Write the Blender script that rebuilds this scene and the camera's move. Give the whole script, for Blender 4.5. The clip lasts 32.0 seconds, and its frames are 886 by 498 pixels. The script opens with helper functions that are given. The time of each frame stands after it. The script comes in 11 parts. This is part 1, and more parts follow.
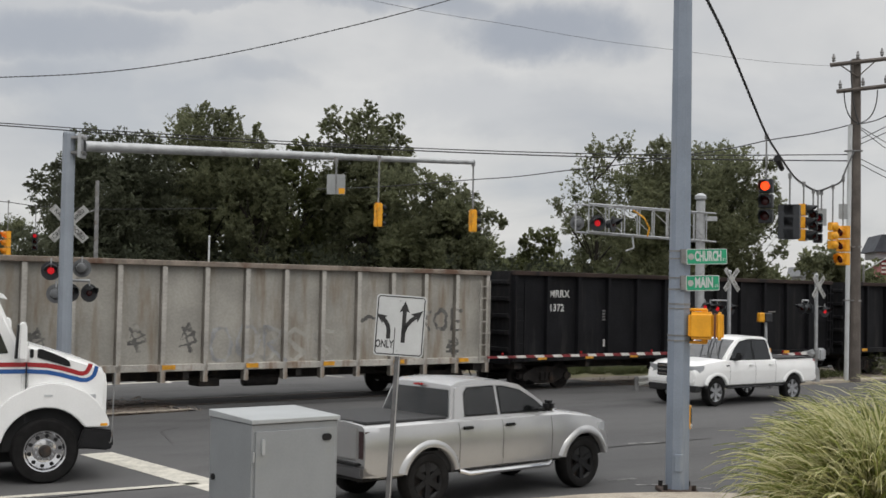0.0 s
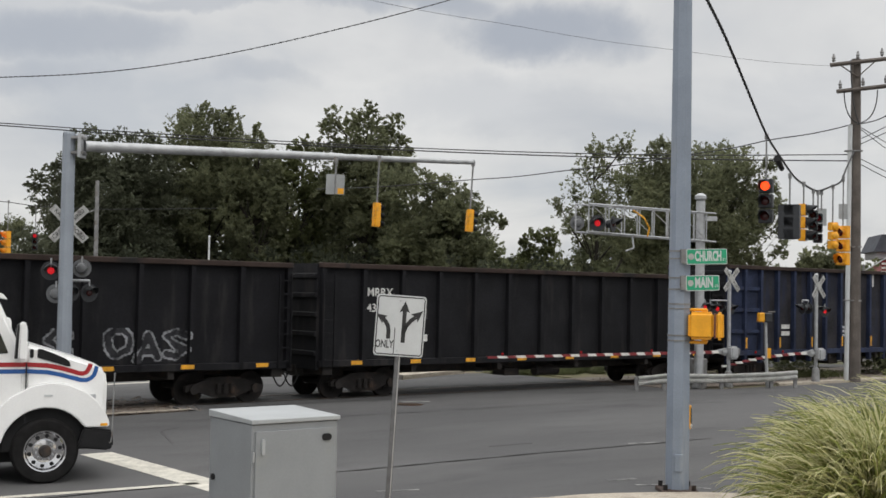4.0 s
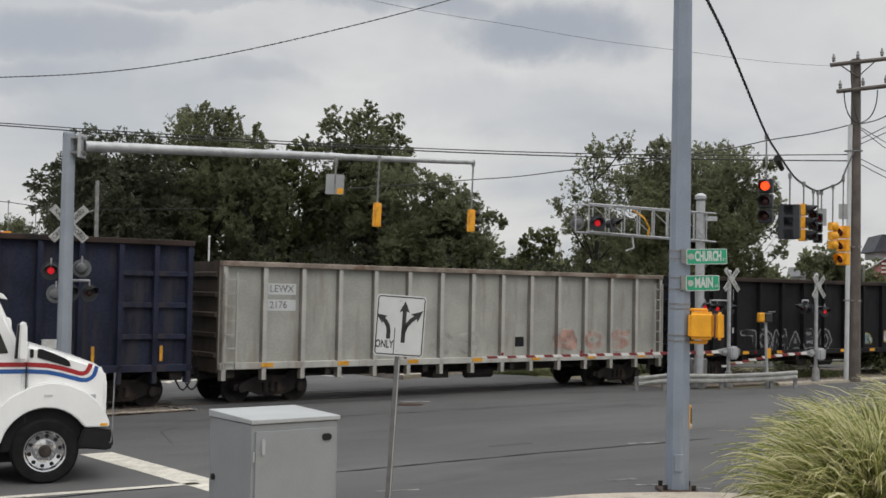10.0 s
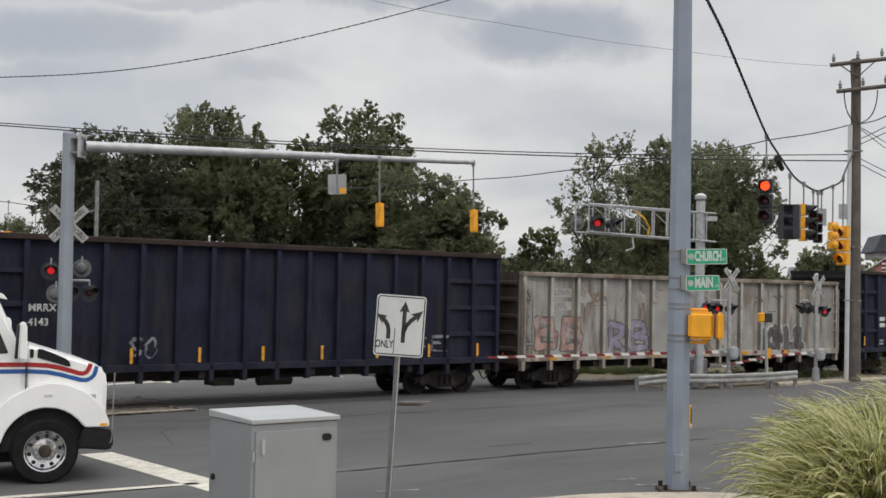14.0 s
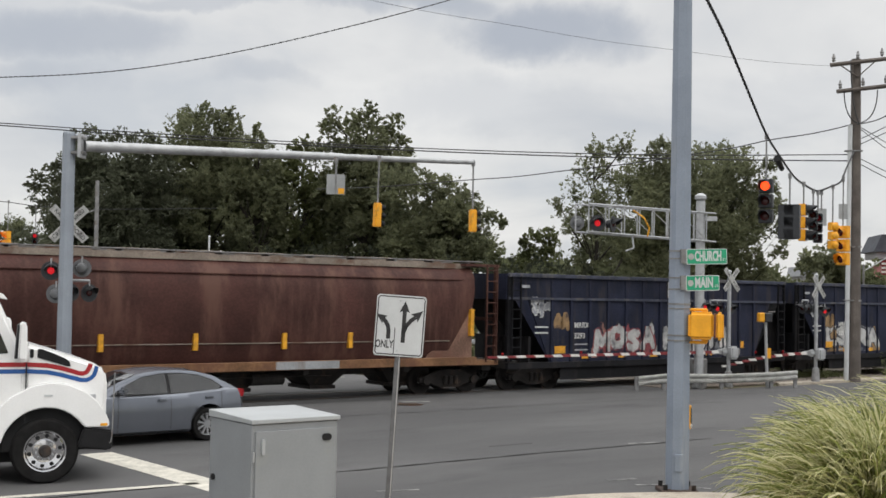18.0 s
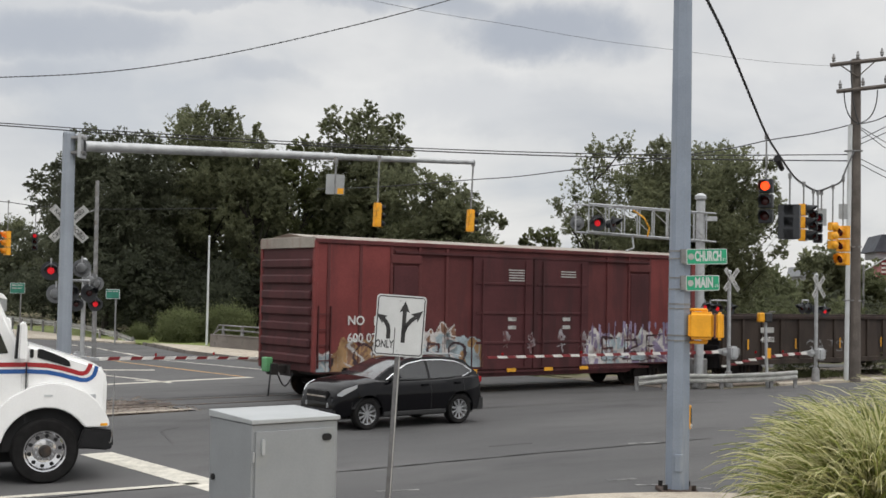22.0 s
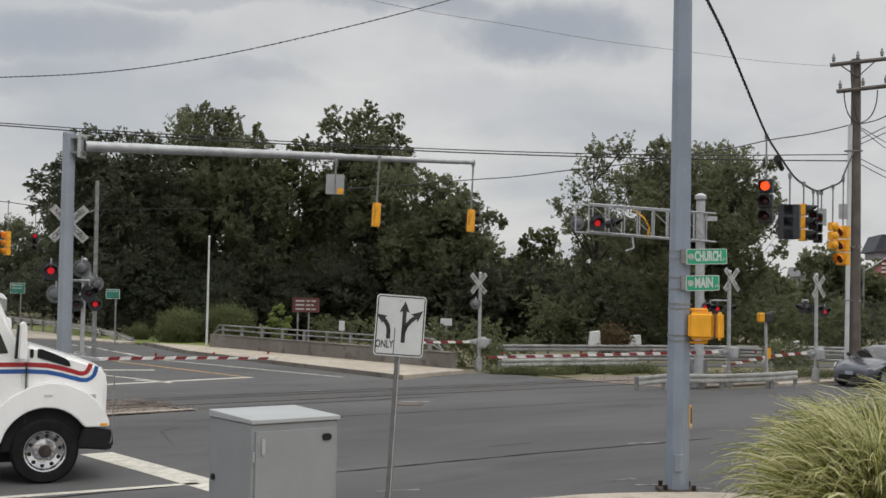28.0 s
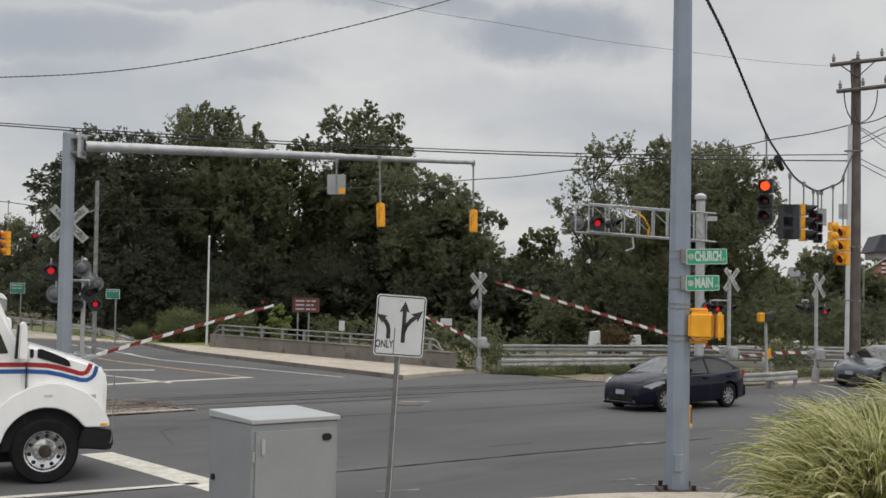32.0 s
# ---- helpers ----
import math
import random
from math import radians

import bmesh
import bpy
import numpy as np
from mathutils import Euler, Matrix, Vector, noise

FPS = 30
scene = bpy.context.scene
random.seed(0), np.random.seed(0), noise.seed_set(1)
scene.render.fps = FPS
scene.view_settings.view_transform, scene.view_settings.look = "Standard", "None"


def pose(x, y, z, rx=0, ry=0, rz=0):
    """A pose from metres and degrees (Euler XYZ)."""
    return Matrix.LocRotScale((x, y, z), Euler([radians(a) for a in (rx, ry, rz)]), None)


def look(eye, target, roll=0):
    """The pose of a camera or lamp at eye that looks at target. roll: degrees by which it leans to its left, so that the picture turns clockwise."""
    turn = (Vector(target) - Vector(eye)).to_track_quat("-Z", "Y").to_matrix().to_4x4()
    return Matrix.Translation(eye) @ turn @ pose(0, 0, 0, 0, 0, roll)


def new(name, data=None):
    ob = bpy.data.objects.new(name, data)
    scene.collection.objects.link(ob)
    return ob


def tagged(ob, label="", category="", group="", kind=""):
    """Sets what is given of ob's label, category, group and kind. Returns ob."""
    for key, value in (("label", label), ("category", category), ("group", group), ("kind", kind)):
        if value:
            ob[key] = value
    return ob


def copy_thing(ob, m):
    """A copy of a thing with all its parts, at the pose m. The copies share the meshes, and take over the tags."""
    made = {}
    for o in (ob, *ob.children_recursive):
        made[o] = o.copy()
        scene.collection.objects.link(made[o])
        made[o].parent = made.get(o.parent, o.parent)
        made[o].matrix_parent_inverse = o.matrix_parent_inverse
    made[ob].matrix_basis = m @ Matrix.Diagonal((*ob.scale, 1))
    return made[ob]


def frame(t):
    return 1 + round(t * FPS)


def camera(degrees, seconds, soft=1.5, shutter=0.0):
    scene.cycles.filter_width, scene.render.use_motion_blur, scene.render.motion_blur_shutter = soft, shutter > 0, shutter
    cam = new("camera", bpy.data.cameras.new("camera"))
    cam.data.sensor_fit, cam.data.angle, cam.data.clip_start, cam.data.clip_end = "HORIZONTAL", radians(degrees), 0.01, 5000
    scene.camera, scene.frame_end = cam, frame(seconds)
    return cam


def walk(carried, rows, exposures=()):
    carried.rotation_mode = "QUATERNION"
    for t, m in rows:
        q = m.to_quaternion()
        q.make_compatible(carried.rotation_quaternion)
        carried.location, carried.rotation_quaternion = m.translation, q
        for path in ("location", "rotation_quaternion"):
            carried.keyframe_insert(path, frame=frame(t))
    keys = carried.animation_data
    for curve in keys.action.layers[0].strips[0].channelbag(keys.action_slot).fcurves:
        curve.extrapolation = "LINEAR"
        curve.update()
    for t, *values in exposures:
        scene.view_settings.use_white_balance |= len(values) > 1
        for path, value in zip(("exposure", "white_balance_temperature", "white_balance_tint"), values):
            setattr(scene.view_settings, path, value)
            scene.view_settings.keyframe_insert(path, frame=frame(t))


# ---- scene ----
cam = camera(40.44, 32.0, soft=1.6, shutter=0.08)
CAM = look((0, 0, 3.082), (0, 50, 3.082 + 50 * math.tan(radians(2.0))), 1.11)
# the clip's camera brightens a little while dark cars pass
GAIN = [(0.0, 0.0), (1.0, 0.05), (2.0, 0.15), (3.0, 0.13), (6.0, 0.12), (7.0, 0.15), (8.0, 0.21), (9.0, 0.05), (10.0, 0.03), (11.0, 0.11), (12.0, 0.05), (13.0, 0.02), (14.0, 0.11), (17.0, 0.21), (18.0, 0.25), (19.0, 0.22), (21.4, 0.23), (22.0, 0.22), (23.0, 0.22), (24.0, 0.05), (25.0, -0.01), (28.0, -0.03), (32.0, -0.02)]
walk(cam, [(0.0, CAM), (32.0, CAM)], exposures=[(t, e, 6720, 10) for t, e in GAIN])

# ---- light: an overcast noon sky, with a weak wide sun behind the cloud ----
SUN_EL, SUN_AZ = radians(52), radians(152)
world = bpy.data.worlds.new("overcast_sky")
scene.world = world
world.use_nodes = True


def sky_nodes():
    nt = world.node_tree
    nd, ln = nt.nodes, nt.links
    nd.clear()
    out = nd.new("ShaderNodeOutputWorld")
    bg = nd.new("ShaderNodeBackground")
    sky = nd.new("ShaderNodeTexSky")
    sky.sky_type, sky.sun_disc = "NISHITA", False
    sky.sun_elevation, sky.sun_rotation = SUN_EL, SUN_AZ
    skyscale = nd.new("ShaderNodeVectorMath")
    skyscale.operation = "SCALE"
    skyscale.inputs["Scale"].default_value = 0.1
    ln.new(sky.outputs[0], skyscale.inputs[0])
    tc = nd.new("ShaderNodeTexCoord")
    sep = nd.new("ShaderNodeSeparateXYZ")
    ln.new(tc.outputs["Generated"], sep.inputs[0])
    # cloud deck: the direction is projected on a plane overhead
    add = nd.new("ShaderNodeMath")
    add.operation, add.inputs[1].default_value = "ADD", 0.22
    ab = nd.new("ShaderNodeMath")
    ab.operation = "ABSOLUTE"
    ln.new(sep.outputs[2], ab.inputs[0])
    ln.new(ab.outputs[0], add.inputs[0])
    px, py = nd.new("ShaderNodeMath"), nd.new("ShaderNodeMath")
    px.operation = py.operation = "DIVIDE"
    ln.new(sep.outputs[0], px.inputs[0])
    ln.new(sep.outputs[1], py.inputs[0])
    ln.new(add.outputs[0], px.inputs[1])
    ln.new(add.outputs[0], py.inputs[1])
    com = nd.new("ShaderNodeCombineXYZ")
    ln.new(px.outputs[0], com.inputs[0])
    ln.new(py.outputs[0], com.inputs[1])
    mp = nd.new("ShaderNodeMapping")
    mp.inputs["Location"].default_value = CLOUD_SHIFT
    mp.inputs["Scale"].default_value = (1.15, 1.0, 1.0)
    ln.new(com.outputs[0], mp.inputs[0])
    n1 = nd.new("ShaderNodeTexNoise")
    n1.inputs["Scale"].default_value, n1.inputs["Detail"].default_value = 1.25, 6
    n1.inputs["Roughness"].default_value = 0.52
    n1.inputs["Distortion"].default_value = 0.35
    ln.new(mp.outputs[0], n1.inputs["Vector"])
    ramp = nd.new("ShaderNodeValToRGB")
    e = ramp.color_ramp.elements
    e[0].position, e[0].color = 0.33, (0.50, 0.53, 0.575, 1)
    e[1].position, e[1].color = 0.60, (0.70, 0.71, 0.72, 1)
    m = e.new(0.47)
    m.color = (0.61, 0.625, 0.645, 1)
    ln.new(n1.outputs[0], ramp.inputs[0])
    # an overcast sky is brighter overhead than near the horizon
    up = nd.new("ShaderNodeMapRange")
    up.inputs["From Min"].default_value, up.inputs["From Max"].default_value = 0.28, 0.9
    up.inputs["To Min"].default_value, up.inputs["To Max"].default_value = 1.0, ZENITH
    ln.new(sep.outputs[2], up.inputs["Value"])
    cl = nd.new("ShaderNodeVectorMath")
    cl.operation = "SCALE"
    ln.new(ramp.outputs[0], cl.inputs[0])
    ln.new(up.outputs[0], cl.inputs["Scale"])
    # heavier grey-blue cloud banks over the town ahead: their bearing and height as slopes, their half widths, how dense
    ahead = nd.new("ShaderNodeMath")
    ahead.operation, ahead.inputs[1].default_value = "MAXIMUM", 0.05
    ln.new(sep.outputs[1], ahead.inputs[0])
    warp = nd.new("ShaderNodeTexNoise")
    warp.inputs["Scale"].default_value, warp.inputs["Detail"].default_value = 9.0, 6
    warp.inputs["Roughness"].default_value = 0.6
    ln.new(tc.outputs["Generated"], warp.inputs["Vector"])
    wsep = nd.new("ShaderNodeSeparateColor")
    ln.new(warp.outputs["Color"], wsep.inputs[0])

    def calc(op, a, b):
        n = nd.new("ShaderNodeMath")
        n.operation = op
        for k, v in enumerate((a, b)):
            if isinstance(v, (int, float)):
                n.inputs[k].default_value = v
            else:
                ln.new(v, n.inputs[k])
        return n.outputs[0]
    su = calc("ADD", calc("DIVIDE", sep.outputs[0], ahead.outputs[0]), calc("MULTIPLY", calc("SUBTRACT", wsep.outputs[0], 0.5), 0.16))
    sv = calc("ADD", calc("DIVIDE", sep.outputs[2], ahead.outputs[0]), calc("MULTIPLY", calc("SUBTRACT", wsep.outputs[1], 0.5), 0.075))
    dense = None
    for u0, v0, ru, rv, amount in BANKS:
        du = calc("DIVIDE", calc("SUBTRACT", su, u0), ru)
        dv = calc("DIVIDE", calc("SUBTRACT", sv, v0), rv)
        r = nd.new("ShaderNodeMapRange")
        r.interpolation_type = "SMOOTHSTEP"
        r.inputs["From Min"].default_value, r.inputs["From Max"].default_value = 1.7, 0.15
        r.inputs["To Min"].default_value, r.inputs["To Max"].default_value = 0.0, amount
        ln.new(calc("ADD", calc("MULTIPLY", du, du), calc("MULTIPLY", dv, dv)), r.inputs["Value"])
        dense = r.outputs[0] if dense is None else calc("MAXIMUM", dense, r.outputs[0])
    bank = nd.new("ShaderNodeMix")
    bank.data_type = "RGBA"
    ln.new(dense, bank.inputs["Factor"])
    ln.new(cl.outputs[0], bank.inputs["A"])
    bank.inputs["B"].default_value = (0.37, 0.405, 0.47, 1)
    mix = nd.new("ShaderNodeMix")
    mix.data_type = "RGBA"
    mix.inputs["Factor"].default_value = 0.93
    ln.new(skyscale.outputs[0], mix.inputs["A"])
    ln.new(bank.outputs["Result"], mix.inputs["B"])
    ln.new(mix.outputs["Result"], bg.inputs[0])
    bg.inputs[1].default_value = 1.0
    ln.new(bg.outputs[0], out.inputs[0])


CLOUD_SHIFT = (0.71, 1.9, 0.0)
ZENITH = 3.0
BANKS = ((0.085, 0.219, 0.075, 0.026, 0.95), (-0.02, 0.242, 0.085, 0.012, 0.75), (-0.31, 0.205, 0.075, 0.022, 0.7), (-0.22, 0.238, 0.09, 0.008, 0.5),
         (-0.36, 0.165, 0.06, 0.018, 0.45), (0.08, 0.15, 0.13, 0.03, 0.35), (-0.14, 0.176, 0.05, 0.012, 0.35), (0.3, 0.16, 0.12, 0.03, 0.25),
         (-0.36, 0.10, 0.10, 0.035, 0.32), (0.33, 0.09, 0.09, 0.03, 0.18))
sky_nodes()
sun_data = bpy.data.lights.new("sun", "SUN")
sun_data.energy, sun_data.angle, sun_data.color = 0.7, radians(35), (1.0, 0.97, 0.92)
sun = new("sun", sun_data)
sun.matrix_world = look((0, 0, 60), Vector((0, 0, 60)) - Vector((math.sin(SUN_AZ) * math.cos(SUN_EL), math.cos(SUN_AZ) * math.cos(SUN_EL), math.sin(SUN_EL))))


# ---- materials ----
def ramp_mix(nt, fac, a, b, lo, hi):
    r = nt.nodes.new("ShaderNodeMapRange")
    r.interpolation_type = "SMOOTHSTEP"
    r.inputs["From Min"].default_value, r.inputs["From Max"].default_value = lo, hi
    nt.links.new(fac, r.inputs["Value"])
    m = nt.nodes.new("ShaderNodeMix")
    m.data_type = "RGBA"
    nt.links.new(r.outputs[0], m.inputs["Factor"])
    for sock, v in (("A", a), ("B", b)):
        if isinstance(v, (tuple, list)):
            m.inputs[sock].default_value = (*v[:3], 1)
        else:
            nt.links.new(v, m.inputs[sock])
    return m.outputs["Result"]


def mat(name, col, rough=0.6, metal=0.0, var=0.12, scale=3.0, stain=None, amount=0.4, stretch=(1, 1, 1), bump=0.15, fine=40.0, emit=0.0, coat=0.0, objvar=0.0, spec=0.5):
    """Paint or surface: a base colour that varies at two scales, with stains of a second colour and fine relief."""
    ma = bpy.data.materials.new(name)
    ma.use_nodes = True
    nt = ma.node_tree
    b = nt.nodes["Principled BSDF"]
    tc = nt.nodes.new("ShaderNodeTexCoord")
    big = nt.nodes.new("ShaderNodeTexNoise")
    big.inputs["Scale"].default_value, big.inputs["Detail"].default_value = scale, 5
    sm = nt.nodes.new("ShaderNodeTexNoise")
    sm.inputs["Scale"].default_value, sm.inputs["Detail"].default_value = fine, 3
    nt.links.new(tc.outputs["Object"], big.inputs["Vector"])
    nt.links.new(tc.outputs["Object"], sm.inputs["Vector"])
    lo = [max(0, c * (1 - var)) for c in col]
    hi = [min(1, c * (1 + var)) for c in col]
    c1 = ramp_mix(nt, big.outputs[0], lo, hi, 0.3, 0.7)
    lo2 = nt.nodes.new("ShaderNodeMix")
    lo2.data_type, lo2.blend_type = "RGBA", "MULTIPLY"
    lo2.inputs["Factor"].default_value = 1.0
    nt.links.new(c1, lo2.inputs["A"])
    g = ramp_mix(nt, sm.outputs[0], (1 - var * 0.8,) * 3, (1.0,) * 3, 0.35, 0.65)
    nt.links.new(g, lo2.inputs["B"])
    colour = lo2.outputs["Result"]
    if stain:
        mp = nt.nodes.new("ShaderNodeMapping")
        mp.inputs["Scale"].default_value = stretch
        nt.links.new(tc.outputs["Object"], mp.inputs[0])
        st = nt.nodes.new("ShaderNodeTexNoise")
        st.inputs["Scale"].default_value, st.inputs["Detail"].default_value = scale * 0.8, 7
        st.inputs["Roughness"].default_value = 0.65
        nt.links.new(mp.outputs[0], st.inputs["Vector"])
        colour = ramp_mix(nt, st.outputs[0], colour, stain, 0.72 - amount * 0.5, 0.86 - amount * 0.4)
    if objvar:
        oi = nt.nodes.new("ShaderNodeObjectInfo")
        gr = nt.nodes.new("ShaderNodeMapRange")
        gr.inputs["To Min"].default_value, gr.inputs["To Max"].default_value = 1 - objvar, 1 + objvar
        nt.links.new(oi.outputs["Random"], gr.inputs["Value"])
        vm = nt.nodes.new("ShaderNodeVectorMath")
        vm.operation = "SCALE"
        nt.links.new(colour, vm.inputs[0])
        nt.links.new(gr.outputs[0], vm.inputs["Scale"])
        colour = vm.outputs[0]
    nt.links.new(colour, b.inputs["Base Color"])
    b.inputs["Roughness"].default_value, b.inputs["Metallic"].default_value = rough, metal
    b.inputs["Specular IOR Level"].default_value = spec
    b.inputs["Coat Weight"].default_value = coat
    b.inputs["Coat Roughness"].default_value = 0.06
    if bump:
        bp = nt.nodes.new("ShaderNodeBump")
        bp.inputs["Strength"].default_value, bp.inputs["Distance"].default_value = bump, 0.01
        nt.links.new(sm.outputs[0], bp.inputs["Height"])
        nt.links.new(bp.outputs[0], b.inputs["Normal"])
    if emit:
        b.inputs["Emission Color"].default_value = (*col[:3], 1)
        b.inputs["Emission Strength"].default_value = emit
    return ma


def leaf_mat(name, dark, light, lo=0.25, hi=0.75, mix=0.5):
    ma = bpy.data.materials.new(name)
    ma.use_nodes = True
    nt = ma.node_tree
    b = nt.nodes["Principled BSDF"]
    geo = nt.nodes.new("ShaderNodeNewGeometry")
    tc = nt.nodes.new("ShaderNodeTexCoord")
    n = nt.nodes.new("ShaderNodeTexNoise")
    n.inputs["Scale"].default_value = 0.45
    nt.links.new(tc.outputs["Object"], n.inputs["Vector"])
    c = ramp_mix(nt, geo.outputs["Random Per Island"], dark, light, 0.0, 1.0)
    d = ramp_mix(nt, n.outputs[0], [x * 0.7 for x in dark], light, lo, hi)
    m = nt.nodes.new("ShaderNodeMix")
    m.data_type = "RGBA"
    m.inputs["Factor"].default_value = mix
    nt.links.new(c, m.inputs["A"])
    nt.links.new(d, m.inputs["B"])
    nt.links.new(m.outputs["Result"], b.inputs["Base Color"])
    b.inputs["Roughness"].default_value = 0.7
    b.inputs["Specular IOR Level"].default_value = 0.14
    tr = nt.nodes.new("ShaderNodeBsdfTranslucent")
    nt.links.new(m.outputs["Result"], tr.inputs[0])
    ms = nt.nodes.new("ShaderNodeMixShader")
    ms.inputs[0].default_value = 0.58
    nt.links.new(b.outputs[0], ms.inputs[1])
    nt.links.new(tr.outputs[0], ms.inputs[2])
    nt.links.new(ms.outputs[0], nt.nodes["Material Output"].inputs[0])
    return ma


def ground_mat(name, a, b2, stain, rough=0.9, s1=0.12, s2=1.3, s3=60.0, lo=0.48, hi=0.7, bump=0.35, stretch=(1, 1, 1), turn=0.0, spec=0.3):
    """Ground: three scales of variation, the broad one drawn out along the traffic."""
    ma = bpy.data.materials.new(name)
    ma.use_nodes = True
    nt = ma.node_tree
    bs = nt.nodes["Principled BSDF"]
    tc = nt.nodes.new("ShaderNodeTexCoord")
    mp = nt.nodes.new("ShaderNodeMapping")
    mp.vector_type = "TEXTURE"
    mp.inputs["Rotation"].default_value = (0, 0, turn)
    mp.inputs["Scale"].default_value = stretch
    nt.links.new(tc.outputs["Object"], mp.inputs[0])
    ns = []
    for k, (sc, det) in enumerate(((s1, 6), (s2, 6), (s3, 4))):
        n = nt.nodes.new("ShaderNodeTexNoise")
        n.inputs["Scale"].default_value, n.inputs["Detail"].default_value = sc, det
        n.inputs["Roughness"].default_value = 0.6
        nt.links.new(mp.outputs[0] if k < 2 else tc.outputs["Object"], n.inputs["Vector"])
        ns.append(n.outputs[0])
    c = ramp_mix(nt, ns[0], a, b2, 0.35, 0.65)
    c = ramp_mix(nt, ns[1], c, stain, lo, hi)
    sp = ramp_mix(nt, ns[2], (0.72,) * 3, (1.22,) * 3, 0.3, 0.7)
    m = nt.nodes.new("ShaderNodeMix")
    m.data_type, m.blend_type = "RGBA", "MULTIPLY"
    m.inputs["Factor"].default_value = 1
    nt.links.new(c, m.inputs["A"])
    nt.links.new(sp, m.inputs["B"])
    nt.links.new(m.outputs["Result"], bs.inputs["Base Color"])
    bs.inputs["Roughness"].default_value = rough
    bs.inputs["Specular IOR Level"].default_value = spec
    bp = nt.nodes.new("ShaderNodeBump")
    bp.inputs["Strength"].default_value, bp.inputs["Distance"].default_value = bump, 0.01
    nt.links.new(ns[2], bp.inputs["Height"])
    nt.links.new(bp.outputs[0], bs.inputs["Normal"])
    return ma


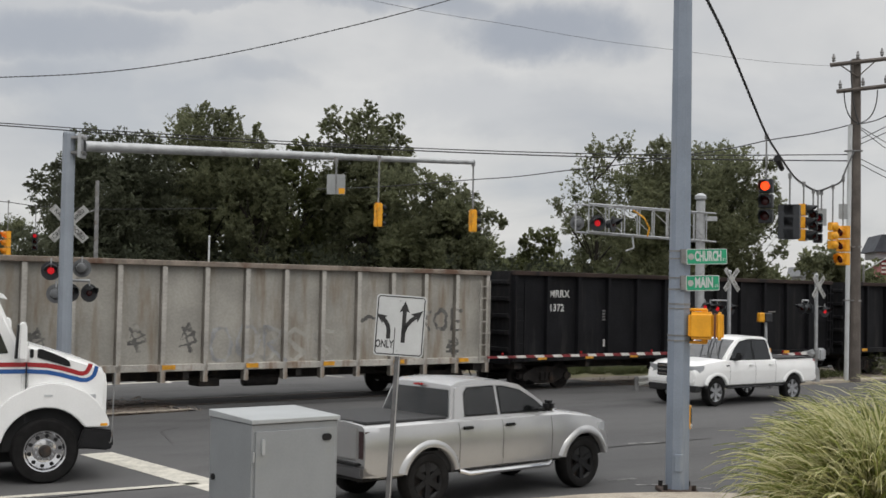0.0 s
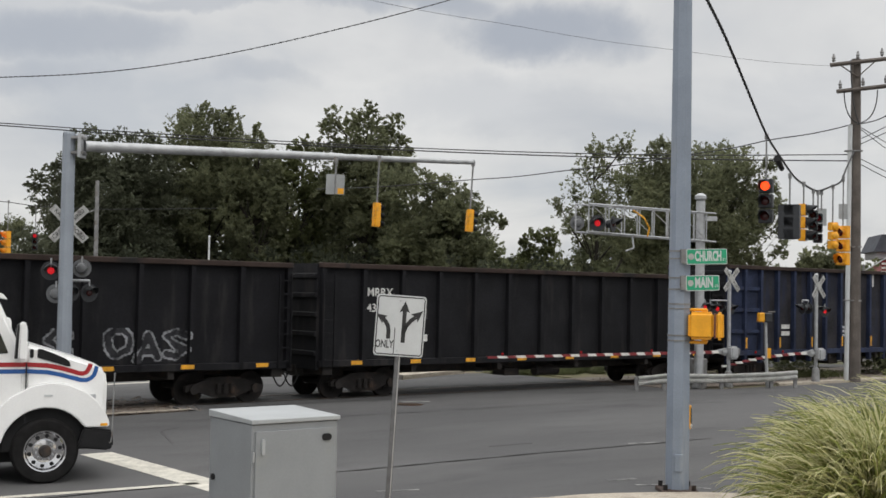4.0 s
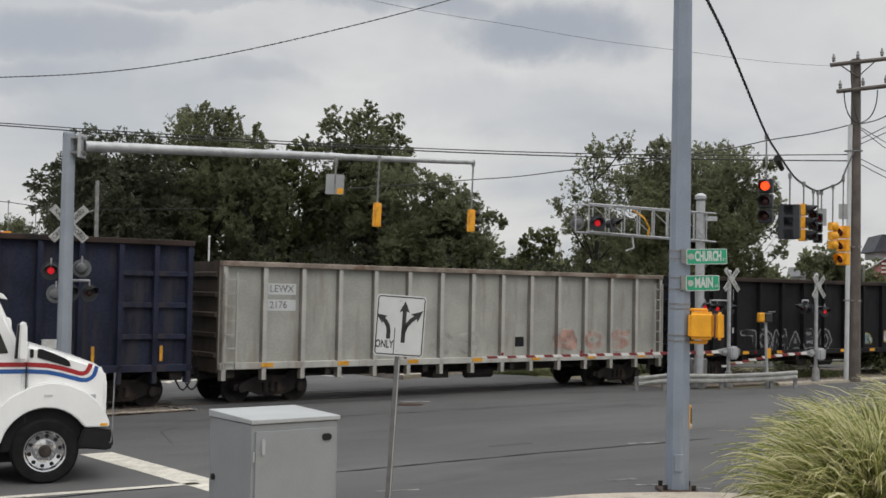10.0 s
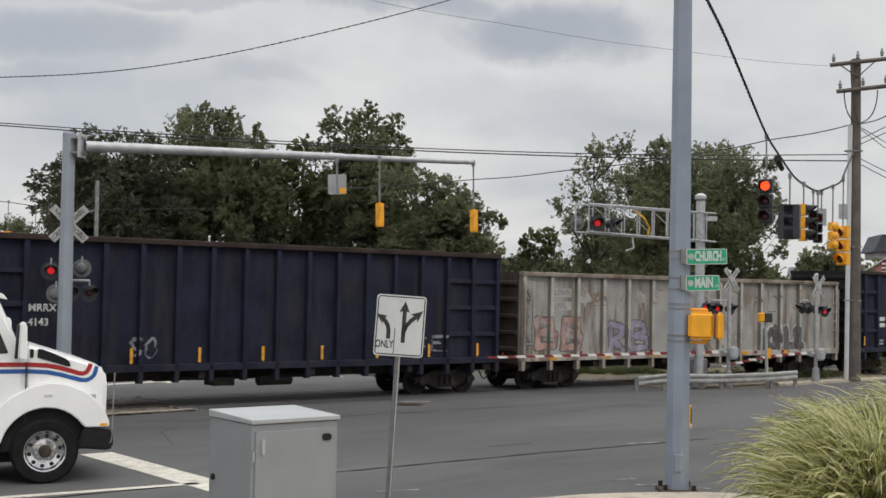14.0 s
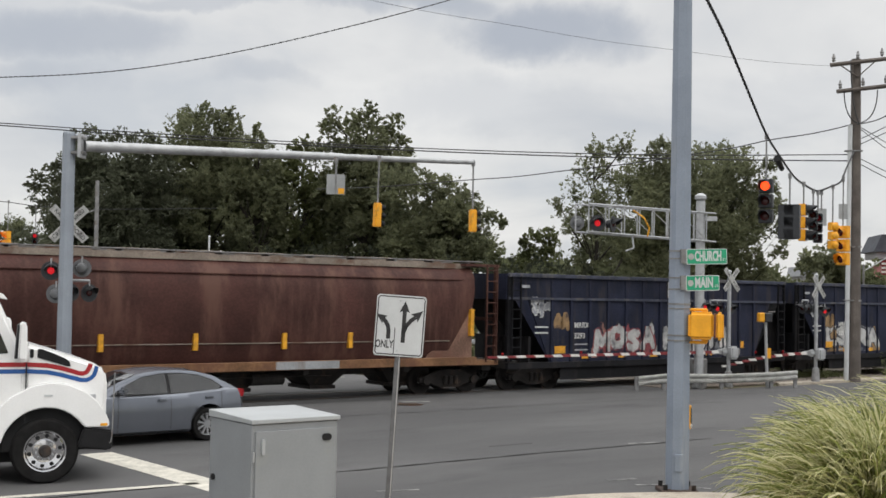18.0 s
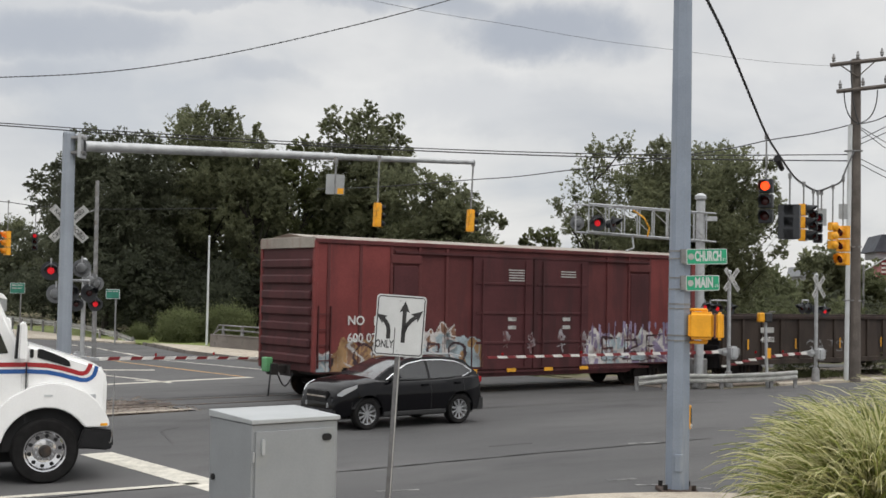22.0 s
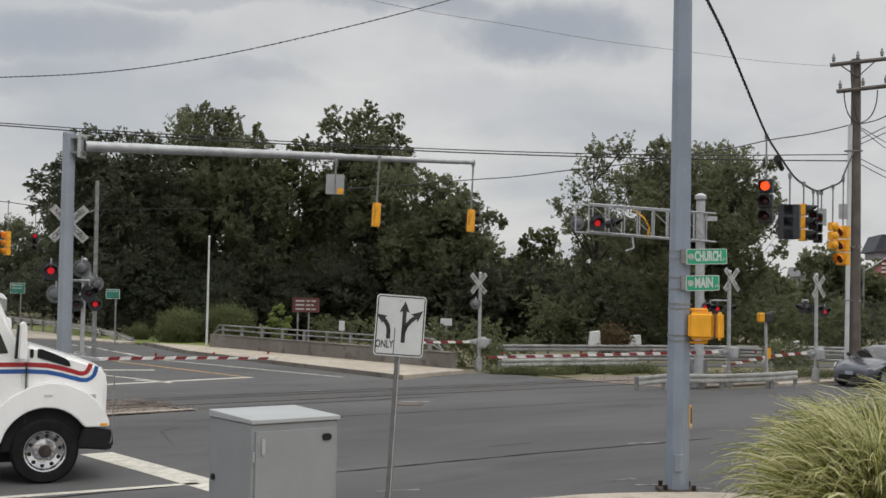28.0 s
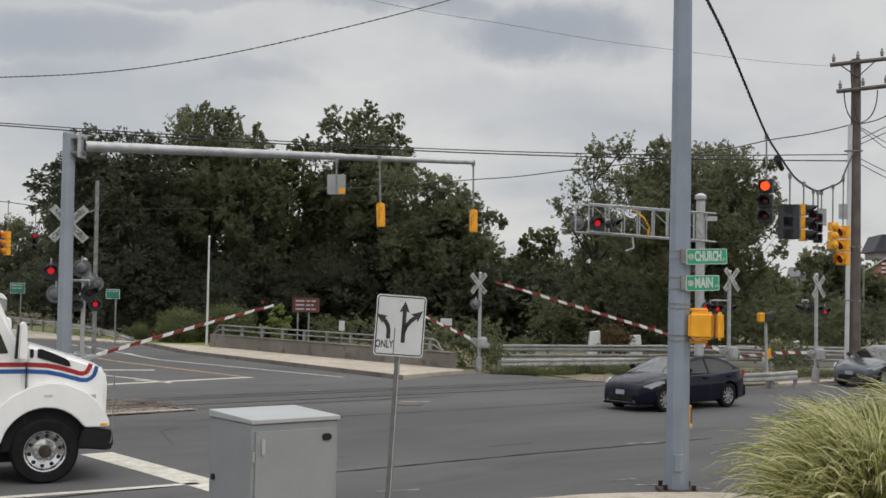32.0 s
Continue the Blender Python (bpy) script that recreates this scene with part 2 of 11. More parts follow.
TH = 0.65937
M = {
    "asphalt": ground_mat("asphalt", (0.066, 0.065, 0.066), (0.099, 0.097, 0.097), (0.053, 0.052, 0.053), rough=0.85, s1=0.16, s2=0.8, stretch=(3.5, 1, 1), turn=TH, lo=0.52, hi=0.72),
    "concrete": ground_mat("concrete", (0.36, 0.315, 0.255), (0.42, 0.375, 0.31), (0.27, 0.235, 0.195), s1=0.5, s2=3, s3=80),
    "parapet_concrete": ground_mat("parapet_concrete", (0.145, 0.128, 0.115), (0.20, 0.18, 0.165), (0.09, 0.08, 0.075), s1=0.5, s2=2, s3=30),
    "soil": ground_mat("soil", (0.10, 0.105, 0.045), (0.15, 0.13, 0.075), (0.19, 0.155, 0.11), s1=0.2, s2=1.2, s3=25, lo=0.5, hi=0.62),
    "gravel": ground_mat("gravel", (0.16, 0.13, 0.11), (0.22, 0.19, 0.16), (0.09, 0.075, 0.065), s1=1.5, s2=8, s3=60, bump=0.8),
    "grass": ground_mat("lawn", (0.13, 0.17, 0.045), (0.19, 0.21, 0.07), (0.10, 0.13, 0.04), s1=0.4, s2=2, s3=30),
    "white_line": mat("road_paint_white", (0.52, 0.495, 0.43), 0.8, var=0.15, scale=3.5, stain=(0.20, 0.19, 0.17), amount=0.33, fine=14),
    "yellow_line": mat("road_paint_yellow", (0.52, 0.30, 0.10), 0.8, var=0.2, scale=2.5, stain=(0.16, 0.14, 0.12), amount=0.45),
    "faded_line": mat("faded_road_paint", (0.24, 0.235, 0.225), 0.85, var=0.25, scale=2.5, stain=(0.075, 0.075, 0.075), amount=0.62),
    "guard": mat("bright_galvanised_beam", (0.42, 0.42, 0.41), 0.45, 0.4, var=0.12, scale=3, stain=(0.32, 0.30, 0.28), amount=0.4),
    "guard_white": mat("white_worn_beam", (0.56, 0.56, 0.54), 0.5, 0.1, var=0.15, scale=3, stain=(0.36, 0.34, 0.31), amount=0.4),
    "tar": mat("tar_seam", (0.062, 0.060, 0.060), 0.85, stain=(0.072, 0.071, 0.071), amount=0.5, spec=0.2, bump=0.3),
    "rail": mat("rail_steel", (0.10, 0.08, 0.07), 0.45, 0.7, stain=(0.13, 0.07, 0.04), amount=0.6),
    "tie": mat("sleeper_wood", (0.07, 0.05, 0.04), 0.9),
    "galv": mat("galvanised_steel", (0.42, 0.43, 0.44), 0.5, 0.45, var=0.12, scale=4, stain=(0.30, 0.30, 0.30), amount=0.35),
    "galv_dark": mat("weathered_steel", (0.24, 0.24, 0.24), 0.6, 0.4, var=0.2, scale=4, stain=(0.14, 0.11, 0.09), amount=0.4),
    "pole_blue": mat("pole_grey_blue_paint", (0.225, 0.262, 0.32), 0.5, 0.15, var=0.1, scale=1.2, stain=(0.30, 0.325, 0.36), amount=0.4, stretch=(4, 4, 0.4), bump=0.05),
    "mast_grey": mat("mast_grey_paint", (0.27, 0.30, 0.34), 0.5, 0.2, var=0.08, scale=1.5, stain=(0.26, 0.28, 0.31), amount=0.35, bump=0.05),
    "cabinet": mat("cabinet_grey_paint", (0.238, 0.250, 0.259), 0.5, 0.1, var=0.05, scale=2, stain=(0.25, 0.26, 0.25), amount=0.35, bump=0.03),
    "cabinet_edge": mat("cabinet_light_grey", (0.335, 0.35, 0.355), 0.5, var=0.05, bump=0.03),
    "black": mat("black_plastic", (0.012, 0.012, 0.013), 0.5, var=0.2, spec=0.25),
    "rubber": mat("tyre_rubber", (0.014, 0.0135, 0.0135), 0.8, var=0.25, scale=6, stain=(0.022, 0.020, 0.019), amount=0.3, spec=0.14),
    "dark_steel": mat("dark_underframe_steel", (0.03, 0.026, 0.024), 0.75, 0.2, var=0.3, scale=3, stain=(0.075, 0.05, 0.035), amount=0.4),
    "wheel_steel": mat("bogie_steel", (0.025, 0.022, 0.021), 0.75, 0.2, var=0.3, scale=3, stain=(0.055, 0.038, 0.029), amount=0.42, spec=0.25),
    "signal_yellow": mat("signal_yellow_paint", (0.80, 0.36, 0.015), 0.45, var=0.1, scale=4, stain=(0.50, 0.24, 0.03), amount=0.3),
    "signal_back": mat("signal_black_paint", (0.028, 0.03, 0.034), 0.55, var=0.15),
    "sign_white": mat("sign_white_sheet", (0.52, 0.535, 0.54), 0.4, var=0.05, scale=3, stain=(0.48, 0.48, 0.48), amount=0.3, bump=0.0),
    "crossbuck": mat("weathered_crossbuck_sheet", (0.40, 0.40, 0.385), 0.6, var=0.15, scale=6, stain=(0.2, 0.19, 0.18), amount=0.4, bump=0.0),
    "tail_dark": mat("smoked_tail_lamp", (0.05, 0.03, 0.032), 0.15, var=0.2, bump=0),
    "sign_black": mat("sign_black_print", (0.02, 0.02, 0.021), 0.5, var=0.1, bump=0),
    "sign_green_old": mat("faded_sign_green_sheet", (0.02, 0.165, 0.115), 0.5, var=0.15, bump=0),
    "sign_green": mat("sign_green_sheet", (0.012, 0.30, 0.155), 0.4, var=0.08, bump=0),
    "sign_brown": mat("sign_brown_sheet", (0.095, 0.026, 0.022), 0.5, var=0.1, bump=0),
    "sign_back": mat("sign_bare_back", (0.33, 0.34, 0.34), 0.45, 0.5, var=0.1),
    "red_stripe": mat("gate_red_sheet", (0.20, 0.020, 0.024), 0.5, var=0.15),
    "white_stripe": mat("gate_white_sheet", (0.70, 0.69, 0.66), 0.5, var=0.1, stain=(0.5, 0.48, 0.44), amount=0.3),
    "lamp_red": mat("lit_red_lens", (0.62, 0.012, 0.02), 0.3, emit=0.6, bump=0),
    "lamp_red_soft": mat("lit_red_lens_soft", (0.95, 0.015, 0.02), 0.3, emit=1.1, bump=0),
    "lamp_orange": mat("lit_orange_red_lens", (1.0, 0.07, 0.015), 0.3, emit=1.7, bump=0),
    "lens_dark": mat("unlit_lens", (0.06, 0.012, 0.012), 0.15, var=0.1, bump=0),
    "lens_grey": mat("lamp_back_dome", (0.16, 0.165, 0.17), 0.4, 0.3, var=0.1),
    "wood_pole": mat("utility_pole_wood", (0.115, 0.098, 0.086), 0.9, var=0.25, scale=2, stain=(0.09, 0.075, 0.065), amount=0.5, stretch=(6, 6, 0.3), bump=0.5, fine=25),
    "wire": mat("overhead_wire", (0.03, 0.03, 0.032), 0.6, bump=0),
    "bark": mat("bark", (0.042, 0.035, 0.029), 0.9, var=0.3, scale=4, stretch=(4, 4, 0.5), stain=(0.03, 0.025, 0.02), amount=0.5, bump=0.6, fine=15),
    "leaf_dark": leaf_mat("leaves_dark", (0.088, 0.096, 0.068), (0.135, 0.147, 0.096)),
    # leaves of undergrowth and inner wood, darkened to carry the canopy's shade
    "leaf_shaded": leaf_mat("leaves_shaded", (0.050, 0.056, 0.040), (0.076, 0.086, 0.055)),
    "leaf_mid": leaf_mat("leaves_mid", (0.128, 0.138, 0.088), (0.225, 0.238, 0.135)),
    "leaf_lite": leaf_mat("leaves_light", (0.088, 0.1, 0.05), (0.165, 0.18, 0.082)),
    "leaf_rust": leaf_mat("leaves_rusty", (0.085, 0.058, 0.036), (0.155, 0.108, 0.06)),
    "leaf_far": leaf_mat("leaves_far", (0.125, 0.138, 0.078), (0.185, 0.202, 0.108)),
    "leaf_lime": leaf_mat("leaves_lime", (0.17, 0.22, 0.06), (0.30, 0.37, 0.13)),
    "leaf_clip": leaf_mat("leaves_clipped", (0.125, 0.145, 0.068), (0.20, 0.225, 0.105)),
    "blade": leaf_mat("grass_blades", (0.15, 0.18, 0.05), (0.36, 0.385, 0.135), mix=0.2),
    "blade_pale": leaf_mat("pale_grass_blades", (0.50, 0.48, 0.24), (0.82, 0.78, 0.52), mix=0.15),
    "glass": mat("car_window_glass", (0.016, 0.018, 0.020), 0.03, var=0.02, bump=0, spec=0.9, coat=0.8),
    "dark_chrome": mat("weathered_chrome", (0.24, 0.24, 0.25), 0.3, 0.9, var=0.1, bump=0),
    "chrome": mat("chrome", (0.74, 0.74, 0.75), 0.2, 1.0, var=0.05, bump=0),
    "polished": mat("polished_wheel_alloy", (0.78, 0.78, 0.79), 0.09, 1.0, var=0.05, bump=0),
    "post_dark": mat("dark_sign_post_steel", (0.15, 0.15, 0.155), 0.55, 0.4, var=0.2, scale=5, stain=(0.2, 0.2, 0.2), amount=0.35),
    "alloy": mat("wheel_alloy", (0.52, 0.53, 0.55), 0.3, 0.8, var=0.08, bump=0),
    "tail_red": mat("tail_lamp_red", (0.30, 0.012, 0.016), 0.15, var=0.1, bump=0),
    "plate": mat("number_plate_sheet", (0.30, 0.33, 0.40), 0.5, var=0.15, bump=0),
    "head_dark": mat("smoked_headlamp", (0.13, 0.135, 0.14), 0.12, 0.3, var=0.3, bump=0),
    "head_clear": mat("headlamp_clear", (0.50, 0.52, 0.54), 0.12, 0.3, var=0.1, bump=0),
    "reflector_yellow": mat("yellow_reflector", (0.70, 0.33, 0.02), 0.5, var=0.2, scale=6, stain=(0.3, 0.16, 0.04), amount=0.3),
    "stencil": mat("white_stencil_paint", (0.62, 0.62, 0.60), 0.7, var=0.15, scale=6),
}


# ---- mesh helpers ----
def box(bm, x0, x1, y0, y1, z0, z1, m=None):
    v = [bm.verts.new(p) for p in ((x0, y0, z0), (x1, y0, z0), (x1, y1, z0), (x0, y1, z0), (x0, y0, z1), (x1, y0, z1), (x1, y1, z1), (x0, y1, z1))]
    for f in ((3, 2, 1, 0), (4, 5, 6, 7), (0, 1, 5, 4), (1, 2, 6, 5), (2, 3, 7, 6), (3, 0, 4, 7)):
        bm.faces.new([v[i] for i in f])
    if m is not None:
        bmesh.ops.transform(bm, matrix=m, verts=v)
    return bm


def cyl(bm, p0, p1, r0, r1=None, n=12, caps=True, spin=0.0):
    """A round or many-sided bar from p0 to p1."""
    r1 = r0 if r1 is None else r1
    p0, p1 = Vector(p0), Vector(p1)
    q = (p1 - p0).to_track_quat("Z", "Y")
    rings = []
    for p, r in ((p0, r0), (p1, r1)):
        rings.append([bm.verts.new(p + q @ Vector((r * math.cos(spin + 2 * math.pi * k / n), r * math.sin(spin + 2 * math.pi * k / n), 0))) for k in range(n)])
    for k in range(n):
        bm.faces.new((rings[0][k], rings[0][(k + 1) % n], rings[1][(k + 1) % n], rings[1][k]))
    if caps:
        bm.faces.new(rings[0][::-1])
        bm.faces.new(rings[1])
    return bm


def tube(bm, pts, r, n=6):
    """A round bar swept along the points, closed at both ends."""
    pts = [Vector(p) for p in pts]
    rings, up = [], None
    for k, p in enumerate(pts):
        d = (pts[min(k + 1, len(pts) - 1)] - pts[max(0, k - 1)]).normalized()
        if up is None:
            up = d.orthogonal().normalized()
        up = (up - d * up.dot(d)).normalized()
        side = d.cross(up)
        rings.append([bm.verts.new(p + (up * math.cos(2 * math.pi * j / n) + side * math.sin(2 * math.pi * j / n)) * r) for j in range(n)])
    for a, b in zip(rings, rings[1:]):
        for j in range(n):
            bm.faces.new((a[j], a[(j + 1) % n], b[(j + 1) % n], b[j]))
    bm.faces.new(rings[0][::-1])
    bm.faces.new(rings[-1])
    return bm


def lathe(bm, prof, n=24, m=None, close=False, cap=True):
    """Turns a profile of (radius, height) about the z axis."""
    rings = [[bm.verts.new((r * math.cos(2 * math.pi * k / n), r * math.sin(2 * math.pi * k / n), z)) for k in range(n)] for r, z in prof]
    for a, b in zip(rings, rings[1:] + (rings[:1] if close else [])):
        for k in range(n):
            bm.faces.new((a[k], a[(k + 1) % n], b[(k + 1) % n], b[k]))
    if cap and not close:
        if prof[0][0] > 1e-4:
            bm.faces.new(rings[0][::-1])
        if prof[-1][0] > 1e-4:
            bm.faces.new(rings[-1])
    if m is not None:
        bmesh.ops.transform(bm, matrix=m, verts=[v for r in rings for v in r])
    return bm


def plate(bm, pts, y0, y1):
    """A flat outline of (x, z) points, thick from y0 to y1."""
    a = [bm.verts.new((x, y0, z)) for x, z in pts]
    b = [bm.verts.new((x, y1, z)) for x, z in pts]
    bm.faces.new(a)
    bm.faces.new(b[::-1])
    n = len(pts)
    for i in range(n):
        bm.faces.new((a[i], b[i], b[(i + 1) % n], a[(i + 1) % n]))
    return bm


def slab(bm, pts, z0, z1):
    """A flat outline of (x, y) points, thick from z0 to z1."""
    a = [bm.verts.new((x, y, z0)) for x, y in pts]
    b = [bm.verts.new((x, y, z1)) for x, y in pts]
    bm.faces.new(a[::-1])
    bm.faces.new(b)
    n = len(pts)
    for i in range(n):
        bm.faces.new((a[i], a[(i + 1) % n], b[(i + 1) % n], b[i]))
    return bm


def soften(bm, w, seg=1):
    bmesh.ops.recalc_face_normals(bm, faces=bm.faces)
    bmesh.ops.bevel(bm, geom=list(bm.edges), offset=w, segments=seg, affect="EDGES", clamp_overlap=True)
    return bm


def mesh_of(bm, material, smooth=35):
    me = bpy.data.meshes.new("mesh")
    bmesh.ops.recalc_face_normals(bm, faces=bm.faces)
    bm.to_mesh(me)
    bm.free()
    for ma in material if isinstance(material, (list, tuple)) else [material]:
        me.materials.append(ma)
    if smooth:
        me.polygons.foreach_set("use_smooth", [True] * len(me.polygons))
        me.set_sharp_from_angle(angle=radians(smooth))
    return me


def part(name, bm, material, parent, label="", m=None, smooth=35):
    """Links a bmesh (or a finished mesh) as one part under a thing or a part."""
    me = bm if isinstance(bm, bpy.types.Mesh) else mesh_of(bm, material, smooth)
    ob = new(name, me)
    ob.parent = parent
    if m is not None:
        ob.matrix_basis = m
    return tagged(ob, label)


def thing(name, m, label, category, group="", kind=""):
    ob = new(name)
    ob.matrix_basis = m
    ob.empty_display_size = 0.2
    return tagged(ob, label, category, group, kind)


def solid(name, bm, material, m, label, category, group="", kind="", smooth=35):
    ob = new(name, bm if isinstance(bm, bpy.types.Mesh) else mesh_of(bm, material, smooth))
    ob.matrix_basis = m
    return tagged(ob, label, category, group, kind)


def words(text, size, material, thick=0.004, align="CENTER", bold=0.0):
    """A mesh of lettering in the built-in font, in the x-z plane, facing -y."""
    cu = bpy.data.curves.new("lettering", "FONT")
    cu.body, cu.size, cu.extrude, cu.align_x, cu.align_y, cu.offset = text, size, thick, align, "CENTER", bold
    cu.resolution_u = 3
    tmp = new("lettering", cu)
    me = bpy.data.meshes.new_from_object(tmp.evaluated_get(bpy.context.evaluated_depsgraph_get()))
    bpy.data.objects.remove(tmp)
    bpy.data.curves.remove(cu)
    me.transform(Matrix.Rotation(radians(90), 4, "X"))
    me.materials.clear()
    me.materials.append(material)
    return me


# ---- the plan: the railway's near side runs through A along U; s metres along it, off metres beyond it ----
A = Vector((0.921, 36.218, 0))
U = Vector((math.cos(TH), math.sin(TH), 0))
N = Vector((-math.sin(TH), math.cos(TH), 0))
TDEG = math.degrees(TH)


def at(s, off, z=0.0):
    return A + U * s + N * off + Vector((0, 0, z))


def turned(p, deg=0.0, z=None):
    return pose(p[0], p[1], p[2] if z is None and len(p) > 2 else (z or 0), 0, 0, deg)


def xy(s, off):
    p = at(s, off)
    return (p.x, p.y)


# ---- ground ----
def sheet(name, pts, z, material, label, category, depth=0.0, cut=0):
    bm = bmesh.new()
    if depth:
        slab(bm, pts, z - depth, z)
    else:
        bm.faces.new([bm.verts.new((x, y, z)) for x, y in pts])
    bm.normal_update()
    bmesh.ops.triangulate(bm, faces=[f for f in bm.faces if len(f.verts) > 4], ngon_method="EAR_CLIP")
    return solid(name, bm, material, Matrix(), label, category, kind="structure", smooth=0)


def build_ground():
    sheet("ground", [(-900, -300), (900, -300), (900, 1500), (-900, 1500)], -0.09, M["soil"], "rough grass and bare soil beside the roads and railway", "ground")
    road = [xy(-430, -45), xy(430, -45), xy(430, -2.1), xy(14.5, -2.1), xy(9.5, -2.0), xy(7.6, -1.2), xy(7.3, 2.5), xy(6.9, 7.0), xy(5.4, 7.35), xy(1.4, 5.5), (-11.7, 55.0), (-15.6, 62.4), (-26, 73), (-70, 104), (-78, 94), (-35, 60), xy(-17.5, 6), xy(-9.9, 2.9), xy(-9.3, -0.7), xy(-13, -1.2), xy(-430, -1.5)]
    sheet("road", road, 0.0, M["asphalt"], "worn grey asphalt of a road junction at a railway crossing", "road", depth=0.088)
    # ballast beds on both sides of the crossing
    sheet("ballast_bed", [xy(-430, -0.95), xy(-9.5, -0.55), xy(-9.9, 2.7), xy(-17, 3.6), xy(-430, 3.6)], -0.008, M["gravel"], "brown crushed stone ballast under the railway track", "ballast", depth=0.05)
    sheet("ballast_bed", [xy(7.8, -0.9), xy(450, -1.0), xy(450, 3.9), xy(7.5, 3.9)], -0.008, M["gravel"], "brown crushed stone ballast under the railway track", "ballast", depth=0.05)


build_ground()


def strip(name, p, q, w, material, label, parent=None, z=0.006):
    p, q = Vector((*p[:2], 0)), Vector((*q[:2], 0))
    n = (q - p).normalized().cross(Vector((0, 0, 1))) * (w / 2)
    bm = bmesh.new()
    slab(bm, [(v.x, v.y) for v in (p - n, p + n, q + n, q - n)][::-1], z - 0.004, z)
    return solid(name, bm, material, Matrix(), label, "road marking", kind="structure", smooth=0)


P_TIMBER = mat("rusty_timber", (0.060, 0.036, 0.026), 0.9, var=0.35, scale=5, stain=(0.03, 0.022, 0.018), amount=0.5)


def build_markings():
    w = M["white_line"]
    strip("stop_line", (-6.25, 22.05), (-2.6, 17.65), 0.60, w, "wide worn white stop line painted on asphalt")
    strip("lane_line", (-9.0, 15.6), (-3.75, 18.93), 0.18, w, "thin white lane line painted on asphalt")
    strip("stop_line_far", (-10.6, 36.9), (-6.5, 41.35), 0.3, w, "white stop line beyond the railway crossing")
    strip("lane_line_far", (-9.9, 39.2), (-8.55, 38.3), 0.14, w, "white lane line beyond the crossing")
    strip("lane_line_far", (-14.0, 43.2), (-8.6, 38.5), 0.14, w, "white lane line beyond the crossing")
    strip("lane_arrow", (-12.6, 43.4), (-10.4, 43.9), 0.35, w, "worn white turn arrow on asphalt")
    strip("centre_line", (-6.75, 41.5), (-12.6, 48.0), 0.13, M["yellow_line"], "worn orange centre line on asphalt")
    strip("centre_line", (-12.6, 48.0), (-20, 58), 0.13, M["yellow_line"], "worn orange centre line on asphalt")
    strip("edge_line", (-3.4, 42.2), (-11.8, 50.2), 0.12, w, "thin white edge line beside the kerb")
    strip("edge_line", (-11.8, 50.2), (-18, 60.5), 0.12, w, "thin white edge line beside the kerb")
    for a in range(4):
        strip("lane_dash", (-13.6 - a * 1.5, 53.5 + a * 2.2), (-14.2 - a * 1.5, 54.4 + a * 2.2), 0.14, w, "short white lane dash on asphalt")
    strip("paint_patch", xy(-3.35, -1.0), xy(-2.6, -1.4), 0.3, M["faded_line"], "worn patch of white paint on asphalt")
    strip("paint_patch", xy(-3.85, 3.1), xy(-3.45, 3.0), 0.16, M["faded_line"], "worn patch of white paint on asphalt")
    strip("paint_patch", (-0.95, 18.5), (-0.3, 18.75), 0.1, M["faded_line"], "worn patch of orange paint on asphalt")
    for a, b in (((2.8, 20.0), (3.3, 20.3)), ((3.2, 19.6), (3.7, 19.7)), ((4.0, 19.55), (4.35, 19.35)), ((3.9, 25.0), (4.6, 25.3))):
        strip("paint_patch", a, b, 0.12, M["faded_line"], "worn scrap of white paint on asphalt")
    def seam(s0, s1, o0, o1, w, seed):
        """A wandering joint of uneven width."""
        rng = random.Random(seed)
        n = max(6, int(abs(s1 - s0) / 0.35))
        a, b = [], []
        drift = 0.0
        for k in range(n + 1):
            f = k / n
            drift = drift * 0.8 + rng.uniform(-.03, .03)
            off = o0 + (o1 - o0) * f + drift
            hw = w * rng.uniform(0.25, 0.75)
            a.append(xy(s0 + (s1 - s0) * f, off - hw))
            b.append(xy(s0 + (s1 - s0) * f, off + hw))
        bm = bmesh.new()
        va, vb = [bm.verts.new((*p, 0.004)) for p in a], [bm.verts.new((*p, 0.004)) for p in b]
        for k in range(n):
            bm.faces.new((va[k], va[k + 1], vb[k + 1], vb[k]))
        bmesh.ops.solidify(bm, geom=bm.faces[:], thickness=0.003)
        solid("tar_seam", bm, M["tar"], Matrix(), "dark uneven joint in the asphalt", "road marking", kind="structure", smooth=0)
    seam(-24, -2.2, -10.85, -10.95, 0.055, 1)
    seam(-9, 14, -3.5, -3.6, 0.035, 2)
    seam(-9.2, 7.3, 2.75, 2.7, 0.08, 3)
    seam(-9.2, -1.0, -0.35, -0.25, 0.06, 4)
    # pale edging and loose stones where the road ends at the track
    strip("gravel_edge", xy(-13.5, -0.75), xy(-9.35, -0.5), 0.16, M["concrete"], "pale crumbling edging beside the track", z=0.03)
    rng = random.Random(12)
    vs, fs = [], []
    for k in range(1500):
        s, o = -9.0 - 9 * rng.random() ** 1.3, rng.uniform(-0.7, 3.2)
        if k % 3 == 0:
            s, o = 7.6 + 16 * rng.random(), rng.uniform(-0.9, 3.6)
        px, py = xy(s, o)
        r = rng.uniform(0.02, 0.05)
        base = len(vs)
        for dx, dy, dz in ((1, 0, 0), (0, 1, 0), (-1, 0, 0), (0, -1, 0), (0, 0, 1)):
            vs.append((px + dx * r * rng.uniform(.6, 1.2), py + dy * r * rng.uniform(.6, 1.2), -0.008 + dz * r * rng.uniform(.6, 1.3)))
        fs += [(base, base + 1, base + 4), (base + 1, base + 2, base + 4), (base + 2, base + 3, base + 4), (base + 3, base, base + 4)]
    me = bpy.data.meshes.new("stones")
    me.from_pydata(vs, [], fs)
